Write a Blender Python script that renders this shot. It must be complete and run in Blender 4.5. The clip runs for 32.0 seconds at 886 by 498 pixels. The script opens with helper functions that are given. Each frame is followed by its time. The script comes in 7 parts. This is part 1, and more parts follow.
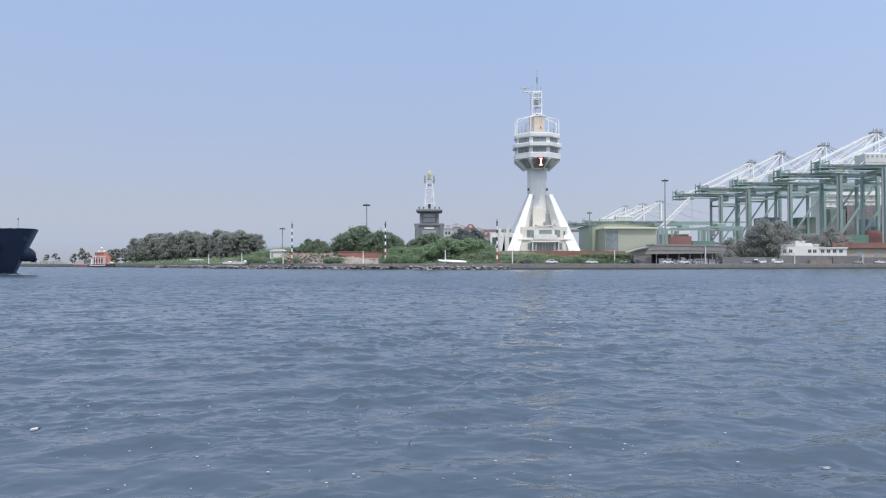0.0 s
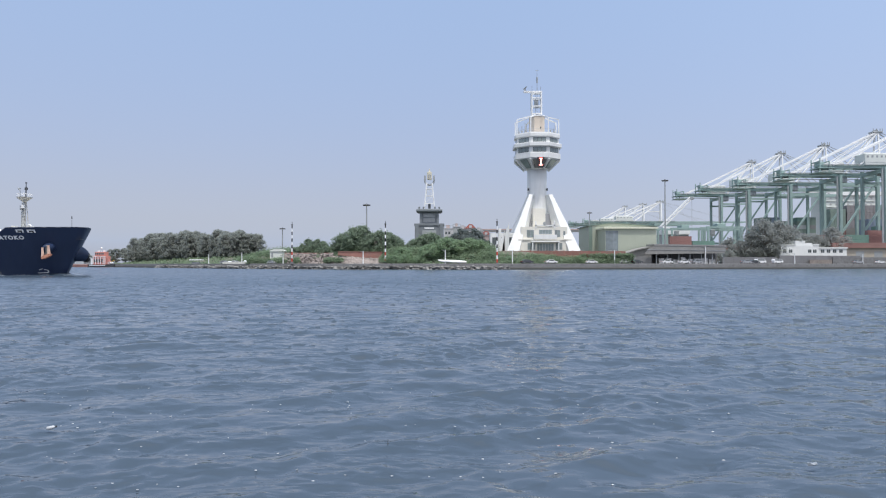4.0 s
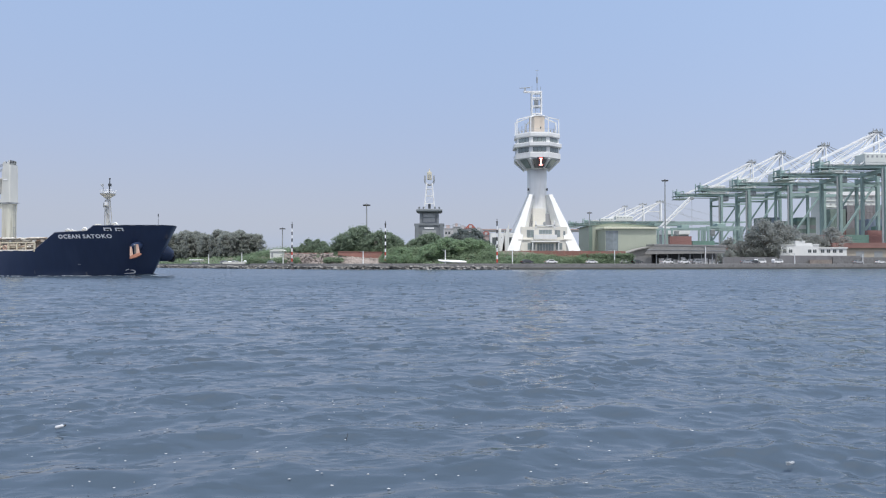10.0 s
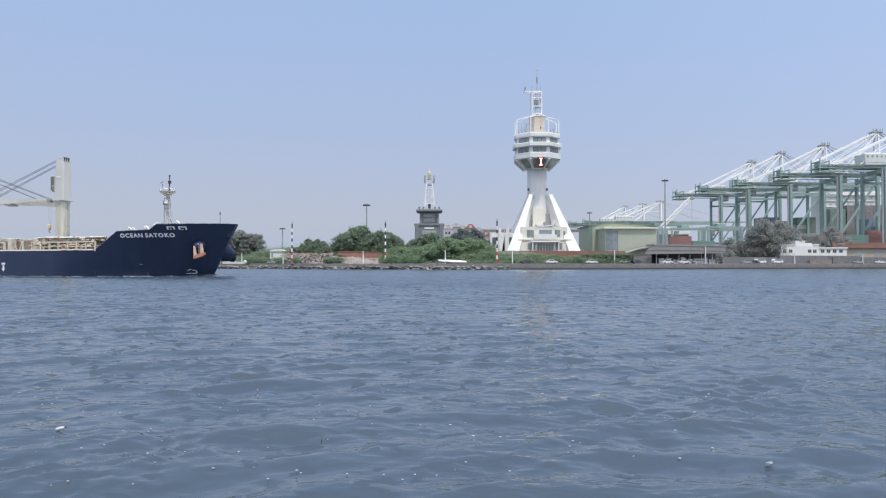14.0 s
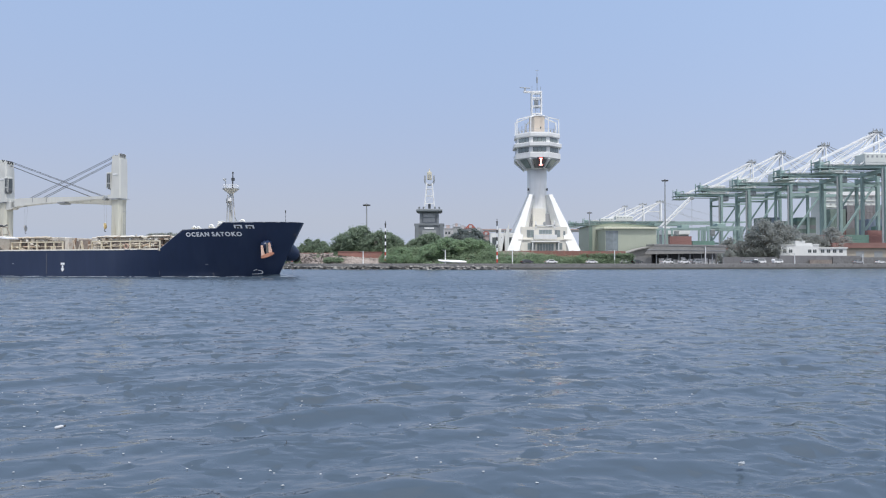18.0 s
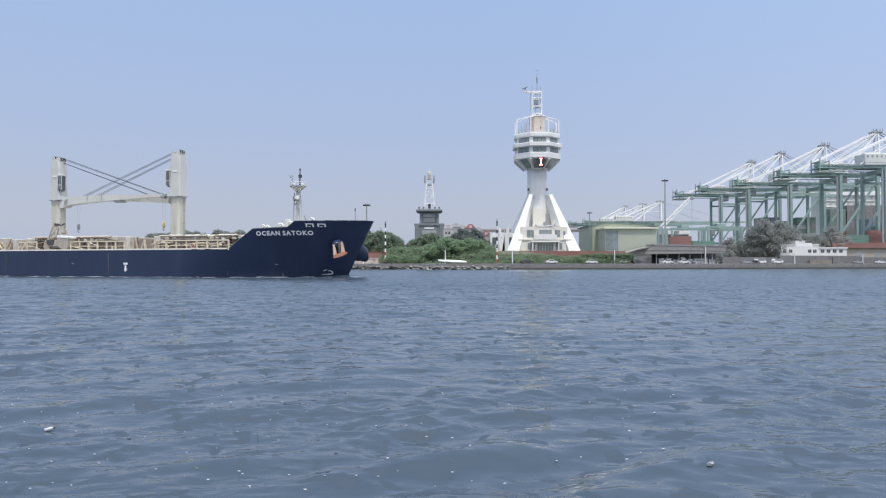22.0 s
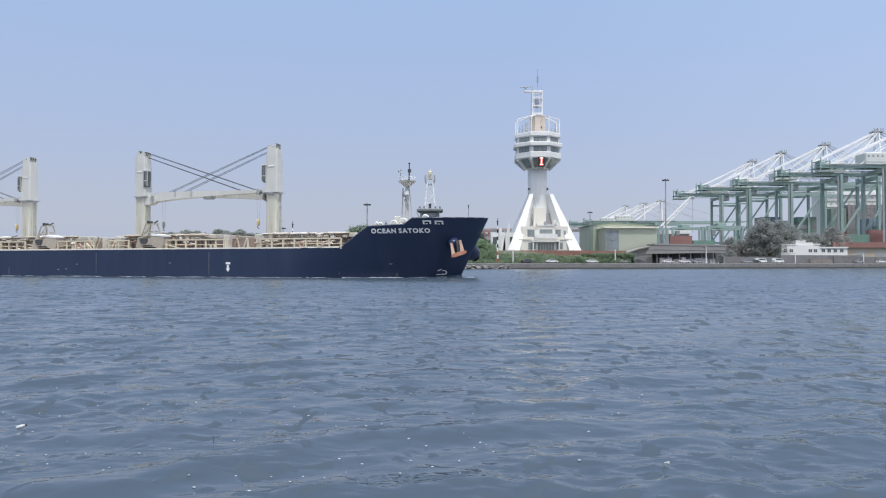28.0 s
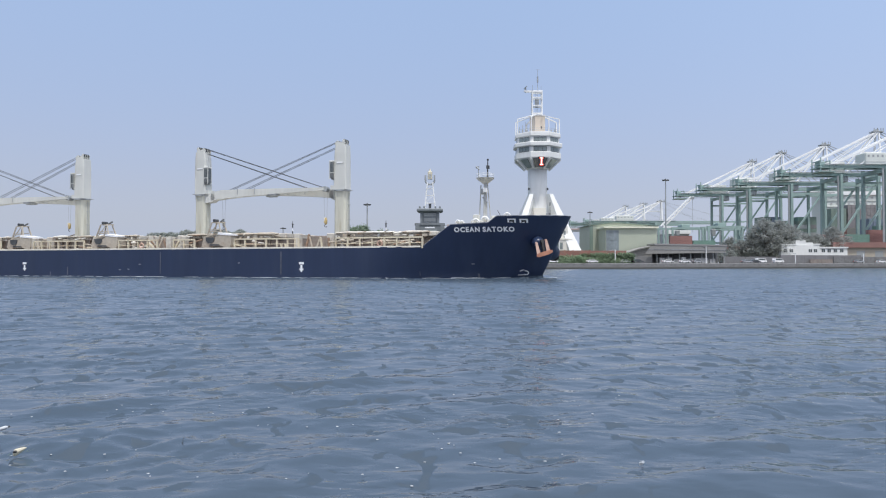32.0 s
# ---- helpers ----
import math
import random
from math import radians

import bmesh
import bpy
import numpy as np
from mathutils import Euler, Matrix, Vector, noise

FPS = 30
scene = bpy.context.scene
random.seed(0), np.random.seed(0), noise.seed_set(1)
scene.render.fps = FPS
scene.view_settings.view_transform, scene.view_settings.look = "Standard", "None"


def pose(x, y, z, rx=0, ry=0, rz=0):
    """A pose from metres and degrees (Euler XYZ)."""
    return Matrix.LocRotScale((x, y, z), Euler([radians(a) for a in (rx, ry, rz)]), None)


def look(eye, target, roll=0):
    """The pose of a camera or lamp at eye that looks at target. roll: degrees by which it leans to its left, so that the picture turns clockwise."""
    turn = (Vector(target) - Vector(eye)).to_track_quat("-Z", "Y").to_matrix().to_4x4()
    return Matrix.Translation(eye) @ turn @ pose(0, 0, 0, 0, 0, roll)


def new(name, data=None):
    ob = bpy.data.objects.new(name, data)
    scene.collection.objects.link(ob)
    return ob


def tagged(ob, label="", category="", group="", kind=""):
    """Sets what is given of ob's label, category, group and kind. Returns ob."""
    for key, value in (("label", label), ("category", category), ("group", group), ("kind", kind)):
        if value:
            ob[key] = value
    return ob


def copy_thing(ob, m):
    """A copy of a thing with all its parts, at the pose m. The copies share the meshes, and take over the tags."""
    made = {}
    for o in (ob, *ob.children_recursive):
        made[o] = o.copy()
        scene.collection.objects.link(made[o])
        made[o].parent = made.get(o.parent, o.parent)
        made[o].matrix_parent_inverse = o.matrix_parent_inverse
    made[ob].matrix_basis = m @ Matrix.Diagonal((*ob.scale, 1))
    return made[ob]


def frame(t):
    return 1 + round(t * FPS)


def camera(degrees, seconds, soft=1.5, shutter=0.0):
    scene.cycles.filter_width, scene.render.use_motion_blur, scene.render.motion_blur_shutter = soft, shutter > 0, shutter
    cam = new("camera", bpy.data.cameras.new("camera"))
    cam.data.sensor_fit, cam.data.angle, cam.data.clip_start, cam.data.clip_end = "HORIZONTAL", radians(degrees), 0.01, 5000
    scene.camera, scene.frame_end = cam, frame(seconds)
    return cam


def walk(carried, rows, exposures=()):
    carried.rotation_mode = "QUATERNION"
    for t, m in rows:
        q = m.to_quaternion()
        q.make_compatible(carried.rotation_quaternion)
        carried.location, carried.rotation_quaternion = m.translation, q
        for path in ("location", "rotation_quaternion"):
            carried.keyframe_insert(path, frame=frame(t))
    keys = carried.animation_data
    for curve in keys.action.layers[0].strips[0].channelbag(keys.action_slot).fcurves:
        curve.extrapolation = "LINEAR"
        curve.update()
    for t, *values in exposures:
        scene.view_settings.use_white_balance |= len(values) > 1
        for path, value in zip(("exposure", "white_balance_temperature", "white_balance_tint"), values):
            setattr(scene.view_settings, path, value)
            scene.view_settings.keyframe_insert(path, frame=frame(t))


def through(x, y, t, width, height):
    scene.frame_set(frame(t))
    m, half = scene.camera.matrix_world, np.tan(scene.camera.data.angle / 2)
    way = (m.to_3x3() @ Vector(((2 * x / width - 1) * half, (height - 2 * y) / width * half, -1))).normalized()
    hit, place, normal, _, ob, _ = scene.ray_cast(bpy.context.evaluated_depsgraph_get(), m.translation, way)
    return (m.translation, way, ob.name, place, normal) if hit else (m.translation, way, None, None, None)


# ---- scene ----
# ---- camera: stands still over the harbour water, nudged once late in the clip ----
EYE = (0.0, 0.0, 2.153)
cam = camera(63.78, 32.0, 1.15)
walk(cam, [(0.0, pose(*EYE, 91.216, 0, 0)), (25.6, pose(*EYE, 91.216, 0, 0)),
           (27.3, pose(*EYE, 91.18, 0, 0.045)), (32.0, pose(*EYE, 91.18, 0, 0.045))],
     [(0.0, 0.0, 6500, 10), (32.0, 0.0, 6500, 10)])

# ---- daylight: hazy sky and a high noon sun behind the camera ----
SUN_FROM = Vector((0.10, -0.35, 1.0)).normalized()
world = bpy.data.worlds.new("sky")
scene.world = world
world.use_nodes = True
wn, wl = world.node_tree.nodes, world.node_tree.links
sky = wn.new("ShaderNodeTexSky")
sky.sky_type, sky.sun_disc = "NISHITA", False
sky.sun_elevation = math.asin(SUN_FROM.z)
sky.sun_rotation = math.atan2(SUN_FROM.x, SUN_FROM.y)
sky.air_density, sky.dust_density, sky.ozone_density, sky.altitude = 1.0, 1.5, 2.0, 0.0
SKY_TINT = (1.0, 0.884, 1.054, 1.0)
HAZE_HIGH, HAZE_LOW = (0.318, 0.442, 0.648, 1.0), (0.345, 0.387, 0.474, 1.0)
tint = wn.new("ShaderNodeMix")
tint.data_type, tint.blend_type = "RGBA", "MULTIPLY"
tint.inputs["Factor"].default_value = 1.0
tint.inputs["B"].default_value = SKY_TINT
wl.new(sky.outputs["Color"], tint.inputs["A"])
wl.new(tint.outputs["Result"], wn["Background"].inputs["Color"])
wn["Background"].inputs["Strength"].default_value = 0.036
# the bright veil of haze, greyer towards the horizon where the sky pales
veil = wn.new("ShaderNodeBackground")
veil.inputs["Strength"].default_value = 1.0
grey = wn.new("ShaderNodeRGBToBW")
span = wn.new("ShaderNodeMapRange")
span.inputs["From Min"].default_value, span.inputs["From Max"].default_value = 2.0, 4.3
blend = wn.new("ShaderNodeMix")
blend.data_type = "RGBA"
blend.inputs["A"].default_value, blend.inputs["B"].default_value = HAZE_HIGH, HAZE_LOW
wl.new(sky.outputs["Color"], grey.inputs[0])
wl.new(grey.outputs[0], span.inputs["Value"])
rim = wn.new("ShaderNodeMapRange")
for key, value in zip(("From Min", "From Max", "To Min", "To Max"), (0.01, 0.07, 1.0, 0.0)):
    rim.inputs[key].default_value = value
paler = wn.new("ShaderNodeMath")
paler.operation = "MAXIMUM"
wl.new(rim.outputs[0], paler.inputs[0])
wl.new(span.outputs[0], paler.inputs[1])
wl.new(paler.outputs[0], blend.inputs["Factor"])
wl.new(blend.outputs["Result"], veil.inputs["Color"])
# more haze glow on the sun's side of the sky
way = wn.new("ShaderNodeTexCoord")
side = wn.new("ShaderNodeSeparateXYZ")
wl.new(way.outputs["Generated"], side.inputs[0])
glowing = wn.new("ShaderNodeMapRange")
glowing.interpolation_type = "SMOOTHSTEP"
for key, value in zip(("From Min", "From Max", "To Min", "To Max"), (0.0, 0.75, 1.0, 1.13)):
    glowing.inputs[key].default_value = value
wl.new(side.outputs["Z"], rim.inputs["Value"])
wl.new(side.outputs["X"], glowing.inputs["Value"])
# the wide bright aureole that haze draws round the sun
facing = wn.new("ShaderNodeVectorMath")
facing.operation = "DOT_PRODUCT"
facing.inputs[1].default_value = SUN_FROM
wl.new(way.outputs["Generated"], facing.inputs[0])
aureole = wn.new("ShaderNodeMapRange")
aureole.interpolation_type = "SMOOTHSTEP"
for key, value in zip(("From Min", "From Max", "To Min", "To Max"), (0.35, 1.0, 0.0, 0.95)):
    aureole.inputs[key].default_value = value
wl.new(facing.outputs["Value"], aureole.inputs["Value"])
wl.new(glowing.outputs[0], veil.inputs["Strength"])
glare = wn.new("ShaderNodeBackground")
glare.inputs["Color"].default_value = (1.0, 0.96, 0.89, 1.0)
wl.new(aureole.outputs[0], glare.inputs["Strength"])
both = wn.new("ShaderNodeAddShader")
wl.new(wn["Background"].outputs[0], both.inputs[0])
wl.new(veil.outputs[0], both.inputs[1])
every = wn.new("ShaderNodeAddShader")
wl.new(both.outputs[0], every.inputs[0])
wl.new(glare.outputs[0], every.inputs[1])
wl.new(every.outputs[0], wn["World Output"].inputs["Surface"])

sun_data = bpy.data.lights.new("sun", "SUN")
sun_data.energy, sun_data.angle, sun_data.color = 3.1, radians(3.5), (1.0, 0.975, 0.93)
sun = new("sun", sun_data)
sun.matrix_world = look(SUN_FROM * 500, (0, 0, 0))


# ---- materials ----
def mat(name, color, rough=0.6, metal=0.0, vary=0.12, grain=2.0, blotch=0.25, bump=0.0, stain=None, amount=0.0, streak=False):
    """Paint, stone, steel: a base colour broken at two scales, with stains of their own colour and a fine relief."""
    m = bpy.data.materials.new(name)
    m.use_nodes = True
    n, l = m.node_tree.nodes, m.node_tree.links
    b = n["Principled BSDF"]
    b.inputs["Roughness"].default_value = rough
    b.inputs["Metallic"].default_value = metal
    co = n.new("ShaderNodeTexCoord")
    fine = n.new("ShaderNodeTexNoise")
    fine.inputs["Scale"].default_value, fine.inputs["Detail"].default_value = grain, 5.0
    big = n.new("ShaderNodeTexNoise")
    big.inputs["Scale"].default_value, big.inputs["Detail"].default_value = blotch, 4.0
    at = co.outputs["Object"]
    if streak:
        mp = n.new("ShaderNodeMapping")
        mp.inputs["Scale"].default_value = (1.0, 1.0, 0.12)
        l.new(at, mp.inputs["Vector"])
        at = mp.outputs["Vector"]
    l.new(at, fine.inputs["Vector"])
    l.new(at, big.inputs["Vector"])
    add = n.new("ShaderNodeMath")
    add.operation = "ADD"
    l.new(fine.outputs["Fac"], add.inputs[0])
    l.new(big.outputs["Fac"], add.inputs[1])
    ramp = n.new("ShaderNodeMapRange")
    ramp.inputs["From Min"].default_value, ramp.inputs["From Max"].default_value = 0.6, 1.4
    ramp.inputs["To Min"].default_value, ramp.inputs["To Max"].default_value = 1.0 - vary, 1.0 + vary
    l.new(add.outputs[0], ramp.inputs["Value"])
    info = n.new("ShaderNodeObjectInfo")
    rr = n.new("ShaderNodeMapRange")
    rr.inputs["To Min"].default_value, rr.inputs["To Max"].default_value = 1.0 - vary * 0.4, 1.0 + vary * 0.4
    l.new(info.outputs["Random"], rr.inputs["Value"])
    mul = n.new("ShaderNodeMath")
    mul.operation = "MULTIPLY"
    l.new(ramp.outputs[0], mul.inputs[0])
    l.new(rr.outputs[0], mul.inputs[1])
    scale = n.new("ShaderNodeVectorMath")
    scale.operation = "SCALE"
    scale.inputs[0].default_value = color
    l.new(mul.outputs[0], scale.inputs["Scale"])
    out = scale.outputs["Vector"]
    if stain:
        st = n.new("ShaderNodeTexNoise")
        st.inputs["Scale"].default_value, st.inputs["Detail"].default_value = blotch * 3.1, 8.0
        l.new(at, st.inputs["Vector"])
        sr = n.new("ShaderNodeMapRange")
        sr.inputs["From Min"].default_value, sr.inputs["From Max"].default_value = 0.52, 0.72
        sr.inputs["To Max"].default_value = amount
        l.new(st.outputs["Fac"], sr.inputs["Value"])
        mx = n.new("ShaderNodeMix")
        mx.data_type = "RGBA"
        l.new(sr.outputs[0], mx.inputs["Factor"])
        l.new(out, mx.inputs["A"])
        mx.inputs["B"].default_value = (*stain, 1)
        out = mx.outputs["Result"]
    l.new(out, b.inputs["Base Color"])
    if bump:
        bp = n.new("ShaderNodeBump")
        bp.inputs["Strength"].default_value, bp.inputs["Distance"].default_value = 0.6, bump
        l.new(fine.outputs["Fac"], bp.inputs["Height"])
        l.new(bp.outputs["Normal"], b.inputs["Normal"])
    return m


def glow(name, color, strength):
    m = bpy.data.materials.new(name)
    m.use_nodes = True
    b = m.node_tree.nodes["Principled BSDF"]
    b.inputs["Base Color"].default_value = (*color, 1)
    b.inputs["Emission Color"].default_value = (*color, 1)
    b.inputs["Emission Strength"].default_value = strength
    return m


def water_material():
    """Clear reflecting water over a murky blue-green body; the waves are in the mesh, the ripples too fine or too far for it are here."""
    m = bpy.data.materials.new("harbour_water")
    m.use_nodes = True
    n, l = m.node_tree.nodes, m.node_tree.links
    b = n["Principled BSDF"]
    b.inputs["Roughness"].default_value = 0.02
    b.inputs["IOR"].default_value = 1.333
    co = n.new("ShaderNodeTexCoord")
    sep = n.new("ShaderNodeSeparateXYZ")
    l.new(co.outputs["Object"], sep.inputs[0])

    def ranged(source, a0, a1, b0, b1, kind="LINEAR"):
        r = n.new("ShaderNodeMapRange")
        r.interpolation_type = kind
        for key, value in zip(("From Min", "From Max", "To Min", "To Max"), (a0, a1, b0, b1)):
            r.inputs[key].default_value = value
        l.new(source, r.inputs["Value"])
        return r.outputs[0]

    def noisy(vector, scale, detail, distortion=0.0):
        w = n.new("ShaderNodeTexNoise")
        for key, value in (("Scale", scale), ("Detail", detail), ("Distortion", distortion)):
            w.inputs[key].default_value = value
        l.new(vector, w.inputs["Vector"])
        return w.outputs["Fac"]

    def calc(op, p, q):
        c = n.new("ShaderNodeMath")
        c.operation = op
        for i, v in enumerate((p, q)):
            if isinstance(v, float):
                c.inputs[i].default_value = v
            else:
                l.new(v, c.inputs[i])
        return c.outputs[0]

    mp = n.new("ShaderNodeMapping")
    mp.inputs["Rotation"].default_value = (0, 0, radians(-16))
    mp.inputs["Scale"].default_value = (0.7, 1.3, 1.0)
    l.new(co.outputs["Object"], mp.inputs["Vector"])
    at = mp.outputs["Vector"]
    mix = n.new("ShaderNodeMix")
    mix.data_type = "RGBA"
    mix.inputs["A"].default_value, mix.inputs["B"].default_value = BODY_DARK, BODY_PALE
    l.new(noisy(at, 0.08, 3.0), mix.inputs["Factor"])
    l.new(mix.outputs["Result"], b.inputs["Base Color"])
    # ruffled and glassy patches of fine ripples, then short waves that grow with distance
    ruffled = ranged(noisy(at, 0.45, 2.0), 0.42, 0.66, RIPPLE[0], RIPPLE[1], "SMOOTHSTEP")
    far_chop = ranged(sep.outputs["Y"], 24.0, 90.0, 0.0, 0.45)
    last = None
    for scale, depth, strength in ((4.3, 0.017, ruffled), (1.9, 0.10, far_chop)):
        bp = n.new("ShaderNodeBump")
        bp.inputs["Strength"].default_value, bp.inputs["Distance"].default_value = 1.0, depth
        l.new(calc("MULTIPLY", noisy(at, scale, 1.5, 0.2), strength), bp.inputs["Height"])
        if last:
            l.new(last.outputs["Normal"], bp.inputs["Normal"])
        last = bp
    # normals lean towards the camera with distance, as if crests hid the far faces
    far = ranged(sep.outputs["Y"], 18.0, 75.0, 0.0, FAR_LEAN)
    # short steep wavelets, stretched with distance to fit the camera's view
    reach = calc("LOGARITHM", calc("MAXIMUM", calc("ADD", sep.outputs["Y"], 18.0), 1.0), 2.718)
    slant = n.new("ShaderNodeCombineXYZ")
    l.new(sep.outputs["X"], slant.inputs["X"])
    l.new(calc("MULTIPLY", reach, 30.0), slant.inputs["Y"])
    steep = ranged(noisy(slant.outputs[0], 2.0, 2.5, 0.5), 0.595, 0.645, -0.012, -0.55, "SMOOTHSTEP")
    onset = ranged(sep.outputs["Y"], 3.0, 28.0, 0.3, STEEP)
    lean = n.new("ShaderNodeCombineXYZ")
    l.new(calc("ADD", calc("MULTIPLY", steep, onset), far), lean.inputs["Y"])
    tip = n.new("ShaderNodeVectorMath")
    l.new(last.outputs["Normal"], tip.inputs[0])
    l.new(lean.outputs[0], tip.inputs[1])
    unit = n.new("ShaderNodeVectorMath")
    unit.operation = "NORMALIZE"
    l.new(tip.outputs[0], unit.inputs[0])
    l.new(unit.outputs[0], b.inputs["Normal"])
    return m


def leaf_material(name, dark, light, through=0.45):
    m = bpy.data.materials.new(name)
    m.use_nodes = True
    n, l = m.node_tree.nodes, m.node_tree.links
    b = n["Principled BSDF"]
    b.inputs["Roughness"].default_value = 0.65
    geo = n.new("ShaderNodeNewGeometry")
    co = n.new("ShaderNodeTexCoord")
    big = n.new("ShaderNodeTexNoise")
    big.inputs["Scale"].default_value = 0.22
    l.new(co.outputs["Object"], big.inputs["Vector"])
    av = n.new("ShaderNodeMath")
    av.operation = "MULTIPLY_ADD"
    av.inputs[1].default_value = 0.5
    l.new(geo.outputs["Random Per Island"], av.inputs[0])
    hf = n.new("ShaderNodeMath")
    hf.operation = "MULTIPLY_ADD"
    hf.inputs[1].default_value, hf.inputs[2].default_value = 1.6, -0.55
    l.new(big.outputs["Fac"], hf.inputs[0])
    l.new(hf.outputs[0], av.inputs[2])
    mix = n.new("ShaderNodeMix")
    mix.data_type = "RGBA"
    mix.inputs["A"].default_value, mix.inputs["B"].default_value = (*dark, 1), (*light, 1)
    l.new(av.outputs[0], mix.inputs["Factor"])
    l.new(mix.outputs["Result"], b.inputs["Base Color"])
    tr = n.new("ShaderNodeBsdfTranslucent")
    l.new(mix.outputs["Result"], tr.inputs["Color"])
    ms = n.new("ShaderNodeMixShader")
    ms.inputs["Fac"].default_value = through
    l.new(b.outputs[0], ms.inputs[1])
    l.new(tr.outputs[0], ms.inputs[2])
    l.new(ms.outputs[0], n["Material Output"].inputs["Surface"])
    return m


BODY_DARK, BODY_PALE = (0.043, 0.064, 0.087, 1), (0.060, 0.081, 0.106, 1)
RIPPLE, FAR_LEAN, STEEP = (0.5, 2.2), -0.12, 0.95
WATER = water_material()
WHITE = mat("white_plaster", (0.73, 0.74, 0.73), 0.7, vary=0.05, stain=(0.55, 0.54, 0.50), amount=0.25, streak=True)
CREAM = mat("beige_plaster", (0.64, 0.56, 0.47), 0.75, vary=0.08)
GLASS_DARK = mat("tinted_glass", (0.09, 0.105, 0.11), 0.06, vary=0.2, grain=0.8)
STEEL_WHITE = mat("white_painted_steel", (0.78, 0.79, 0.79), 0.45, vary=0.05)
STEEL_GREY = mat("grey_steel", (0.34, 0.36, 0.37), 0.5, metal=0.2)
DARK_STEEL = mat("dark_steel", (0.06, 0.065, 0.07), 0.5)
NAVY = mat("navy_hull_paint", (0.020, 0.034, 0.078), 0.34, vary=0.16, grain=1.2, blotch=0.12, stain=(0.036, 0.052, 0.095), amount=0.5, streak=True)
BUFF = mat("buff_deck_paint", (0.64, 0.58, 0.44), 0.6, vary=0.12, stain=(0.30, 0.20, 0.12), amount=0.5)
GREY_PAINT = mat("pale_grey_crane_paint", (0.58, 0.59, 0.56), 0.5, vary=0.07, stain=(0.42, 0.38, 0.30), amount=0.45, streak=True)
RUST = mat("orange_primer_rust", (0.50, 0.23, 0.15), 0.8, vary=0.2, stain=(0.25, 0.1, 0.06), amount=0.5)
MARK_WHITE = mat("white_marking_paint", (0.84, 0.85, 0.86), 0.6, vary=0.05)
BLACK = mat("black_paint", (0.02, 0.02, 0.022), 0.5)
RED = mat("red_paint", (0.55, 0.07, 0.05), 0.5)
YELLOW = mat("yellow_paint", (0.65, 0.42, 0.06), 0.5)
GOLD = mat("gilded_metal", (0.60, 0.56, 0.44), 0.6)
STONE = mat("grey_granite", (0.195, 0.215, 0.23), 0.8, vary=0.15, bump=0.02)
CONCRETE = mat("weathered_concrete", (0.165, 0.166, 0.168), 0.9, vary=0.2, bump=0.03, stain=(0.08, 0.08, 0.075), amount=0.7)
ASPHALT = mat("worn_asphalt", (0.055, 0.055, 0.057), 0.9, vary=0.25, grain=3.0, bump=0.01)
WET_CONCRETE = mat("tide_stained_concrete", (0.07, 0.07, 0.065), 0.7, vary=0.25, bump=0.03)
EARTH = mat("dry_grass_and_earth", (0.125, 0.122, 0.095), 0.95, vary=0.3, grain=0.6, blotch=0.05, bump=0.05, stain=(0.09, 0.13, 0.06), amount=0.9)
ROCK = leaf_material("grey_boulders", (0.035, 0.035, 0.033), (0.36, 0.35, 0.33), 0.0)
BANK_STONE = leaf_material("pinkish_bank_stone", (0.13, 0.11, 0.10), (0.40, 0.35, 0.32), 0.0)
BRICK_RED = mat("red_brick", (0.29, 0.145, 0.118), 0.85, vary=0.22, grain=2, stain=(0.20, 0.16, 0.14), amount=0.6)
SHED_GREEN = mat("pale_green_cladding", (0.375, 0.41, 0.335), 0.6, vary=0.06)
SHED_ROOF = mat("cream_roof_edge", (0.68, 0.68, 0.55), 0.6)
# crane and container colours are paled to stand in for distance haze
PORT_GREEN = mat("sea_green_crane_paint", (0.28, 0.385, 0.365), 0.55, vary=0.1, stain=(0.3, 0.35, 0.33), amount=0.4)
BOX_RED = mat("oxide_red_container", (0.29, 0.155, 0.14), 0.6, vary=0.2)
BOX_GREEN = mat("green_container", (0.15, 0.26, 0.22), 0.6, vary=0.2)
BOX_BLUE = mat("blue_container", (0.18, 0.225, 0.29), 0.6, vary=0.2)
BARK = mat("bark", (0.20, 0.18, 0.155), 0.9, vary=0.2, bump=0.02)
RUBBER = mat("black_rubber", (0.025, 0.025, 0.025), 0.8)
# far grove leaves: base colour raised well past foliage to stand in for haze
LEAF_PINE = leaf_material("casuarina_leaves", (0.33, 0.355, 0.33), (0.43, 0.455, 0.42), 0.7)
# the three hill greens carry some blue and paleness for haze
LEAF_LIGHT = leaf_material("light_tree_leaves", (0.20, 0.29, 0.18), (0.30, 0.41, 0.25), 0.5)
LEAF_BUSH = leaf_material("bush_leaves", (0.165, 0.235, 0.15), (0.26, 0.345, 0.215), 0.5)
LEAF_DARK = leaf_material("dark_tree_leaves", (0.165, 0.225, 0.165), (0.265, 0.34, 0.235), 0.5)
# haze is mixed into this colour: greyer than the other hill leaves
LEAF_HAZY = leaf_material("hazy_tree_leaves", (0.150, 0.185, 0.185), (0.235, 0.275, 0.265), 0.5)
# quay tree leaves: greyed and lightened so the colour carries the haze
LEAF_HAZE_PALED = leaf_material("haze_paled_leaves", (0.32, 0.34, 0.33), (0.41, 0.43, 0.41), 0.7)
SIGN_RED = glow("sign_lamps_red", (1.0, 0.12, 0.06), 1.0)
SIGN_WHITE = glow("sign_lamps_white", (1.0, 0.9, 0.85), 1.2)


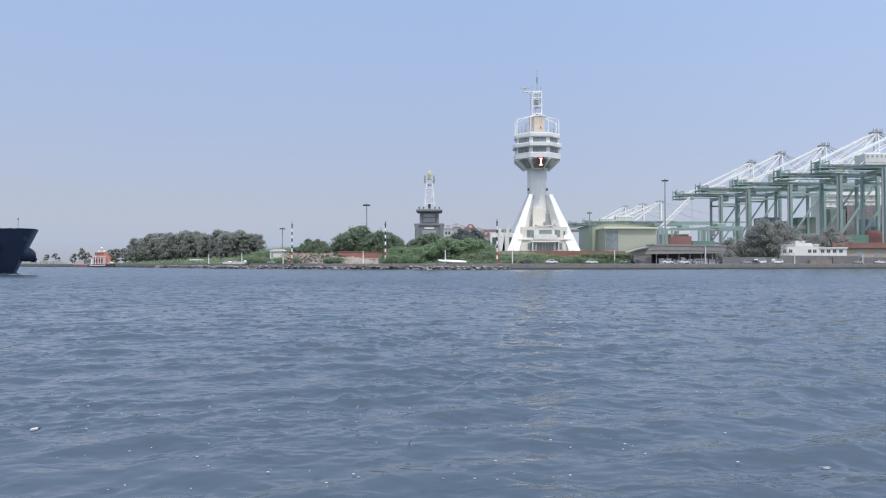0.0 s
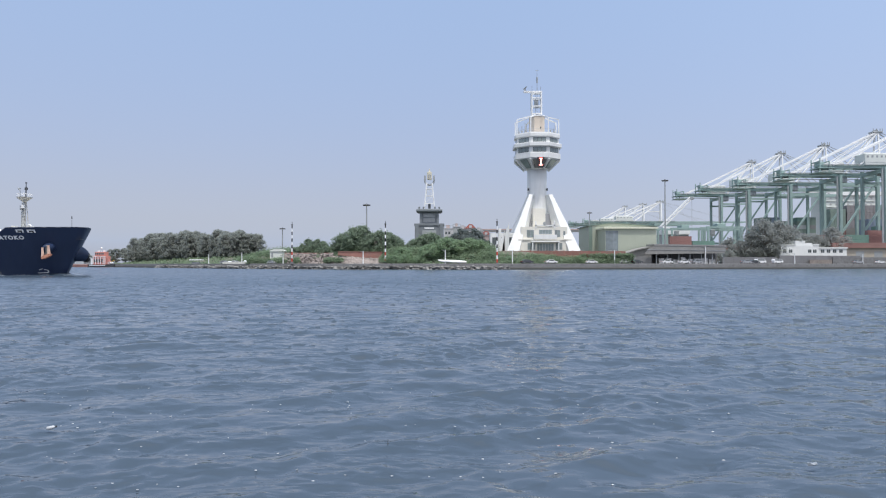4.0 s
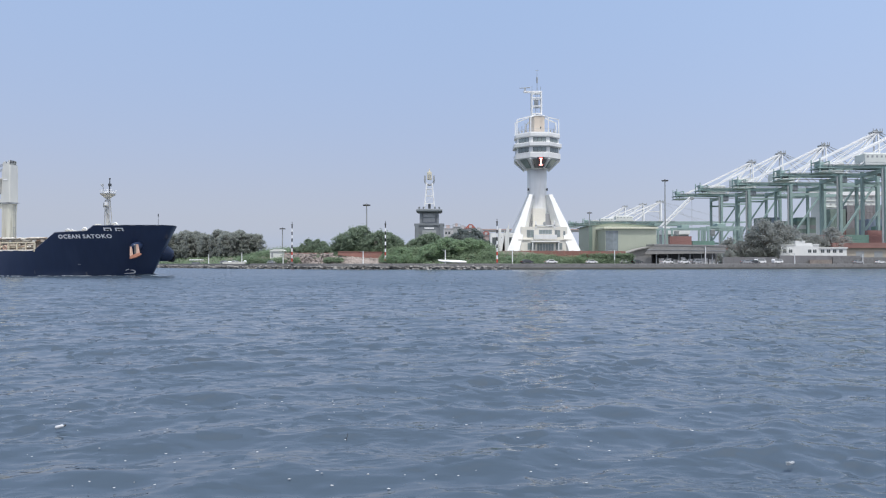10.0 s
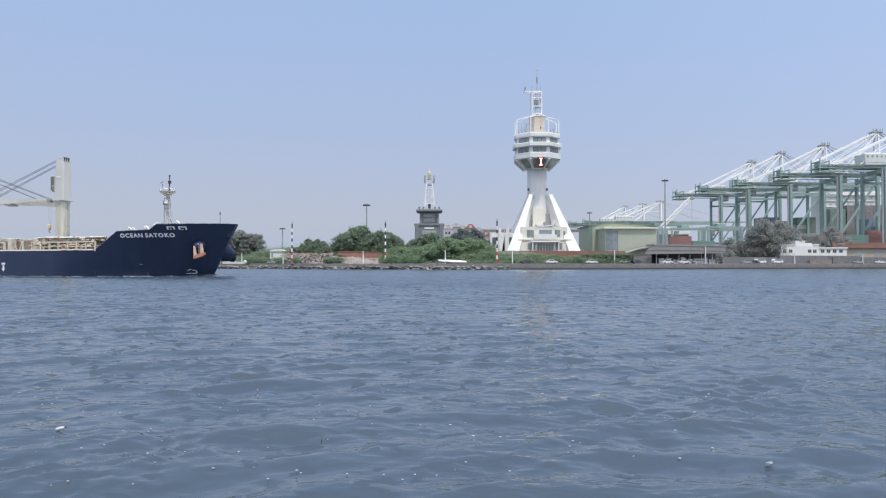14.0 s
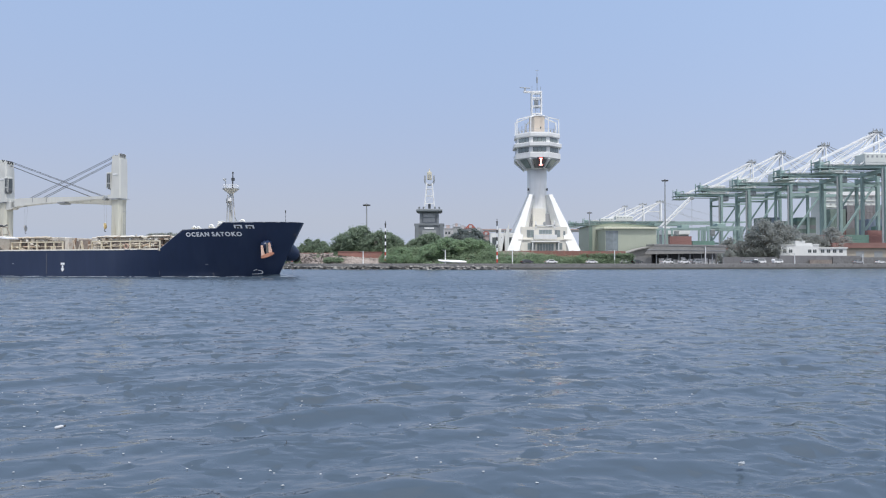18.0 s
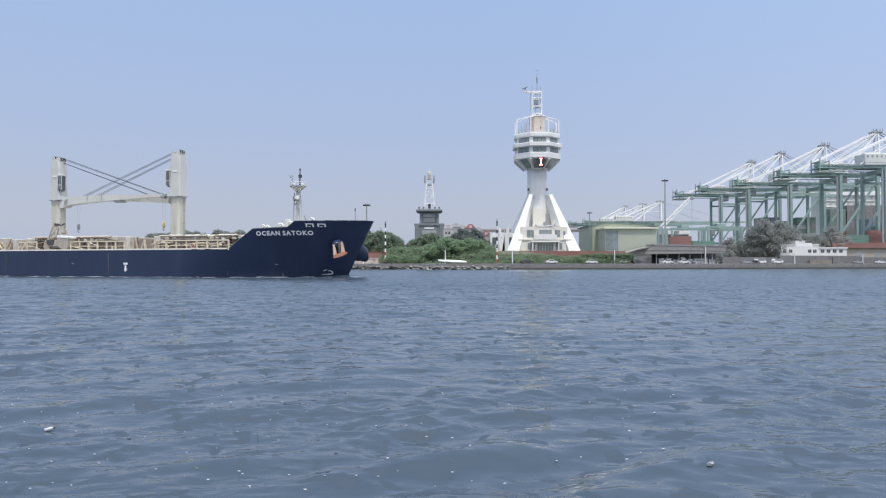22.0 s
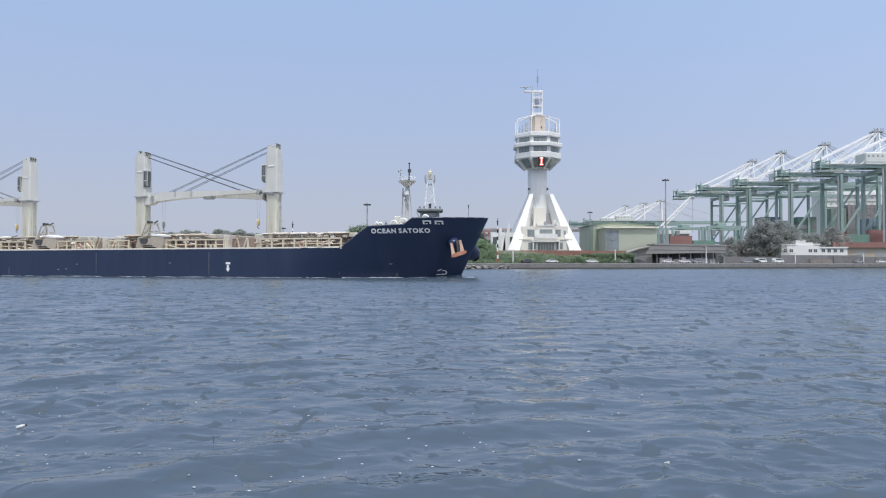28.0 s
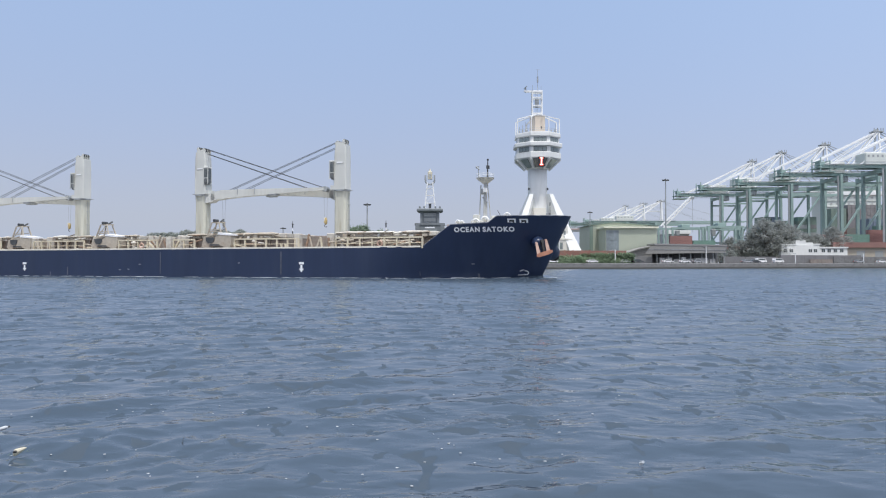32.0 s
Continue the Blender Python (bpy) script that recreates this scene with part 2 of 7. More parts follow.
# ---- mesh building ----
class Shape:
    """Collects the faces of one mesh."""

    def __init__(self):
        self.v, self.f = [], []

    def add(self, verts, faces):
        k = len(self.v)
        self.v += [tuple(p) for p in verts]
        self.f += [tuple(i + k for i in q) for q in faces]
        return self

    def box(self, x0, y0, z0, x1, y1, z1, c=0.0, m=None):
        """A block between two corners, its edges chamfered by c."""
        mid = Vector(((x0 + x1) / 2, (y0 + y1) / 2, (z0 + z1) / 2))
        h = ((x1 - x0) / 2, (y1 - y0) / 2, (z1 - z0) / 2)
        if not c:
            vs = [Vector((sx * h[0], sy * h[1], sz * h[2])) for sx in (-1, 1) for sy in (-1, 1) for sz in (-1, 1)]
            fs = [(0, 1, 3, 2), (4, 6, 7, 5), (0, 4, 5, 1), (2, 3, 7, 6), (0, 2, 6, 4), (1, 5, 7, 3)]
        else:
            c = min(c, min(h) * 0.8)
            vs, key = [], {}
            for s in [(a, b, d) for a in (-1, 1) for b in (-1, 1) for d in (-1, 1)]:
                for ax in range(3):
                    p = [s[i] * (h[i] - (0 if i == ax else c)) for i in range(3)]
                    key[s, ax] = len(vs)
                    vs.append(Vector(p))
            fs = []
            for ax in range(3):
                o1, o2 = (ax + 1) % 3, (ax + 2) % 3
                for sg in (-1, 1):
                    q = []
                    for a, b in ((-1, -1), (1, -1), (1, 1), (-1, 1)):
                        s = [0, 0, 0]
                        s[ax], s[o1], s[o2] = sg, a, b
                        q.append(key[tuple(s), ax])
                    fs.append(tuple(q if sg > 0 else q[::-1]))
                for a in (-1, 1):
                    for b in (-1, 1):
                        s0, s1 = [0, 0, 0], [0, 0, 0]
                        s0[ax], s0[o1], s0[o2] = -1, a, b
                        s1[ax], s1[o1], s1[o2] = 1, a, b
                        s0, s1 = tuple(s0), tuple(s1)
                        q = (key[s0, o1], key[s1, o1], key[s1, o2], key[s0, o2])
                        fs.append(q if a * b < 0 else q[::-1])
            for s in [(a, b, d) for a in (-1, 1) for b in (-1, 1) for d in (-1, 1)]:
                q = (key[s, 0], key[s, 1], key[s, 2])
                fs.append(q if s[0] * s[1] * s[2] > 0 else q[::-1])
        if m is None:
            vs = [p + mid for p in vs]
        else:
            vs = [m @ (p + mid) for p in vs]
        return self.add(vs, fs)

    def loft(self, rings, cap=True, close=True):
        """Skin through rings of equal length."""
        k = len(rings[0])
        vs = [p for r in rings for p in r]
        fs = []
        for i in range(len(rings) - 1):
            for j in range(k if close else k - 1):
                a, b = i * k + j, i * k + (j + 1) % k
                fs.append((a, b, b + k, a + k))
        if cap:
            fs.append(tuple(range(k))[::-1])
            fs.append(tuple(range((len(rings) - 1) * k, len(rings) * k)))
        return self.add(vs, fs)

    def rod(self, p0, p1, r0, r1=None, n=8):
        """A round, tapering bar."""
        p0, p1 = Vector(p0), Vector(p1)
        r1 = r0 if r1 is None else r1
        q = (p1 - p0).to_track_quat("Z", "Y")
        ring = [Vector((math.cos(2 * math.pi * i / n), math.sin(2 * math.pi * i / n), 0)) for i in range(n)]
        return self.loft([[p0 + q @ (e * r0) for e in ring], [p1 + q @ (e * r1) for e in ring]])

    def bar(self, p0, p1, w, h=None):
        """A square-cut beam, w wide and h high."""
        p0, p1 = Vector(p0), Vector(p1)
        h = w if h is None else h
        d = (p1 - p0).normalized()
        side = d.cross(Vector((0, 0, 1)))
        side = Vector((1, 0, 0)) if side.length < 1e-3 else side.normalized()
        up = side.cross(d)
        ring = [side * (a * w / 2) + up * (b * h / 2) for a, b in ((-1, -1), (1, -1), (1, 1), (-1, 1))]
        return self.loft([[p0 + e for e in ring], [p1 + e for e in ring]])

    def prism(self, poly, z0, z1):
        return self.loft([[Vector((x, y, z0)) for x, y in poly], [Vector((x, y, z1)) for x, y in poly]])

    def slab_y(self, poly, y0, y1):
        """An outline in x and z, drawn from y0 to y1."""
        return self.loft([[Vector((x, y1, z)) for x, z in poly], [Vector((x, y0, z)) for x, z in poly]])

    def torus(self, c, R, r, axis=(0, 0, 1), n=14, k=6, a0=0.0, a1=2 * math.pi):
        q = Vector(axis).to_track_quat("Z", "Y")
        full = a1 - a0 > 6.28
        rings = []
        for i in range(n + (0 if full else 1)):
            a = a0 + (a1 - a0) * i / n
            o = Vector((math.cos(a), math.sin(a), 0))
            rings.append([Vector(c) + q @ (o * (R + r * math.cos(b)) + Vector((0, 0, r * math.sin(b)))) for b in [2 * math.pi * j / k for j in range(k)]])
        if full:
            rings.append(rings[0])
        return self.loft(rings, cap=not full)

    def ball(self, c, rx, ry=None, rz=None, n=10, k=6):
        ry, rz = ry or rx, rz or rx
        rings = []
        for i in range(k + 1):
            a = -math.pi / 2 + math.pi * i / k
            s = max(math.cos(a), 0.02)
            rings.append([Vector((c[0] + rx * s * math.cos(2 * math.pi * j / n), c[1] + ry * s * math.sin(2 * math.pi * j / n), c[2] + rz * math.sin(a))) for j in range(n)])
        return self.loft(rings)

    def mesh(self, name, material, smooth=False):
        me = bpy.data.meshes.new(name)
        me.from_pydata(self.v, [], self.f)
        me.materials.append(material)
        if smooth:
            me.shade_smooth()
        return me


def part(name, shape, material, parent=None, label="", smooth=False):
    """One mesh object, under a thing or a part; a thing of its own if it has no parent."""
    ob = new(name, shape.mesh(name, material, smooth))
    ob.parent = parent
    if label:
        tagged(ob, label)
    return ob


def thing(name, label, category, at=(0, 0, 0), turn=0.0, group="", kind=""):
    ob = new(name)
    ob.matrix_world = pose(*at, 0, 0, turn)
    return tagged(ob, label, category, group, kind)


# ---- shoreline and ground ----
SHORE = [(-2500, 1500), (-631, 900), (-404, 650), (-215, 480), (-104, 340), (-53, 300), (14.5, 277), (215, 345), (376, 390), (2500, 1000)]


def shore(x):
    for (xa, ya), (xb, yb) in zip(SHORE, SHORE[1:]):
        if x <= xb:
            return ya + (yb - ya) * (x - xa) / (xb - xa)
    return SHORE[-1][1]


def smooth01(a, b, x):
    u = min(1.0, max(0.0, (x - a) / (b - a)))
    return u * u * (3 - 2 * u)


def ground_z(x, y):
    s = y - shore(x)
    if s < (0.6 if -235 < x < 255 else 3.0):
        return -4.0
    z = 2.25
    hill = smooth01(-112, -78, x) * (1 - smooth01(66, 80, x))
    z += hill * 5.4 * smooth01(6, 20, s)
    z += 4.0 * smooth01(14, 60, s) * (1 - smooth01(-125, -100, x)) * smooth01(-260, -215, x)
    z += 0.25 * noise.noise(Vector((x * 0.05, y * 0.05, 0))) * smooth01(4, 12, s)
    return z


def spaced(stops):
    """Coordinates along one axis: (from, to, step) after one another."""
    out = []
    for a, b, st in stops:
        k = max(1, round((b - a) / st))
        out += [a + (b - a) * i / k for i in range(k)]
    return out + [stops[-1][1]]


def build_ground():
    xs = spaced([(-4500, -700, 380), (-700, -240, 7), (-240, 260, 3.0), (260, 700, 22), (700, 4500, 380)])
    ys = spaced([(-400, 240, 160), (240, 360, 1.5), (360, 560, 3), (560, 1000, 7), (1000, 1500, 40), (1500, 4800, 300)])
    s = Shape()
    s.v = [(x, y, ground_z(x, y)) for y in ys for x in xs]
    k = len(xs)
    s.f = [(j * k + i, j * k + i + 1, (j + 1) * k + i + 1, (j + 1) * k + i) for j in range(len(ys) - 1) for i in range(k - 1)]
    tagged(part("ground", s, EARTH, None, "", True), "dry grass and earth of the harbour shore", "ground", kind="structure")
    # sea wall along the whole shore, a quay of cast sections with a dark tide line below
    top, foot = Shape(), Shape()
    pts = []
    for (xa, ya), (xb, yb) in zip(SHORE[1:], SHORE[2:-1]):
        k = max(1, int(abs(xb - xa) / 12))
        pts += [(xa + (xb - xa) * i / k, ya + (yb - ya) * i / k) for i in range(k)]
    def strip(sh, prof):
        sh.loft([[Vector((x, y + dy, z)) for dy, z in prof] for x, y in pts])
    strip(top, [(-0.3, 0.9), (-0.2, 2.15), (0.0, 2.35), (4.4, 2.35), (4.6, 2.0), (4.6, 0.9)])
    strip(foot, [(-0.7, -4.0), (-0.55, 0.55), (-0.3, 0.9), (1.6, 0.9), (1.6, -4.0)])
    wall = tagged(new("sea_wall"), "weathered concrete sea wall with a dark tide line", "sea wall", kind="structure")
    part("coping", top, CONCRETE, wall)
    part("footing", foot, WET_CONCRETE, wall, "dark wet lower wall")
    lane = Shape()
    xs = [82 + 6 * i for i in range(29)]
    lane.loft([[Vector((x, shore(x) + d, z)) for d, z in ((4.65, 2.2), (4.65, 2.38), (8.4, 2.38), (8.4, 2.2))] for x in xs])
    tagged(part("road", lane, ASPHALT), "grey asphalt quay road behind the sea wall", "road", kind="structure")


build_ground()


# ---- water: one sheet of wind waves that drifts with them ----
WIND_X, WIND_Y = 7.0, -9.6


def build_water():
    rng = np.random.default_rng(5)
    ys = [-400.0, -220.0, -120.0, -60.0, -30.0, -16.0]
    while ys[-1] < 4600:
        y = ys[-1]
        d = max(6.2, y + WIND_Y)
        ys.append(y + (0.6 if y < -3.8 else max(0.05, 0.0058 * d) if y < 130 else 0.01 * y if y < 330 else 0.06 * y))
    ys = np.array(ys)
    cols = 740
    u = np.linspace(-1, 1, cols)
    inner = np.clip(u / 0.95, -1, 1)
    outer = np.sign(u) * np.clip((np.abs(u) - 0.95) / 0.05, 0, 1) ** 2
    half = 7.5 + 0.66 * np.maximum(ys + 9.6, 6.0)
    X = half[:, None] * inner[None, :] + (160 + 0.2 * np.abs(ys))[:, None] * outer[None, :]
    Y = np.repeat(ys[:, None], cols, 1)
    step = np.maximum(np.gradient(ys)[:, None], np.abs(np.gradient(X, axis=1)))
    Z = np.zeros_like(X)
    DX, DY = np.zeros_like(X), np.zeros_like(X)
    gust = np.sin(X * 0.9 + 1.7 * np.sin(Y * 0.31)) * np.sin(Y * 0.53 + 1.1 * np.sin(X * 0.37 + 2.0)) + 0.6 * np.sin(X * 0.41 - Y * 0.77 + 1.0)
    gust = 0.55 + 0.7 * np.clip(gust, 0, 1.3) ** 1.5
    count = 150
    for i in range(count):
        lam = 0.17 * (5.0 / 0.17) ** ((i + rng.random()) / count)
        ang = rng.normal(radians(-70), radians(44 if lam < 0.9 else 32))
        kx, ky = 2 * math.pi / lam * math.cos(ang), 2 * math.pi / lam * math.sin(ang)
        weight = math.exp(-(math.log(lam / WAVE_LONG) / 0.95) ** 2 / 2) + 0.75 * math.exp(-(math.log(lam / 1.5) / 0.35) ** 2 / 2)
        amp = WAVE_SLOPE * weight * lam / (2 * math.pi) * (0.6 + 0.8 * rng.random())
        fade = np.clip((lam / step - 1.8) / 1.6, 0, 1)
        if lam < 0.8:
            fade = fade * gust
        ph = kx * X + ky * Y + rng.random() * 6.283
        Z += amp * fade * np.cos(ph)
        DX -= amp * fade * 0.85 * math.cos(ang) * np.sin(ph)
        DY -= amp * fade * 0.85 * math.sin(ang) * np.sin(ph)
    patch = 0.95 + 0.3 * np.sin(X * 0.11 + 1.3 * np.sin(Y * 0.07)) * np.sin(Y * 0.13 + 0.8)
    Z *= patch
    co = np.stack([X + DX, Y + DY, Z], -1).reshape(-1, 3).astype(np.float32)
    r, c = len(ys), cols
    idx = np.arange(r * c).reshape(r, c)
    quads = np.stack([idx[:-1, :-1], idx[:-1, 1:], idx[1:, 1:], idx[1:, :-1]], -1).reshape(-1, 4).astype(np.int32)
    me = bpy.data.meshes.new("water")
    me.vertices.add(len(co))
    me.vertices.foreach_set("co", co.ravel())
    me.loops.add(quads.size)
    me.loops.foreach_set("vertex_index", quads.ravel())
    me.polygons.add(len(quads))
    me.polygons.foreach_set("loop_start", np.arange(0, quads.size, 4, dtype=np.int32))
    me.update()
    me.materials.append(WATER)
    me.shade_smooth()
    return tagged(new("water", me), "choppy blue-grey harbour water with small wind waves", "water", kind="structure")


WAVE_SLOPE, WAVE_LONG = 0.0235, 0.33
WATER_SHEET = build_water()


# ---- the bulk carrier (its own space: x forward from the stem head, y to port, z up from the water) ----
def stem(z):
    return -4.6 + 0.49 * max(z, -1.0)


def breadth(a, z):
    """Half the beam, a metres abaft the stem at the height z."""
    k = min(1.0, max(0.0, z / 9.4))
    run, q = 26 - 4 * k, 0.78 - 0.13 * k
    u = min(1.0, max(0.0, a / run))
    return 13.0 * (1 - (1 - u) ** 1.75) ** q


TOP = [(-170, 4.45), (-60, 4.45), (-19.95, 4.6), (-15.75, 7.8), (-10.7, 8.1), (-9.5, 9.05), (-3.0, 9.25), (1.0, 9.42)]


def top_z(l):
    for (la, za), (lb, zb) in zip(TOP, TOP[1:]):
        if l <= lb:
            return za + (zb - za) * (l - la) / (lb - la)
    return TOP[-1][1]


def side_y(l, z):
    return breadth(stem(z) - l, z)


def hull_text(body, l0, l1, z0, z1, lift):
    """Letters laid on the starboard side between two lengths and two heights."""
    cu = bpy.data.curves.new("lettering", "FONT")
    cu.body, cu.offset, cu.resolution_u, cu.space_character = body, 0.045, 3, 1.22
    ob = bpy.data.objects.new("lettering", cu)
    scene.collection.objects.link(ob)
    bpy.context.view_layer.update()
    me = bpy.data.meshes.new_from_object(ob.evaluated_get(bpy.context.evaluated_depsgraph_get()))
    bpy.data.objects.remove(ob)
    co = np.array([v.co[:] for v in me.vertices])
    lo, hi = co.min(0), co.max(0)
    s = Shape()
    vs = []
    for x, y, _ in co:
        l = l0 + (x - lo[0]) / (hi[0] - lo[0]) * (l1 - l0)
        z = z0 + (y - lo[1]) / (hi[1] - lo[1]) * (z1 - z0) + 0.02 * (l + 15.3)
        vs.append((l, -side_y(l, z) - lift, z))
    s.add(vs, [tuple(p.vertices) for p in me.polygons])
    return s


def decal(outline, lift=0.05):
    """A painted patch on the starboard side, from an outline in length and height."""
    s = Shape()
    s.add([(l, -side_y(l, z) - lift, z) for l, z in outline], [tuple(range(len(outline)))])
    return s


def build_hull(ship):
    zs = 12
    breaks = [0.0, 0.05, 0.15, 0.3, 0.6, 1.1, 1.8, 2.7, 3.7] + [stem(top_z(l)) - l for l in (-3.0, -5.0, -7.0, -8.6, -9.5, -10.7, -13.5, -15.75, -17.9, -19.95)] + [19, 21, 23, 26, 30, 40, 55, 75, 95, 115, 135, 150, 158, 163, 166]
    breaks = sorted(set(round(b, 3) for b in breaks))
    for side, nm in ((-1, "hull_starboard"), (1, "hull_port")):
        s = Shape()
        rows = []
        for a in breaks:
            zt = 9.0
            for _ in range(30):
                zt = 0.5 * zt + 0.5 * top_z(stem(zt) - a)
            row = []
            for i in range(zs + 1):
                z = -3.0 + 7.4 * i / 7 if i <= 7 else 4.4 + (zt - 4.4) * (i - 7) / (zs - 7)
                taper = 1.0 if a < 140 else 1.0 - 0.5 * ((a - 140) / 26) ** 2 * (1 - max(z, 0) / 8)
                row.append(Vector((stem(z) - a, side * breadth(a, z) * taper, z)))
            rows.append(row)
        s.loft(rows if side < 0 else [r[::-1] for r in rows], cap=False, close=False)
        part(nm, s, NAVY, ship, "", True)
    deck = Shape()
    ls = [-166, -140, -100, -60, -40, -30, -27, -24.5, -22, -19.5]
    deck.add([(l, sg * side_y(l, 4.4) * 0.995, 4.38) for l in ls for sg in (-1, 1)], [(2 * i, 2 * i + 2, 2 * i + 3, 2 * i + 1) for i in range(len(ls) - 1)])
    part("main_deck", deck, mat_pick("coaming_brown"), ship)
    fc = Shape()
    ls = [-16.3, -15, -13, -10, -7, -4, -1.5, -0.2]
    fc.add([(l, sg * side_y(l, 7.0) * 0.99, 7.0) for l in ls for sg in (-1, 1)], [(2 * i, 2 * i + 2, 2 * i + 3, 2 * i + 1) for i in range(len(ls) - 1)])
    fc.box(-16.5, -9.6, 4.38, -16.3, 9.6, 7.0)
    part("forecastle_deck", fc, BUFF, ship)
    tr = Shape()
    tr.box(-166.6, -10, 0.5, -166.2, 10, 4.4)
    part("transom", tr, NAVY, ship)
    # pale gunwale bar along the main deck, dark cap on the forecastle bulwark
    for sg in (-1, 1):
        g = Shape()
        pts = [(-166, 4.47), (-60, 4.5), (-30, 4.52), (-27, 4.53), (-24.5, 4.55), (-22, 4.56), (-20.2, 4.58)]
        for (la, za), (lb, zb) in zip(pts, pts[1:]):
            g.bar((la, sg * (side_y(la, za) - 0.14), za + 0.08), (lb, sg * (side_y(lb, zb) - 0.14), zb + 0.08), 0.30, 0.22)
        part("gunwale", g, mat_pick("pale_gunwale"), ship)
        rings = []
        for l in (-20.1, -19.95, -15.75, -13.5, -10.7, -9.5, -8, -6, -4, -2.5, -1.2, -0.3):
            z = top_z(l)
            y = side_y(l, z) - 0.14
            rings.append([Vector((l, sg * (y + u), z + v)) for u, v in ((-0.13, -0.06), (0.13, -0.06), (0.13, 0.06), (-0.13, 0.06))][::sg])
        c = Shape().loft(rings)
        part("bulwark_rail", c, mat_pick("pale_bulwark_edge"), ship)


def mat_pick(name):
    return bpy.data.materials[name]


mat("pale_bulwark_edge", (0.30, 0.32, 0.36), 0.5, vary=0.1)
mat("cab_grey", (0.12, 0.13, 0.135), 0.5, vary=0.15)
mat("grab_grey", (0.40, 0.36, 0.30), 0.7, vary=0.2, stain=(0.22, 0.14, 0.09), amount=0.6)
mat("mast_grey", (0.46, 0.47, 0.46), 0.55, vary=0.12, stain=(0.25, 0.22, 0.18), amount=0.4)
mat("hook_yellow", (0.50, 0.38, 0.17), 0.6, vary=0.2)
mat("anchor_pink", (0.52, 0.36, 0.29), 0.8, vary=0.2, stain=(0.35, 0.16, 0.1), amount=0.5)
mat("cargo_tan", (0.45, 0.405, 0.335), 0.8, vary=0.25, grain=1.2, stain=(0.38, 0.26, 0.16), amount=0.6)
mat("hatch_cream", (0.53, 0.505, 0.45), 0.7, vary=0.2, grain=1.5, blotch=0.4, stain=(0.28, 0.18, 0.11), amount=0.65)
mat("coaming_brown", (0.27, 0.235, 0.205), 0.8, vary=0.3, blotch=0.4, stain=(0.24, 0.16, 0.11), amount=0.7)
mat("crane_post_paint", (0.52, 0.52, 0.45), 0.6, vary=0.12, blotch=0.5, stain=(0.36, 0.33, 0.22), amount=0.75, streak=True)
mat("pale_gunwale", (0.80, 0.77, 0.67), 0.6, vary=0.1, stain=(0.55, 0.45, 0.32), amount=0.3)
mat("old_rust", (0.29, 0.20, 0.14), 0.85, vary=0.3)
mat("canvas_white", (0.68, 0.66, 0.60), 0.8, vary=0.12)


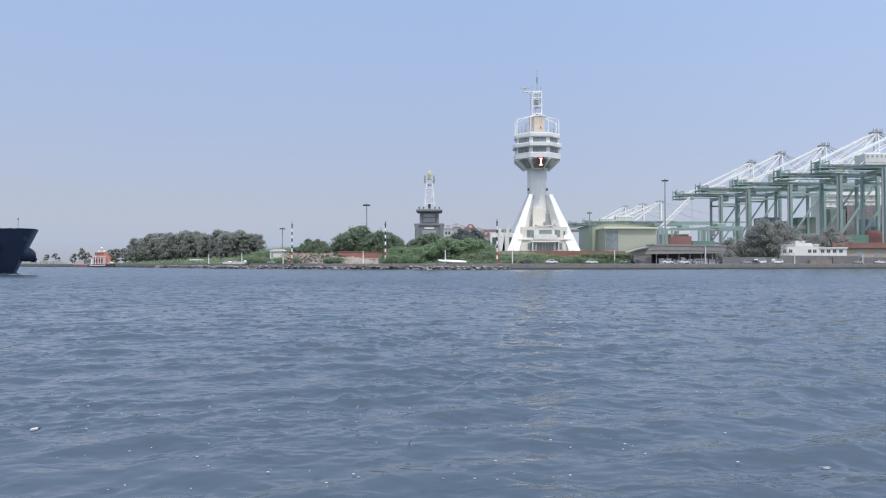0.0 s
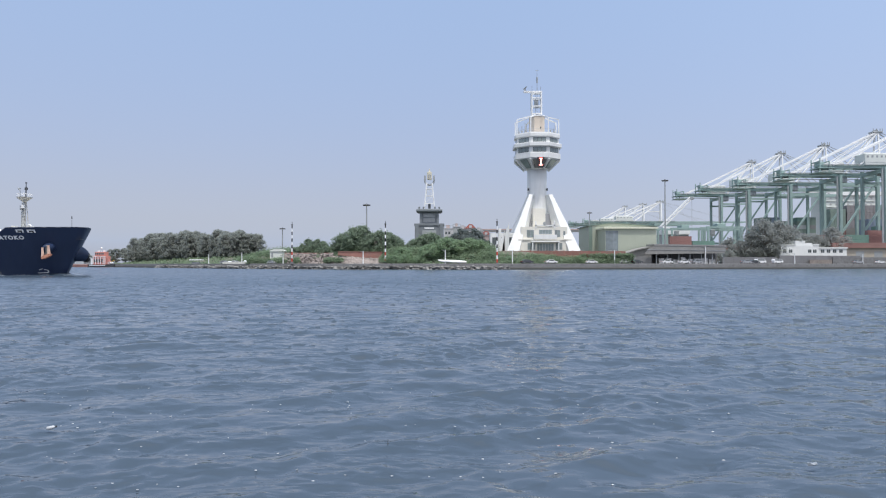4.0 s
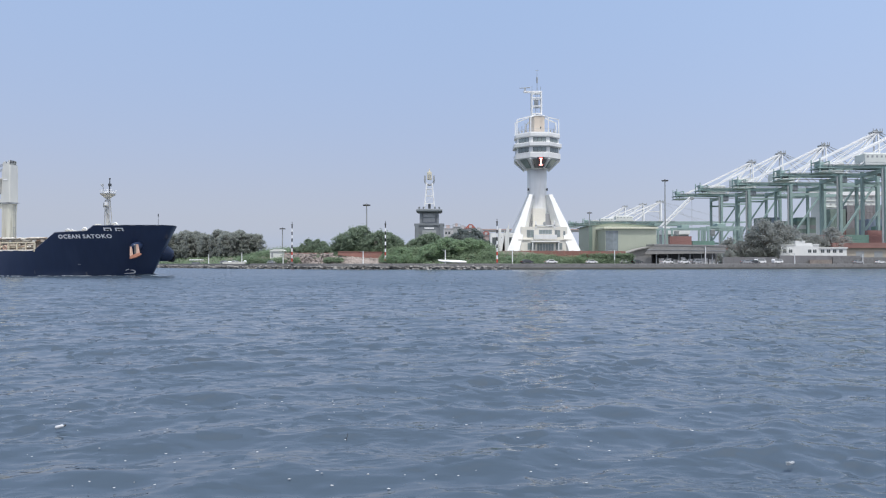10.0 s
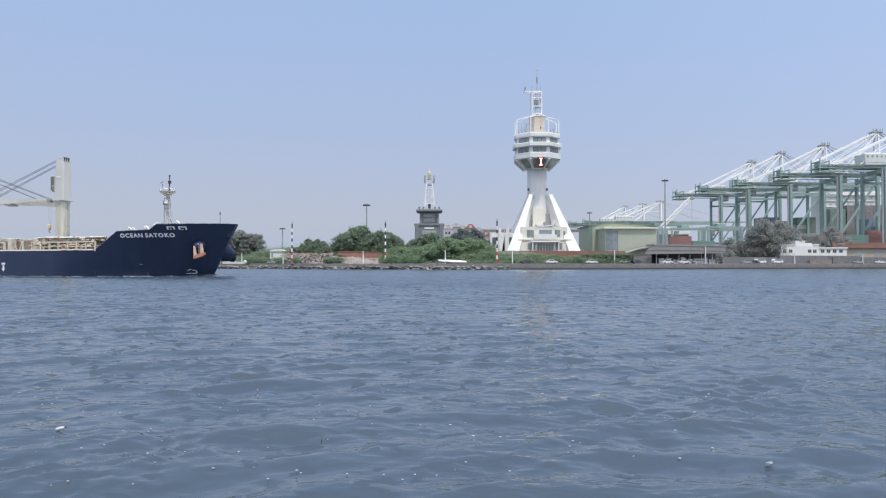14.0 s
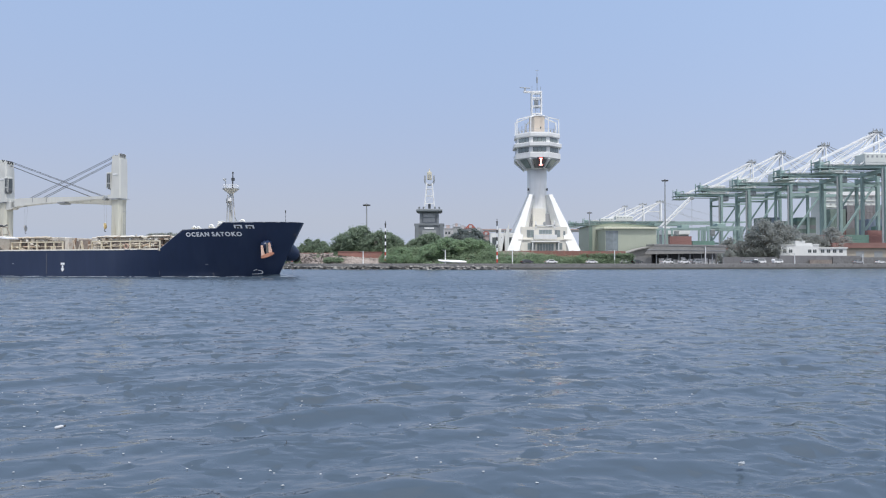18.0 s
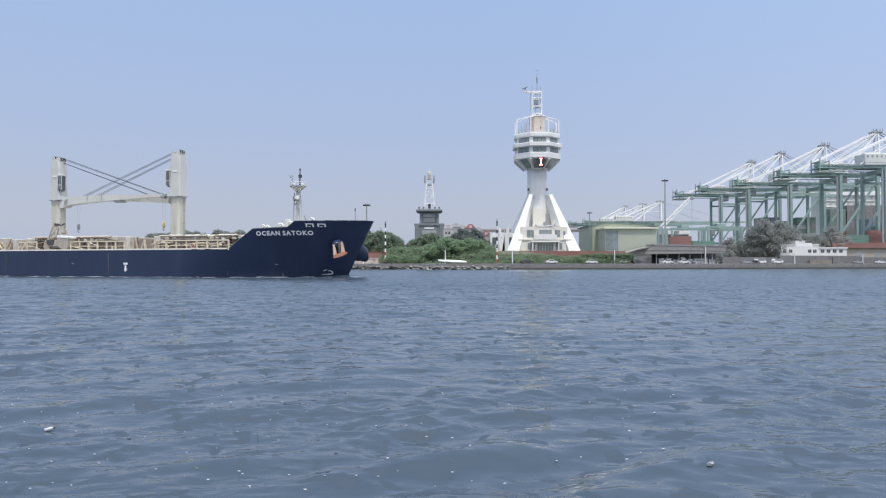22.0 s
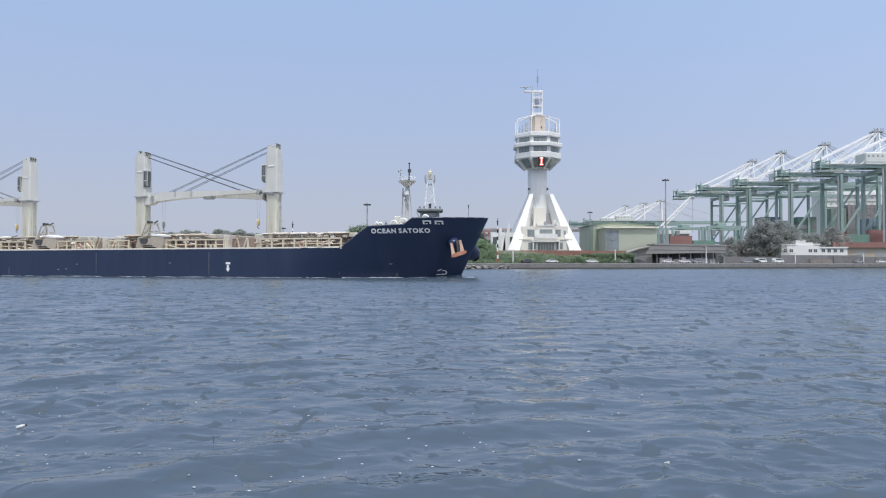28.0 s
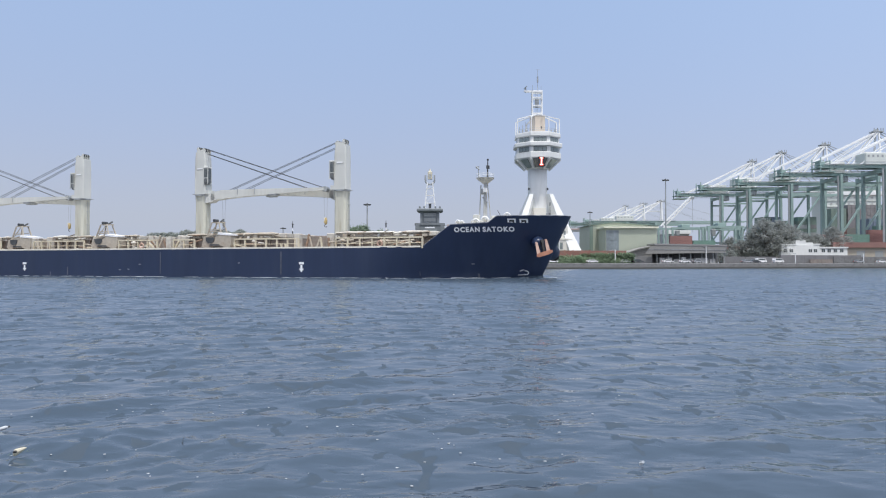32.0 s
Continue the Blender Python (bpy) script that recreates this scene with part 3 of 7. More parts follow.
def build_deck(ship):
    tan, cream, brown = mat_pick("cargo_tan"), mat_pick("hatch_cream"), mat_pick("coaming_brown")
    rng = random.Random(11)
    for l1, l0 in ((-18.4, -35.0), (-43.5, -62.0), (-71.5, -90.0), (-99.5, -118.0), (-127, -146)):
        s = Shape().box(l0, -9.0, 4.38, l1, 9.0, 6.25)
        k = int((l1 - l0) / 1.5)
        for i in range(k + 1):
            x = l0 + (l1 - l0) * i / k
            s.box(x - 0.08, -9.4, 4.38, x + 0.08, -9.0, 6.2)
        coaming = part("hatch_coaming", s, brown, ship, "rust-brown hatch coaming with stays")
        n = 7
        for i in range(n):
            a, b = l0 + (l1 - l0) * i / n, l0 + (l1 - l0) * (i + 1) / n
            c = Shape().box(a + 0.06, -9.5, 6.28, b - 0.06, 9.5, 6.95 + rng.uniform(-0.03, 0.06), 0.08)
            for j in range(3):
                x = a + (b - a) * (j + 0.5) / 3
                c.box(x - 0.1, -9.62, 6.35, x + 0.1, -9.5, 6.7)
            part("hatch_cover", c, cream, coaming)
    # walkway frames along the ship's side: posts, a top rail, two lower rails
    for sg in (-1, 1):
        for l0, l1 in ((-19.9, -33.7), (-40.0, -51.3), (-58.8, -62.8), (-66.0, -73.7), (-81.0, -92.0), (-99.5, -109.0), (-116, -146)):
            f = tagged(part("side_frame", Shape().bar((l0, sg * 11.95, 6.02), (l1, sg * 11.95, 6.02), 0.30, 0.22), BUFF, ship), "buff steel side frame")
            k = max(2, round((l0 - l1) / 2.0))
            for i in range(k + 1):
                x = l0 + (l1 - l0) * i / k
                part("post", Shape().bar((x, sg * 11.95, 4.4), (x, sg * 11.95, 5.95), 0.22, 0.24), BUFF, f)
            part("rail", Shape().rod((l0, sg * 11.95, 5.2), (l1, sg * 11.95, 5.2), 0.05, n=5), BUFF, f)
    # pipes, lashing gear and timber on deck beside the hatches
    for i in range(46):
        l = rng.uniform(-143, -22)
        if any(abs(l - c) < 3 for c in (-38.7, -66.5, -94.3, -122.1)):
            continue
        y, z = -rng.uniform(9.9, 11.3), 4.4
        kind = i % 4
        s = Shape()
        if kind == 0:
            s.rod((l, y, z + 1.0), (l + rng.uniform(2.5, 5), y, z + 1.0 + rng.uniform(-0.1, 0.5)), 0.16, n=7)
            s.rod((l + 0.3, y, z), (l + 0.3, y, z + 1.0), 0.12, n=6)
            part("deck_pipe", s, tan, ship)
        elif kind == 1:
            s.rod((l, y, z), (l, y, z + 1.1), 0.3, 0.25, 8)
            s.ball((l, y, z + 1.25), 0.48, 0.48, 0.3)
            part("vent_head", s, cream, ship)
        elif kind == 2:
            w = rng.uniform(0.6, 1.6)
            s.box(l, y - 0.5, z, l + w, y + 0.5, z + rng.uniform(0.7, 1.5), 0.05)
            part("deck_locker", s, tan if i % 8 == 2 else brown, ship)
        else:
            s.rod((l - 0.35, y, z), (l - 0.35, y, z + 0.8), 0.17, n=7)
            s.rod((l + 0.35, y, z), (l + 0.35, y, z + 0.8), 0.17, n=7)
            s.box(l - 0.6, y - 0.25, z, l + 0.6, y + 0.25, z + 0.14)
            part("bollard", s, BUFF, ship)
    # rolled covers, tarpaulins and dunnage along the hatch edges
    white = mat_pick("canvas_white")
    for l1, l0 in ((-18.4, -35.0), (-43.5, -62.0), (-71.5, -90.0), (-99.5, -118.0)):
        l = l0 + 0.3
        while l < l1 - 1:
            k = rng.uniform(0.3, 1.5)
            rad = rng.uniform(0.06, 0.17)
            y, z = -rng.uniform(9.7, 10.0), 6.25 + rng.uniform(0.0, 0.7)
            s = Shape()
            if rng.random() < 0.6:
                s.rod((l, y, z), (l + k, y + rng.uniform(-0.2, 0.2), z + rng.uniform(-0.35, 0.35)), rad, rad * rng.uniform(0.7, 1.0), 7)
                part("rolled_cover", s, rng.choice((tan, white, tan, brown, brown, white, mat_pick("old_rust"))), ship)
            else:
                s.box(l, y - 0.1, 6.2, l + k * 0.6, y + 0.25, 6.35 + rng.uniform(0.1, 0.5), 0.03)
                part("dunnage_block", s, rng.choice((tan, brown, brown, tan, STEEL_GREY, white)), ship)
            l += k + rng.uniform(0.0, 0.5)
        for i in range(11):
            x, y = rng.uniform(l0, l1), -rng.uniform(9.7, 11.4)
            z = rng.uniform(4.6, 5.6)
            s = Shape().rod((x, y, z), (x + rng.uniform(0.8, 2.6), y, z + rng.uniform(-0.5, 0.6)), rng.uniform(0.06, 0.15), n=6)
            part("loose_pipe", s, (mat_pick("old_rust"), tan, white, brown, BUFF)[i % 5], ship)
    # canvas bundles drawn along the hatch edges
    for l1, l0 in ((-18.6, -34.8), (-43.7, -61.8), (-71.7, -89.8), (-99.7, -117.8)):
        l = l0
        while l < l1 - 1.5:
            k = min(rng.uniform(2.2, 5.0), l1 - l)
            n = 9
            rings = []
            for i in range(n):
                u = i / (n - 1)
                r = (0.20 + 0.16 * noise.noise(Vector((l + u * k, 7.0, 0)) * 0.9)) * (0.45 + 0.55 * math.sin(math.pi * min(1, max(0, u * 0.9 + 0.05))) ** 0.35)
                rings.append([Vector((l + u * k, -9.62 + 0.34 * math.cos(a), 6.90 + r * math.sin(a))) for a in [j * math.pi / 4 for j in range(8)]])
            part("tarpaulin", Shape().loft(rings), rng.choice((white, cream, tan, tan)), ship)
            l += k + rng.choice((0.05, 0.1, 0.7))
    for c in (-38.75, -66.5, -94.4):
        for i in range(7):
            x = c + rng.uniform(-3.6, 3.6)
            y = -rng.uniform(9.5, 11.6)
            s = Shape().bar((x, y, 4.4), (x + rng.uniform(-1.4, 1.4), y, rng.uniform(5.6, 6.9)), rng.uniform(0.16, 0.3))
            part("lashing_strut", s, (mat_pick("old_rust"), tan, BUFF, brown)[i % 4], ship)
        part("crane_locker", Shape().box(c - 2.2, -7.5, 4.4, c + 2.0, -2.2, 6.6, 0.1), brown, ship)
        part("vent_post", Shape().box(c - 3.6, -9.2, 4.4, c - 2.7, -8.0, 6.9, 0.08), cream, ship)
        part("vent_trunk", Shape().box(c + 1.9, -8.8, 4.4, c + 3.1, -7.2, 6.9, 0.1), cream, ship)
    # lifebuoy rings on the rail
    for l in (-26.5, -69.0, -104.0):
        part("lifebuoy", Shape().torus((l, -12.1, 5.15), 0.38, 0.11, (0, 1, 0)), mat_pick("anchor_pink"), ship, "faded orange lifebuoy")
    for l in (-61.4, -64.2, -92.9):
        s = Shape().box(l - 0.5, -11.5, 4.4, l + 0.5, -10.5, 6.6, 0.06)
        part("deck_house", s, cream, ship)


def build_grab(ship, l):
    """A cargo grab parked at the ship's side."""
    g = part("cargo_grab", Shape().slab_y([(0, 0.75), (0.5, 0.0), (1.2, 0.0), (1.5, 0.5), (3.9, 0.5), (4.2, 0.0), (5.0, 0.0), (5.4, 0.7), (5.35, 2.25), (3.0, 2.45), (2.9, 2.0), (0.35, 2.0)], -1.3, 1.3), mat_pick("grab_grey"), ship, "weathered grey-brown cargo grab with a lifting frame on top")
    g.location = (l, -10.4, 4.42)
    s = Shape()
    for y in (-0.9, 0.9):
        s.rod((0.6, y, 1.9), (1.4, y * 0.7, 4.35), 0.12, n=6)
        s.rod((3.4, y, 2.3), (2.7, y * 0.7, 4.35), 0.12, n=6)
        s.rod((1.15, y * 0.85, 3.2), (2.8, y * 0.85, 3.2), 0.07, n=6)
    s.bar((1.2, 0, 4.4), (3.2, 0, 4.4), 0.9, 0.16)
    s.bar((1.05, -0.9, 2.9), (3.0, -0.9, 2.9), 0.16)
    s.bar((0.8, -0.9, 2.0), (2.7, -0.8, 4.3), 0.1)
    part("head_frame", s, mat_pick("grab_grey"), g, "rust-brown lifting frame")
    part("sheave_pin", Shape().rod((1.7, -0.5, 4.7), (1.7, 0.5, 4.7), 0.24, n=10).rod((2.9, -0.4, 4.5), (2.9, 0.4, 4.9), 0.14, n=10), DARK_STEEL, g)
    # dark plates on the solid body stand for the shade inside its openings
    part("bucket_mouth", Shape().slab_y([(0.75, 1.95), (0.85, 1.35), (1.3, 1.02), (1.95, 1.02), (2.35, 1.4), (2.4, 1.95)], -1.38, -1.28), DARK_STEEL, g, "dark plate for the shaded bucket opening")
    part("lower_mouth", Shape().slab_y([(1.3, 0.62), (1.55, 0.85), (3.2, 0.85), (3.5, 0.62)], -1.36, -1.28), DARK_STEEL, g)
    part("top_plate", Shape().slab_y([(2.95, 2.4), (5.45, 2.2), (5.45, 2.45), (3.1, 2.75)], -1.35, 1.35), MARK_WHITE, g)
    part("cross_arm", Shape().bar((0.6, -1.0, 2.05), (2.6, -1.0, 2.5), 0.2, 0.2), mat_pick("grab_grey"), g)


def rounded(cx, cy, hx, hy, z, c):
    return [Vector((cx + a, cy + b, z)) for a, b in ((-hx + c, -hy), (hx - c, -hy), (hx, -hy + c), (hx, hy - c), (hx - c, hy), (-hx + c, hy), (-hx, hy - c), (-hx, -hy + c))]


def build_crane(ship, l, way, jib_y):
    """A deck crane whose jib lies level, pointing forward (way 1) or aft (way -1)."""
    c = part("deck_crane", Shape().loft([rounded(0, 0, 1.2, 1.2, 4.38, 0.3), rounded(0, 0, 1.14, 1.14, 5.0, 0.3), rounded(0, 0, 1.04, 1.04, 7.4, 0.3), rounded(0, 0, 1.02, 1.02, 13.2, 0.3), rounded(0, 0, 1.1, 1.1, 14.2, 0.34)]), mat_pick("crane_post_paint"), ship, "pale grey deck crane with a level jib")
    c.location = (l, -0.9, 0)
    part("slewing_ring", Shape().rod((0, 0, 14.2), (0, 0, 14.42), 1.35, n=18), STEEL_GREY, c)
    part("crane_house", Shape().loft([rounded(0, 0, 1.16, 1.06, 14.42, 0.18), rounded(0, 0, 1.15, 1.06, 16.0, 0.18), rounded(-0.04 * way, 0, 1.07, 1.03, 20.6, 0.18), rounded(-0.1 * way, 0, 0.98, 0.95, 22.0, 0.18)]), GREY_PAINT, c)
    for y in (-0.75, -0.25, 0.25, 0.75):
        head = Shape().slab_y([(x * way, z) for x, z in ((-0.75, 21.95), (0.95, 21.95), (1.0, 22.35), (0.5, 22.75), (0.15, 22.4), (-0.25, 22.4), (-0.55, 22.95), (-0.85, 22.8))][::way], y - 0.06, y + 0.06)
        part("head_bracket", head, GREY_PAINT, c)
    for x, z, r in ((0.62, 22.45, 0.3), (-0.6, 22.72, 0.26)):
        for y in (-0.5, 0, 0.5):
            part("sheave", Shape().rod((x * way, y - 0.13, z), (x * way, y + 0.13, z), r, n=12), DARK_STEEL, c, "dark sheave")
    # driver's cab hung on the jib side
    cx = 1.34 * way
    cab = part("cab", Shape().loft([rounded(cx - 0.1 * way, -0.62, 0.3, 0.52, 16.2, 0.14), rounded(cx, -0.62, 0.4, 0.58, 16.6, 0.14), rounded(cx, -0.62, 0.4, 0.58, 19.0, 0.14), rounded(cx - 0.1 * way, -0.62, 0.3, 0.5, 19.25, 0.14)]), mat_pick("cab_grey"), c, "dark driver's cab")
    part("cab_window", Shape().box(cx - 0.27, -1.26, 17.5, cx + 0.27, -1.20, 18.8), GLASS_DARK, cab)
    part("front_window", Shape().box(cx + 0.4 * way - 0.03, -1.0, 17.2, cx + 0.4 * way + 0.03, -0.25, 18.8), GLASS_DARK, cab)
    part("cab_guard", Shape().box(cx - 0.34, -1.30, 16.5, cx - 0.27, -1.20, 19.1).box(cx + 0.05, -1.30, 16.5, cx + 0.11, -1.20, 19.1), STEEL_GREY, cab)
    part("cab_rim", Shape().box(cx - 0.46, -1.27, 19.05, cx + 0.46, -0.1, 19.35, 0.05).box(cx - 0.46, -1.27, 16.3, cx - 0.38, -1.15, 19.05).box(cx + 0.38, -1.27, 16.3, cx + 0.46, -1.15, 19.05).box(cx - 0.4, -1.27, 17.25, cx + 0.4, -1.22, 17.4), GREY_PAINT, cab, "pale rim round the cab window")
    part("name_bar", Shape().box(-0.5, -1.12, 18.9, 0.55, -1.05, 19.1), MARK_WHITE, c)
    br = Shape().slab_y([(0.9 * way, 12.9), (2.2 * way, 13.0), (3.0 * way, 13.5), (3.0 * way, 14.5), (0.9 * way, 14.5)][::way], jib_y - 0.75, jib_y + 0.75)
    br.slab_y([(1.0 * way, 14.5), (1.7 * way, 14.5), (1.7 * way, 15.2), (1.0 * way, 15.2)][::way], -1.0, 1.0)
    part("jib_foot", br, GREY_PAINT, c)
    part("foot_platform", Shape().box(-1.34, -1.3, 14.42, 1.34, 1.3, 14.48), STEEL_GREY, c)
    # jib: two tapering box girders joined by cross pieces
    tip = 24.3 * way
    jib = None
    for dy in (-0.55, 0.55):
        s = Shape()
        rings = []
        for u, lo, hi in ((2.2, 13.3, 14.75), (4.2, 13.55, 15.1), (8.0, 13.85, 15.12), (14.0, 14.12, 15.08), (20.0, 14.36, 15.0), (24.3, 14.5, 14.95)):
            rings.append([Vector((u * way, jib_y + dy + a, b)) for a, b in ((-0.2, lo), (0.2, lo), (0.2, hi), (-0.2, hi))])
        s.loft(rings if way > 0 else [r[::-1] for r in rings])
        g = part("jib_girder" if jib else "jib", s, GREY_PAINT, jib or c)
        jib = jib or g
    for u in (5, 9, 13, 17, 21, 24):
        part("cross_piece", Shape().box(u * way - 0.2, jib_y - 0.35, 14.5, u * way + 0.2, jib_y + 0.35, 14.95), GREY_PAINT, jib)
    part("winch_box", Shape().box(14.4 * way - 0.9, jib_y - 0.7, 13.85, 14.4 * way + 0.9, jib_y + 0.5, 14.25, 0.08), STEEL_GREY, jib)
    for u in (7.6, 11.0):
        part("lug", Shape().box(u * way - 0.08, jib_y - 0.8, 14.2, u * way + 0.08, jib_y - 0.72, 15.3), STEEL_GREY, jib)
    part("tip_sheave", Shape().rod((tip, jib_y - 0.5, 14.7), (tip, jib_y + 0.5, 14.7), 0.5, n=10), STEEL_GREY, jib)
    cables = ((22.6, 24.0, 14.95, -0.4), (22.7, 23.9, 15.0, 0.3), (21.9, 21.0, 15.0, 0.0), (21.8, 20.6, 15.0, 0.3))
    for za, u, zb, dy in cables:
        part("cable", Shape().rod((0.6 * way, dy, za), (u * way, jib_y + dy, zb), 0.048, n=5), DARK_STEEL, c)
    for dx in (-0.35, 0.35):
        part("hoist_wire", Shape().rod((tip + dx, jib_y, 14.5), (tip + dx * 0.6, jib_y, 9.9), 0.022, n=4), STEEL_GREY, c)
    block_paint, tone = (mat_pick("hook_yellow"), "yellow hook block") if way > 0 else (STEEL_GREY, "grey hook block")
    hook = part("hook_block", Shape().loft([rounded(tip, jib_y, 0.1, 0.14, 8.75, 0.05), rounded(tip, jib_y, 0.24, 0.2, 9.05, 0.07), rounded(tip, jib_y, 0.26, 0.2, 9.5, 0.07), rounded(tip, jib_y, 0.14, 0.14, 9.9, 0.05)]), block_paint, c, tone)
    part("hook_cheek", Shape().box(tip - 0.28, jib_y - 0.24, 9.3, tip - 0.1, jib_y + 0.24, 9.95, 0.04), mat_pick("canvas_white"), hook)
    part("hook", Shape().torus((tip, jib_y, 8.55), 0.22, 0.06, (0, 1, 0), 10, 5, -2.6, 1.6), DARK_STEEL, hook)
    for z in (6.5, 9.5, 12.0):
        part("ladder_hoop", Shape().torus((1.05 * -way, 0.2, z), 0.35, 0.04, (0, 0, 1), 10, 4), STEEL_GREY, c)
    part("ladder", Shape().bar((-1.15 * way, 0.0, 4.6), (-1.15 * way, 0.0, 14.0), 0.05).bar((-1.15 * way, 0.4, 4.6), (-1.15 * way, 0.4, 14.0), 0.05), STEEL_GREY, c)


def build_forecastle(ship):
    MG = mat_pick("mast_grey")
    mast = part("foremast", Shape().loft([rounded(0, 0, 0.36, 0.32, 7.0, 0.1), rounded(0, 0, 0.28, 0.26, 10.0, 0.08), rounded(0.0, 0, 0.22, 0.22, 15.0, 0.07)]), MG, ship, "pale grey foremast with a lookout platform")
    mast.location = (-13.0, -2.0, 0)
    part("platform", Shape().loft([[Vector((r * math.cos(i * math.pi / 6), r * math.sin(i * math.pi / 6), z)) for i in range(12)] for r, z in ((0.3, 14.5), (1.4, 15.35), (1.45, 15.5))]), MG, mast)
    part("platform_rail", Shape().torus((0, 0, 16.1), 1.4, 0.03, n=12, k=4).torus((0, 0, 15.8), 1.4, 0.03, n=12, k=4), STEEL_WHITE, mast)
    part("masthead_pole", Shape().rod((0.35, 0, 15.5), (0.4, 0, 18.2), 0.14, 0.08, 6).box(0.2, -0.2, 16.9, 0.65, 0.2, 17.4).rod((0.4, 0, 18.2), (0.4, 0, 18.45), 0.16, n=8), DARK_STEEL, mast)
    part("horn_arm", Shape().rod((-1.0, 0, 15.5), (-1.15, 0, 17.1), 0.08, 0.06, 5).bar((-1.5, 0, 17.1), (-1.0, 0, 17.3), 0.2).rod((-1.45, -0.2, 17.35), (-0.9, -0.2, 16.8), 0.1, n=6), STEEL_GREY, mast)
    part("light_bracket", Shape().box(-0.7, -0.5, 12.9, -0.2, 0.1, 13.8, 0.08).bar((-0.3, -0.3, 12.5), (0.35, -0.3, 11.6), 0.25), STEEL_GREY, mast)
    part("second_light", Shape().box(-0.2, -0.75, 13.2, 0.45, -0.3, 13.9, 0.06), STEEL_WHITE, mast)
    part("stay_leg", Shape().rod((-1.15, 0.4, 7.0), (-0.75, 0.2, 14.4), 0.1, n=6).rod((0.95, 0.4, 7.0), (0.3, 0.2, 14.6), 0.09, n=6), MG, mast)
    part("mast_house", Shape().box(-1.9, -1.6, 7.0, 2.6, 1.6, 8.9, 0.1).box(-1.6, -1.6, 8.9, -0.6, -0.8, 9.7, 0.08).box(1.2, -1.2, 8.9, 2.4, 0, 9.5, 0.08), GREY_PAINT, mast)
    for l, y, z, r in ((-15.4, -9.0, 8.2, 0.42), (-14.9, -8.6, 8.15, 0.4), (-13.1, -7.5, 8.3, 0.62), (-11.9, -6.6, 8.6, 0.68), (-9.0, -4.5, 9.3, 0.6)):
        w = part("winch_drum", Shape().torus((0, 0, 0), r * 0.72, r * 0.28, (0, 1, 0.15), 14, 6), STEEL_WHITE, ship, "white mooring winch drum")
        w.location = (l, y, z)
        part("winch_axle", Shape().rod((0, -0.6, 0), (0, 0.9, 0), r * 0.35, n=9).box(-r * 0.5, 0.2, -1.3, r * 0.5, 1.0, -0.1), GREY_PAINT, w)
    part("jackstaff", Shape().rod((-3.2, 0, 7.0), (-3.25, 0, 11.3), 0.055, 0.03, 6).box(-3.32, -0.06, 11.1, -3.18, 0.06, 11.6), DARK_STEEL, ship)
    part("derrick_stick", Shape().rod((-9.5, -4.5, 8.6), (-10.5, -4.5, 10.2), 0.05, n=5), DARK_STEEL, ship)
    # fairleads on the bulwark: a pale frame round a black patch painted as the shaded hole
    for l in (-7.55, -5.98):
        f = Shape()
        for u0, u1, z0, z1 in ((-0.55, 0.55, 8.5, 8.68), (-0.55, -0.32, 8.12, 8.5), (0.32, 0.55, 8.12, 8.5), (-0.2, 0.1, 8.12, 8.24)):
            la, lb = l + u0, l + u1
            f.add([(la, -side_y(la, z0) - 0.09, z0), (lb, -side_y(lb, z0) - 0.09, z0), (lb, -side_y(lb, z1) - 0.09, z1), (la, -side_y(la, z1) - 0.09, z1)], [(0, 1, 2, 3)])
        part("fairlead", f, MARK_WHITE, ship, "white-framed fairlead")
        part("fairlead_hole", decal([(l - 0.34, 8.14), (l + 0.34, 8.14), (l + 0.34, 8.52), (l - 0.34, 8.52)], 0.05), BLACK, ship)
    # hawse bolsters with anchors, on both bows
    for sg in (-1, 1):
        p0, p1, rad = (Vector((-4.95, -2.6, 5.75)), Vector((-4.15, -5.5, 5.05)), 0.66) if sg < 0 else (Vector((-4.6, 1.2, 4.75)), Vector((-2.4, 5.2, 3.2)), 1.08)
        d = (p1 - p0).normalized()
        q = d.to_track_quat("Z", "Y")
        ring = [Vector((math.cos(i * math.pi / 8), math.sin(i * math.pi / 8), 0)) for i in range(16)]
        s = Shape().loft([[p0 + d * t + q @ (e * rr * rad) for e in ring] for t, rr in (((0, 1.45), (1.6, 1.4), (2.7, 1.25), (3.1, 1.0), (3.2, 0.6)) if sg < 0 else ((0, 1.75), (1.2, 1.62), (2.3, 1.3), (3.05, 1.0), (3.35, 0.6)))])
        bol = part("hawse_bolster", s, NAVY, ship, "", True)
        if sg < 0:
            build_anchor(bol, Vector((-3.05, -6.25, 3.62)), sg)
        else:
            claw = part("housed_anchor", Shape().loft([[Vector((x - 0.25, 3.8 + a * w, z + 0.5 + b * w)) for a, b in ((-1, -1), (1, -1), (1, 1), (-1, 1))] for x, z, w in ((-3.9, 2.95, 0.2), (-3.3, 2.45, 0.34), (-2.7, 2.4, 0.34), (-2.2, 2.7, 0.22))]), BLACK, bol, "dark anchor housed in the far bolster")
            part("fluke", Shape().bar((-2.75, 3.8, 3.1), (-2.6, 3.7, 3.9), 0.34, 0.3), BLACK, claw)


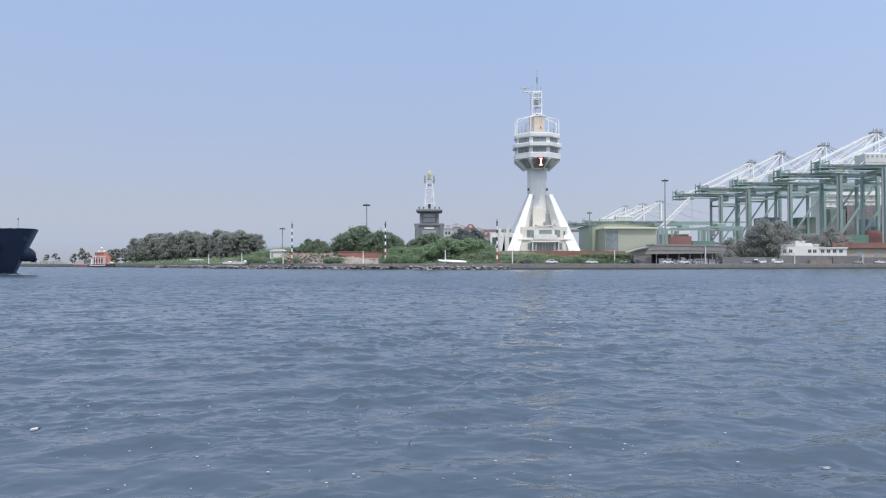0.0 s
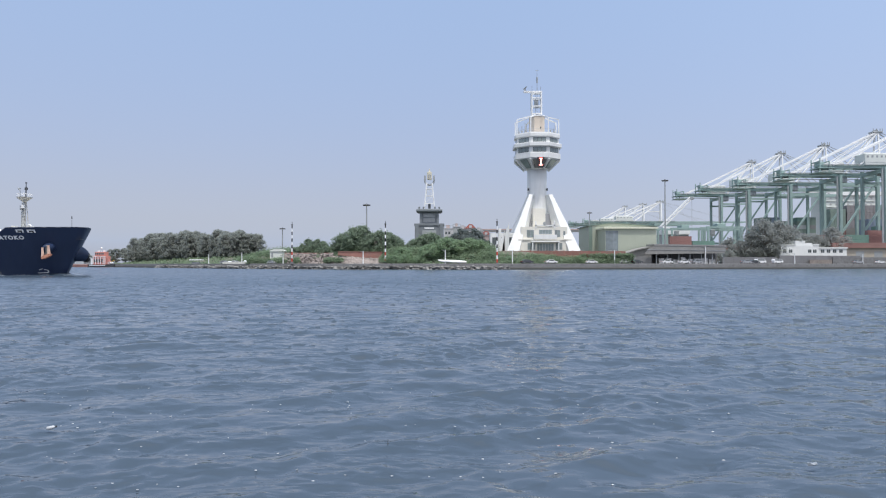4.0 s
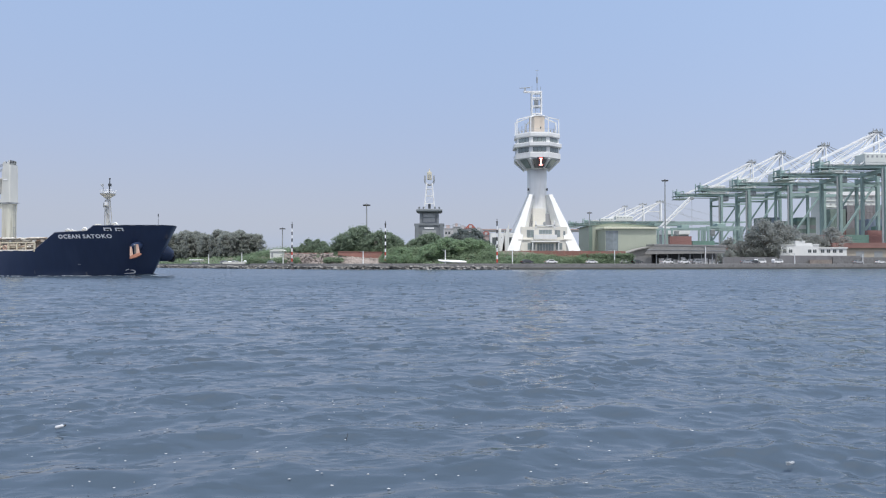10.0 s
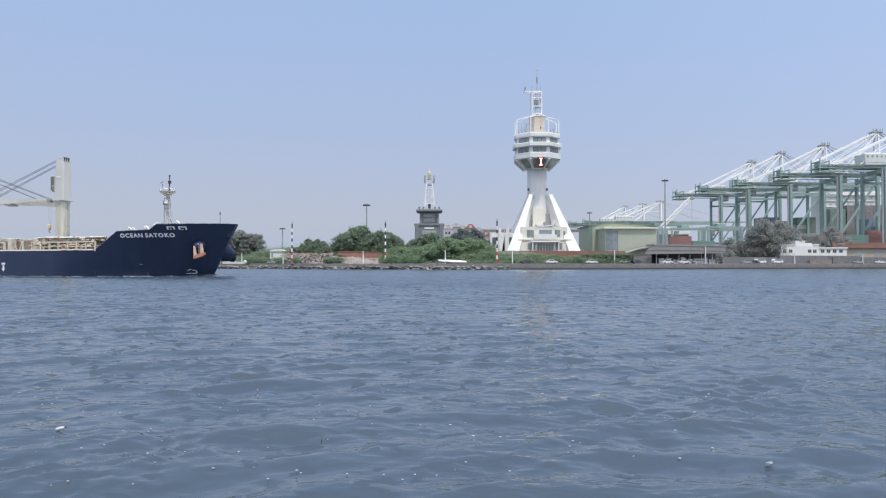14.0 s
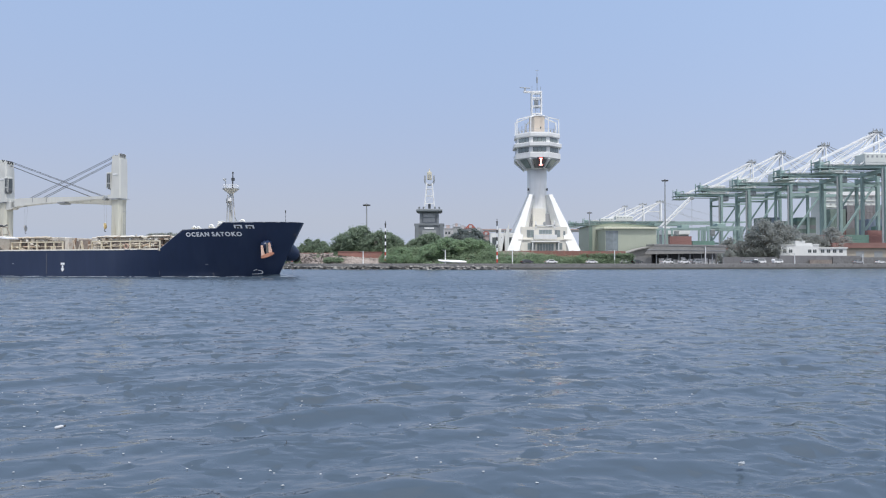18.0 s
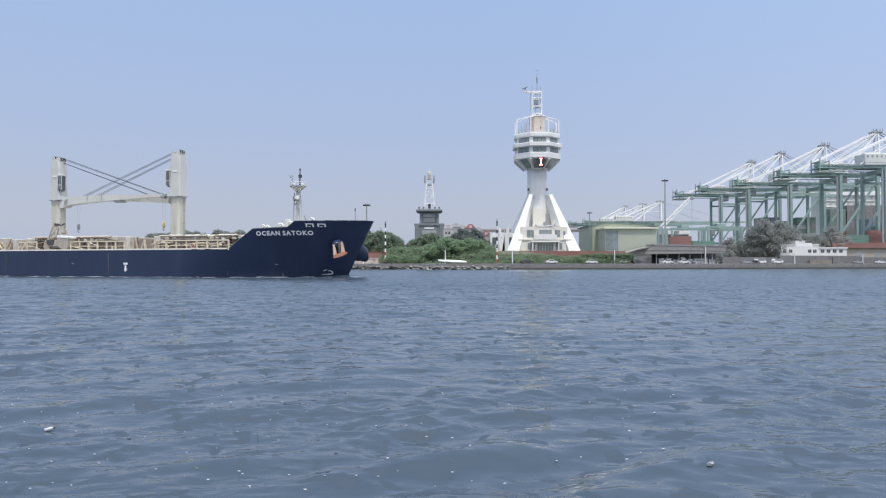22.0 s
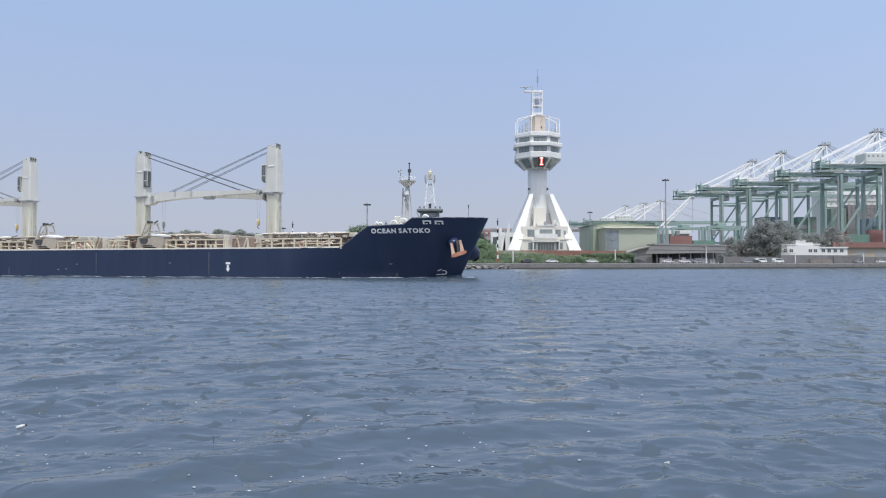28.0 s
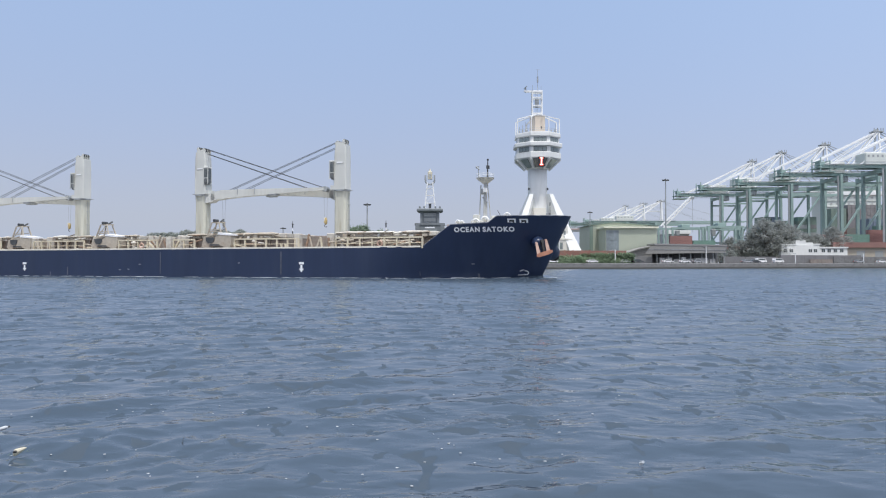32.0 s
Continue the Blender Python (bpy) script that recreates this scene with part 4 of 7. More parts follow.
def build_anchor(parent, at, sg):
    """A stockless anchor housed against the bolster: crown below, two flukes up, the shank drawn in between."""
    ax = Vector((1.0, 0.0, 0.30))
    c = part("anchor", Shape().loft([[at + ax * u + Vector((0, a * sz, b * sz)) for a, b in ((-1, -1), (1, -1), (1, 1), (-1, 1))] for u, sz in ((-1.15, 0.16), (-0.7, 0.3), (0.7, 0.3), (1.15, 0.16))]), RUST, parent, "orange-primed stockless anchor")
    for u in (-0.85, 0.55):
        b0 = at + ax * u
        top = b0 + Vector((-0.45, -sg * 0.3, 1.95))
        part("fluke", Shape().loft([[b0 + Vector((a, b, 0.15)) for a, b in ((-0.27, -0.16), (0.27, -0.16), (0.27, 0.16), (-0.27, 0.16))], [top + Vector((a, b, 0)) for a, b in ((-0.15, -0.08), (0.15, -0.08), (0.15, 0.08), (-0.15, 0.08))]]), mat_pick("anchor_pink"), c)
    part("shank", Shape().bar(at + Vector((-0.1, -sg * 0.1, 0.2)), at + Vector((-0.55, -sg * 0.7, 2.0)), 0.4, 0.35), BLACK, c)


def build_marks(ship):
    for word, l0, l1 in (("OCEAN", -15.3, -11.85), ("SATOKO", -11.48, -7.3)):
        part("name_lettering", hull_text(word, l0, l1, 6.66, 7.4, 0.06), MARK_WHITE, ship, "white painted word of the ship's name")
    for l in (-38.9, -92.8):
        part("tug_mark_bar", decal([(l - 0.42, 2.05), (l + 0.42, 2.05), (l + 0.42, 2.4), (l - 0.42, 2.4)]), MARK_WHITE, ship)
        part("tug_mark_arrow", decal([(l - 0.18, 1.95), (l + 0.18, 1.95), (l + 0.18, 1.4), (l + 0.42, 1.4), (l, 0.85), (l - 0.42, 1.4), (l - 0.18, 1.4)][::-1]), MARK_WHITE, ship)
    ring = [(math.cos(i * math.pi / 8), math.sin(i * math.pi / 8)) for i in range(-6, 6)]
    l, z = -6.6, 0.78
    outer = [(l + 0.15 + 0.42 * a, z + 0.36 * b) for a, b in ring]
    inner = [(l + 0.15 + 0.27 * a, z + 0.22 * b) for a, b in ring]
    s = Shape()
    vs = [(x, -side_y(x, y) - 0.06, y) for x, y in outer + inner]
    k = len(outer)
    s.add(vs, [(i, i + 1, k + i + 1, k + i) for i in range(k - 1)])
    part("bulb_mark", s, MARK_WHITE, ship)
    part("bulb_mark_line", decal([(-7.5, 0.40), (-6.5, 0.42), (-6.5, 0.54), (-7.5, 0.50)]), MARK_WHITE, ship)
    part("bulb_mark_stroke", decal([(-7.2, 0.95), (-6.7, 1.2), (-6.7, 1.32), (-7.2, 1.08)]), MARK_WHITE, ship)
    seam = mat("weld_scrape", (0.11, 0.12, 0.15), 0.7, vary=0.3)
    for l, z0, z1, w in ((-42.4, 0.5, 4.0, 0.09), (-64.5, 0.5, 4.0, 0.07), (-12.6, 0.1, 0.7, 0.12), (-83.4, 0.2, 1.6, 0.1), (-108.0, 0.5, 3.8, 0.08), (-20.5, 0.4, 1.0, 0.06), (-87.1, 0.1, 0.8, 0.1)):
        part("scrape", decal([(l - w, z0), (l + w, z0), (l + w, z1), (l - w, z1)], 0.04), seam, ship, "pale scrape down the hull")
    for l, z in ((-49.8, 2.2), (-13.2, 2.05), (-68.5, 2.0), (-70.8, 1.2), (-72.5, 1.1)):
        part("draught_bar", decal([(l - 0.2, z), (l + 0.2, z), (l + 0.2, z + 0.12), (l - 0.2, z + 0.12)], 0.05), mat_pick("pale_bulwark_edge"), ship)


def build_ship():
    ship = thing("bulk_carrier", "navy blue bulk carrier under way, pale grey deck cranes", "ship")
    build_hull(ship)
    build_deck(ship)
    for l in (-57.6, -79.8, -98.4, -110.0):
        build_grab(ship, l)
    for l, way, jy in ((-37.95, -1, 1.9), (-65.25, 1, -0.1), (-92.2, -1, 1.9), (-119.5, 1, -0.1)):
        build_crane(ship, l, way, jy)
    build_forecastle(ship)
    build_marks(ship)
    return ship


SHIP = build_ship()


def build_foam():
    """Broken white water along the carrier's waterline and under her stem."""
    rng = random.Random(77)
    s = Shape()
    for i in range(150):
        u = rng.random() ** 1.8
        l = -4.6 - u * 100
        a = stem(0) - l
        w = breadth(max(a, 0.05), 0.0) + rng.uniform(0.0, 0.5 + 0.5 * (1 - u))
        k, h = rng.uniform(0.25, 1.3), rng.uniform(0.015, 0.05) * (1.5 if u < 0.08 else 1.0)
        z = rng.uniform(0.0, 0.06)
        s.ball((l, -w, z), k, rng.uniform(0.08, 0.2), h, 6, 4)
    for i in range(26):
        l = rng.uniform(-4.9, -2.2)
        s.ball((l, rng.uniform(-1.2, 0.5) - 0.5 * (l + 4.9), 0.02), rng.uniform(0.2, 0.7), rng.uniform(0.06, 0.14), rng.uniform(0.02, 0.05), 6, 4)
    return tagged(part("bow_foam", s, mat_pick("sea_foam"), None, "", True), "thin white foam along the ship's waterline", "foam", kind="stuff")


mat("sea_foam", (0.36, 0.40, 0.44), 0.9, vary=0.1)
FOAM = build_foam()


def build_bow_wave():
    """The water that the stem heaves up, falling away along both bows."""
    track = [(l, -1) for l in (-26, -22, -18, -15, -12.5, -10.5, -9, -8, -7, -6.2, -5.6, -5.1, -4.8)] + [(-4.6, 0)]
    track += [(l, 1) for l, _ in track[-2::-1]]
    rng = random.Random(12)
    rings = []
    for l, sg in track:
        w = breadth(max(stem(0) - l, 0.0), 0.0)
        tilt = 0.0 if sg == 0 else min(1.0, (stem(0) - l) / 2.5)
        out = Vector((1.0 - 0.75 * tilt, sg * (0.25 + 0.75 * tilt), 0)).normalized()
        h = 0.42 * math.exp(-((l + 4.6) / 2.6) ** 2) * rng.uniform(0.88, 1.1) + 0.03
        foot = Vector((l, sg * w, 0))
        rings.append([foot + out * d + Vector((0, 0, h * k)) for d, k in ((-0.6, 0.9), (0.0, 1.0), (0.5, 0.93), (1.2, 0.6), (2.0, 0.22), (3.2, -0.15), (4.2, -0.6))])
    s = Shape().loft(rings, cap=False, close=False)
    return tagged(part("bow_wave", s, WATER, None, "", True), "smooth low bow wave heaped round the ship's stem", "wave", kind="stuff")


BOW_WAVE = build_bow_wave()


# ---- signal tower on four raking legs ----
def octagon(r, z, n=8, turn=22.5):
    return [Vector((r * math.cos(radians(turn + i * 360 / n)), r * math.sin(radians(turn + i * 360 / n)), z)) for i in range(n)]


def octa_loft(levels, n=8, turn=22.5):
    return Shape().loft([octagon(r, z, n, turn) for r, z in levels])


def build_tower():
    t = thing("signal_tower", "white concrete harbour signal tower on four raking legs", "tower", (40.4, 305.0, 0.0))
    part("shaft", octa_loft([(4.25, 6.5), (4.2, 31.0), (4.15, 43.0)], 24, 0), WHITE, t, "", True)
    band = Shape()
    band.loft([octagon(4.32, z, 24, 0) for z in (20.5, 30.2)])
    part("shaft_sleeve", band, WHITE, t)
    for sx in (-1, 1):
        for sy in (-1, 1):
            bottom = [(-15.5, -14.5), (-10.5, -14.5), (-7.4, -6.5), (-9.6, -6.0)]
            top = [(-4.9, -5.0), (-3.4, -5.0), (-1.9, -1.4), (-3.2, -1.2)]
            if sx * sy < 0:
                bottom, top = bottom[::-1], top[::-1]
            lf = Shape().loft([[Vector((-sx * x if sx > 0 else x, y if sy < 0 else -y, 6.5)) for x, y in bottom],
                               [Vector((-sx * x if sx > 0 else x, y if sy < 0 else -y, 31.6)) for x, y in top]])
            part("leg", lf, WHITE, t)
    # cabin: ledges, window bands, raking underside
    part("cabin_underside", octa_loft([(4.6, 42.4), (10.1, 46.4)]), mat_pick("pale_soffit"), t)
    for z0, z1, r in ((46.4, 48.9, 10.3), (51.3, 53.1, 10.85), (55.4, 57.2, 10.15)):
        part("ledge", octa_loft([(r - 0.5, z0), (r, z0 + 0.25), (r, z1 - 0.2), (r - 0.2, z1)]), WHITE, t)
    for z0, z1, r in ((48.9, 51.3, 9.8), (53.1, 55.4, 9.6)):
        core = part("window_band", octa_loft([(r, z0), (r, z1)]), WHITE, t)
        ring0, ring1 = octagon(r + 0.04, z0 + 0.3), octagon(r + 0.04, z1 - 0.35)
        for i in range(8):
            a0, b0, a1, b1 = ring0[i], ring0[(i + 1) % 8], ring1[i], ring1[(i + 1) % 8]
            lip = Vector((0, 0, 0.14))
            q = [a0.lerp(b0, 0.13) - lip, a0.lerp(b0, 0.87) - lip, a1.lerp(b1, 0.87) + lip, a1.lerp(b1, 0.13) + lip]
            n = (q[1] - q[0]).cross(q[3] - q[0]).normalized() * 0.02
            part("window_frame", Shape().loft([q, [p + n for p in q]]), DARK_STEEL, core)
            for u0, u1 in ((0.15, 0.37), (0.395, 0.605), (0.63, 0.85)):
                q = [a0.lerp(b0, u0), a0.lerp(b0, u1), a1.lerp(b1, u1), a1.lerp(b1, u0)]
                n = (q[1] - q[0]).cross(q[3] - q[0]).normalized() * 0.05
                part("pane", Shape().loft([q, [p + n for p in q]]), mat_pick("cabin_glass"), core)
    # fins and glazing under the cabin, dark in front and paler at the sides
    for i in range(8):
        a = radians(i * 45 + 22.5)
        d = Vector((math.cos(a), math.sin(a), 0))
        part("fin", Shape().bar(d * 5.6 + Vector((0, 0, 42.4)), d * 10.0 + Vector((0, 0, 46.3)), 0.55, 0.9), WHITE, t)
    low, high = octagon(5.7, 42.9), octagon(9.85, 46.1)
    for i in range(8):
        a0, b0, a1, b1 = low[i], low[(i + 1) % 8], high[i], high[(i + 1) % 8]
        front = abs(a0.x + b0.x) < 0.1 and a0.y < 0
        u = 0.1 if front else 0.24
        q = [a0.lerp(b0, u), a0.lerp(b0, 1 - u), a1.lerp(b1, 1 - u), a1.lerp(b1, u)]
        n = (q[1] - q[0]).cross(q[3] - q[0]).normalized() * 0.25
        # side panes use paler glass in place of light reflected off the water
        part("soffit_pane", Shape().loft([q, [p + n for p in q]]), mat_pick("soffit_glass" if front else "cabin_glass"), t)
    # signal letter of lamps on the front
    y0, sx = -9.55, -0.35
    board = part("signal_board", Shape().box(sx - 0.7, y0, 42.70, sx + 2.3, y0 + 0.3, 46.70), BLACK, t, "black signal board with a lit letter")
    part("signal_letter", Shape().box(sx + 0.45, y0 - 0.12, 43.10, sx + 1.15, y0, 46.40).box(sx, y0 - 0.12, 45.85, sx + 1.6, y0, 46.40).box(sx, y0 - 0.12, 43.10, sx + 1.6, y0, 43.65), SIGN_RED, board, "red lit letter I")
    part("signal_core", Shape().box(sx + 0.6, y0 - 0.2, 43.30, sx + 1.0, y0 - 0.12, 46.20).box(sx + 0.15, y0 - 0.2, 46.00, sx + 1.45, y0 - 0.12, 46.25).box(sx + 0.15, y0 - 0.2, 43.25, sx + 1.45, y0 - 0.12, 43.50), SIGN_WHITE, board)
    # roof deck: parapet, beige plant room, white frame
    part("roof_deck", octa_loft([(10.0, 57.15), (10.0, 57.4)]), WHITE, t)
    part("plant_room", Shape().prism([(-3.1, 1.2), (-1.4, -3.3), (2.9, -3.3), (3.5, 1.6), (0.2, 3.6)], 57.4, 65.2), CREAM, t, "beige plant room")
    part("plant_room_cap", Shape().prism([(-3.3, 1.3), (-1.5, -3.5), (3.0, -3.5), (3.7, 1.7), (0.2, 3.8)], 65.2, 65.5), WHITE, t)
    part("plant_room_hatch", Shape().box(1.0, -3.36, 59.6, 1.5, -3.28, 60.6), DARK_STEEL, t)
    fr = octagon(9.6, 57.3)
    tops = octagon(9.6, 63.5)
    for i in range(8):
        part("frame_post", Shape().bar(fr[i], tops[i], 0.42), STEEL_WHITE, t)
        part("frame_rafter", Shape().bar(tops[i], octagon(2.0, 65.9)[i], 0.42), STEEL_WHITE, t)
    for z in (58.2, 58.9):
        for i in range(8):
            part("roof_rail", Shape().rod(octagon(9.4, z)[i], octagon(9.4, z)[(i + 1) % 8], 0.05, n=4), STEEL_GREY, t)
    for x, y, hgt in ((-6.8, -4, 3.4), (-5.6, -5, 4.6), (-4.9, -4.2, 4.2), (6.8, -3.5, 2.3), (7.6, -2, 4.4), (-7.9, -2, 3.0), (5.2, -5, 1.6)):
        part("roof_aerial", Shape().rod((x, y, 57.4), (x, y, 57.4 + hgt), 0.1, n=5).box(x - 0.25, y - 0.2, 57.4, x + 0.25, y + 0.2, 58.7), STEEL_GREY, t)
    # lattice mast and its arm
    for x in (-2.2, 1.9):
        for y in (-1.6, 1.6):
            part("mast_leg", Shape().bar((x, y, 65.0), (x, y, 76.0), 0.46), STEEL_WHITE, t)
    for z in (66.5, 69.8, 73.3, 75.8):
        for p, q in (((-2.2, -1.6), (1.9, -1.6)), ((1.9, -1.6), (1.9, 1.6)), ((1.9, 1.6), (-2.2, 1.6)), ((-2.2, 1.6), (-2.2, -1.6))):
            part("mast_bar", Shape().bar((*p, z), (*q, z), 0.5), STEEL_WHITE, t)
    part("mast_cabinet", Shape().box(-1.0, -0.7, 69.9, 0.7, 0.7, 72.7, 0.1), STEEL_GREY, t)
    part("mast_ladder", Shape().bar((-0.4, 0.8, 66), (-0.4, 0.8, 77), 0.12).bar((0.3, 0.8, 66), (0.3, 0.8, 77), 0.12), STEEL_GREY, t)
    part("radar_arm", Shape().bar((-5.6, -0.8, 76.2), (2.2, -0.8, 76.2), 0.5, 0.6).bar((-5.2, 0.8, 76.2), (2.2, 0.8, 76.2), 0.4, 0.5).box(-5.7, -0.9, 76.2, -4.6, 0.9, 76.5), STEEL_WHITE, t)
    part("radar_motor", Shape().rod((-5.0, 0, 76.4), (-5.0, 0, 77.5), 0.45, 0.3, 8), STEEL_GREY, t)
    radar = part("radar_scanner", Shape().box(-2.4, -0.16, 0.0, 2.4, 0.2, 0.34, 0.08).box(-0.35, -0.3, -0.35, 0.35, 0.3, 0.05, 0.06), STEEL_GREY, t, "grey rotating radar scanner bar")
    radar.location = (-5.0, 0, 77.85)
    part("top_mast", Shape().rod((0.2, 0, 76.0), (0.2, 0, 85.8), 0.13, 0.07, 6).rod((0.2, 0, 80.2), (0.2, 0, 82.6), 0.34, n=8).bar((-0.5, 0, 85.6), (1.0, 0, 85.6), 0.12), STEEL_GREY, t)
    part("mast_whip", Shape().rod((-2.2, -1.6, 75.9), (-2.2, -1.6, 78.6), 0.07, n=4).rod((1.9, 1.6, 75.9), (1.9, 1.6, 79), 0.07, n=4), STEEL_GREY, t)
    # foot building between the legs, two storeys, with a glazed entrance
    hall = part("hall", Shape().box(-10.4, -12.5, 7.2, 11.6, 9, 12.4).box(-9.2, -11.5, 12.4, 10.0, 9, 17.6).box(-8.8, -12.8, 12.0, 10.0, -12.5, 12.5), HALL_CREAM, t, "white two-storey hall between the legs")
    part("balcony", Shape().box(-4.0, -13.4, 12.5, 5.4, -11.5, 14.2), WHITE, hall)
    part("canopy", Shape().box(-5.2, -14.2, 11.1, 6.6, -12.4, 11.45, 0.08), WHITE, hall)
    for x in (-4.6, 6.0):
        part("canopy_post", Shape().rod((x, -13.8, 7.2), (x, -13.8, 11.1), 0.3, n=8), WHITE, hall)
    for i in range(6):
        x = -2.6 + i * 1.15
        part("glass_door", Shape().box(x, -12.58, 7.4, x + 1.0, -12.46, 10.6), mat_pick("cabin_glass"), hall)
    for x0, x1, z0, z1, yy in ((-6.4, -3.6, 8.2, 10.7, -12.56), (5.2, 7.6, 8.2, 10.7, -12.56), (-6.6, -3.9, 13.4, 16.1, -11.56), (4.9, 6.9, 13.4, 16.1, -11.56), (-1.6, 3.5, 14.7, 16.2, -11.56), (8.4, 9.0, 13.4, 15.6, -11.56)):
        w = part("window_frame", Shape().box(x0 - 0.15, yy - 0.04, z0 - 0.15, x1 + 0.15, yy + 0.1, z1 + 0.15), STEEL_GREY, hall)
        k = max(1, round((x1 - x0) / 1.3))
        for i in range(k):
            a, b = x0 + (x1 - x0) * i / k + 0.06, x0 + (x1 - x0) * (i + 1) / k - 0.06
            part("pane", Shape().box(a, yy - 0.08, z0, b, yy + 0.0, z1), mat_pick("cabin_glass"), w)
    part("porch_wall", Shape().box(-3.3, -11.8, 16.9, -2.7, -11.4, 20.0).box(4.4, -11.8, 16.9, 5.0, -11.4, 20.0).box(-3.3, -11.8, 17.8, 5.0, -11.4, 18.3), WHITE, hall)
    part("emblem", Shape().rod((0.6, -11.95, 18.9), (0.6, -11.55, 18.9), 0.7, n=16), STEEL_GREY, hall, "round grey emblem")
    # dark slab paints the shade between the legs and the shaft
    part("recess", Shape().box(-6.6, -3.4, 17.6, 6.2, -3.0, 23.5), mat_pick("shade_grey_plaster"), hall)
    part("front_panel", Shape().box(-3.3, -5.2, 18.0, 1.9, -3.6, 25.6), HALL_CREAM, hall, "cream front panel of the shaft")
    # sail-shaped walls beside the hall
    for x, w, z in ((-16.5, 1.4, 16.5), (-19.0, 1.2, 13.5), (-14.4, 1.2, 19.8)):
        part("sail_wall", Shape().slab_y([(x - w * 1.6, 7.0), (x + w, 7.0), (x + w, z), (x + w * 0.3, z - 2.5), (x - w * 0.7, z - 6.0)], -3.0, -2.2), WHITE, t)
    part("annex", Shape().box(-21.0, 0, 7.2, -9.5, 8, 15.5).box(-17.5, -1.0, 7.2, -16.4, 0.2, 17.5).box(-14.2, -1.0, 7.2, -13.2, 0.2, 17.5), WHITE, t, "white annex")
    for i in range(3):
        x = -20.2 + i * 3.4
        part("annex_window", Shape().box(x, -0.06, 9.4, x + 1.9, 0.04, 13.6), GLASS_DARK, t)
    for sx in (-1, 1):
        part("shaft_lamp", Shape().box(sx * 4.0 - 0.3, -2.9, 33.4, sx * 4.0 + 0.3, -2.2, 34.4, 0.05), DARK_STEEL, t)
    for ch in t.children:
        if ch.name.split(".")[0] in ("leg", "hall", "sail_wall", "annex", "annex_window"):
            ch.location.x += 1.0
    k = 1.06
    t.matrix_world = pose(40.3 * k, 305 * k, 2.153 * (1 - k)) @ Matrix.Diagonal((k, k, k, 1))
    return radar


mat("shade_grey_plaster", (0.30, 0.31, 0.33), 0.8, vary=0.1)
HALL_CREAM = mat("cream_plaster", (0.71, 0.69, 0.62), 0.75, vary=0.05)
mat("cabin_glass", (0.22, 0.26, 0.26), 0.1, vary=0.25, grain=0.8)
mat("soffit_glass", (0.085, 0.10, 0.115), 0.12, vary=0.2, grain=0.8)
mat("pale_soffit", (0.70, 0.71, 0.71), 0.7, vary=0.08)
RADAR = build_tower()


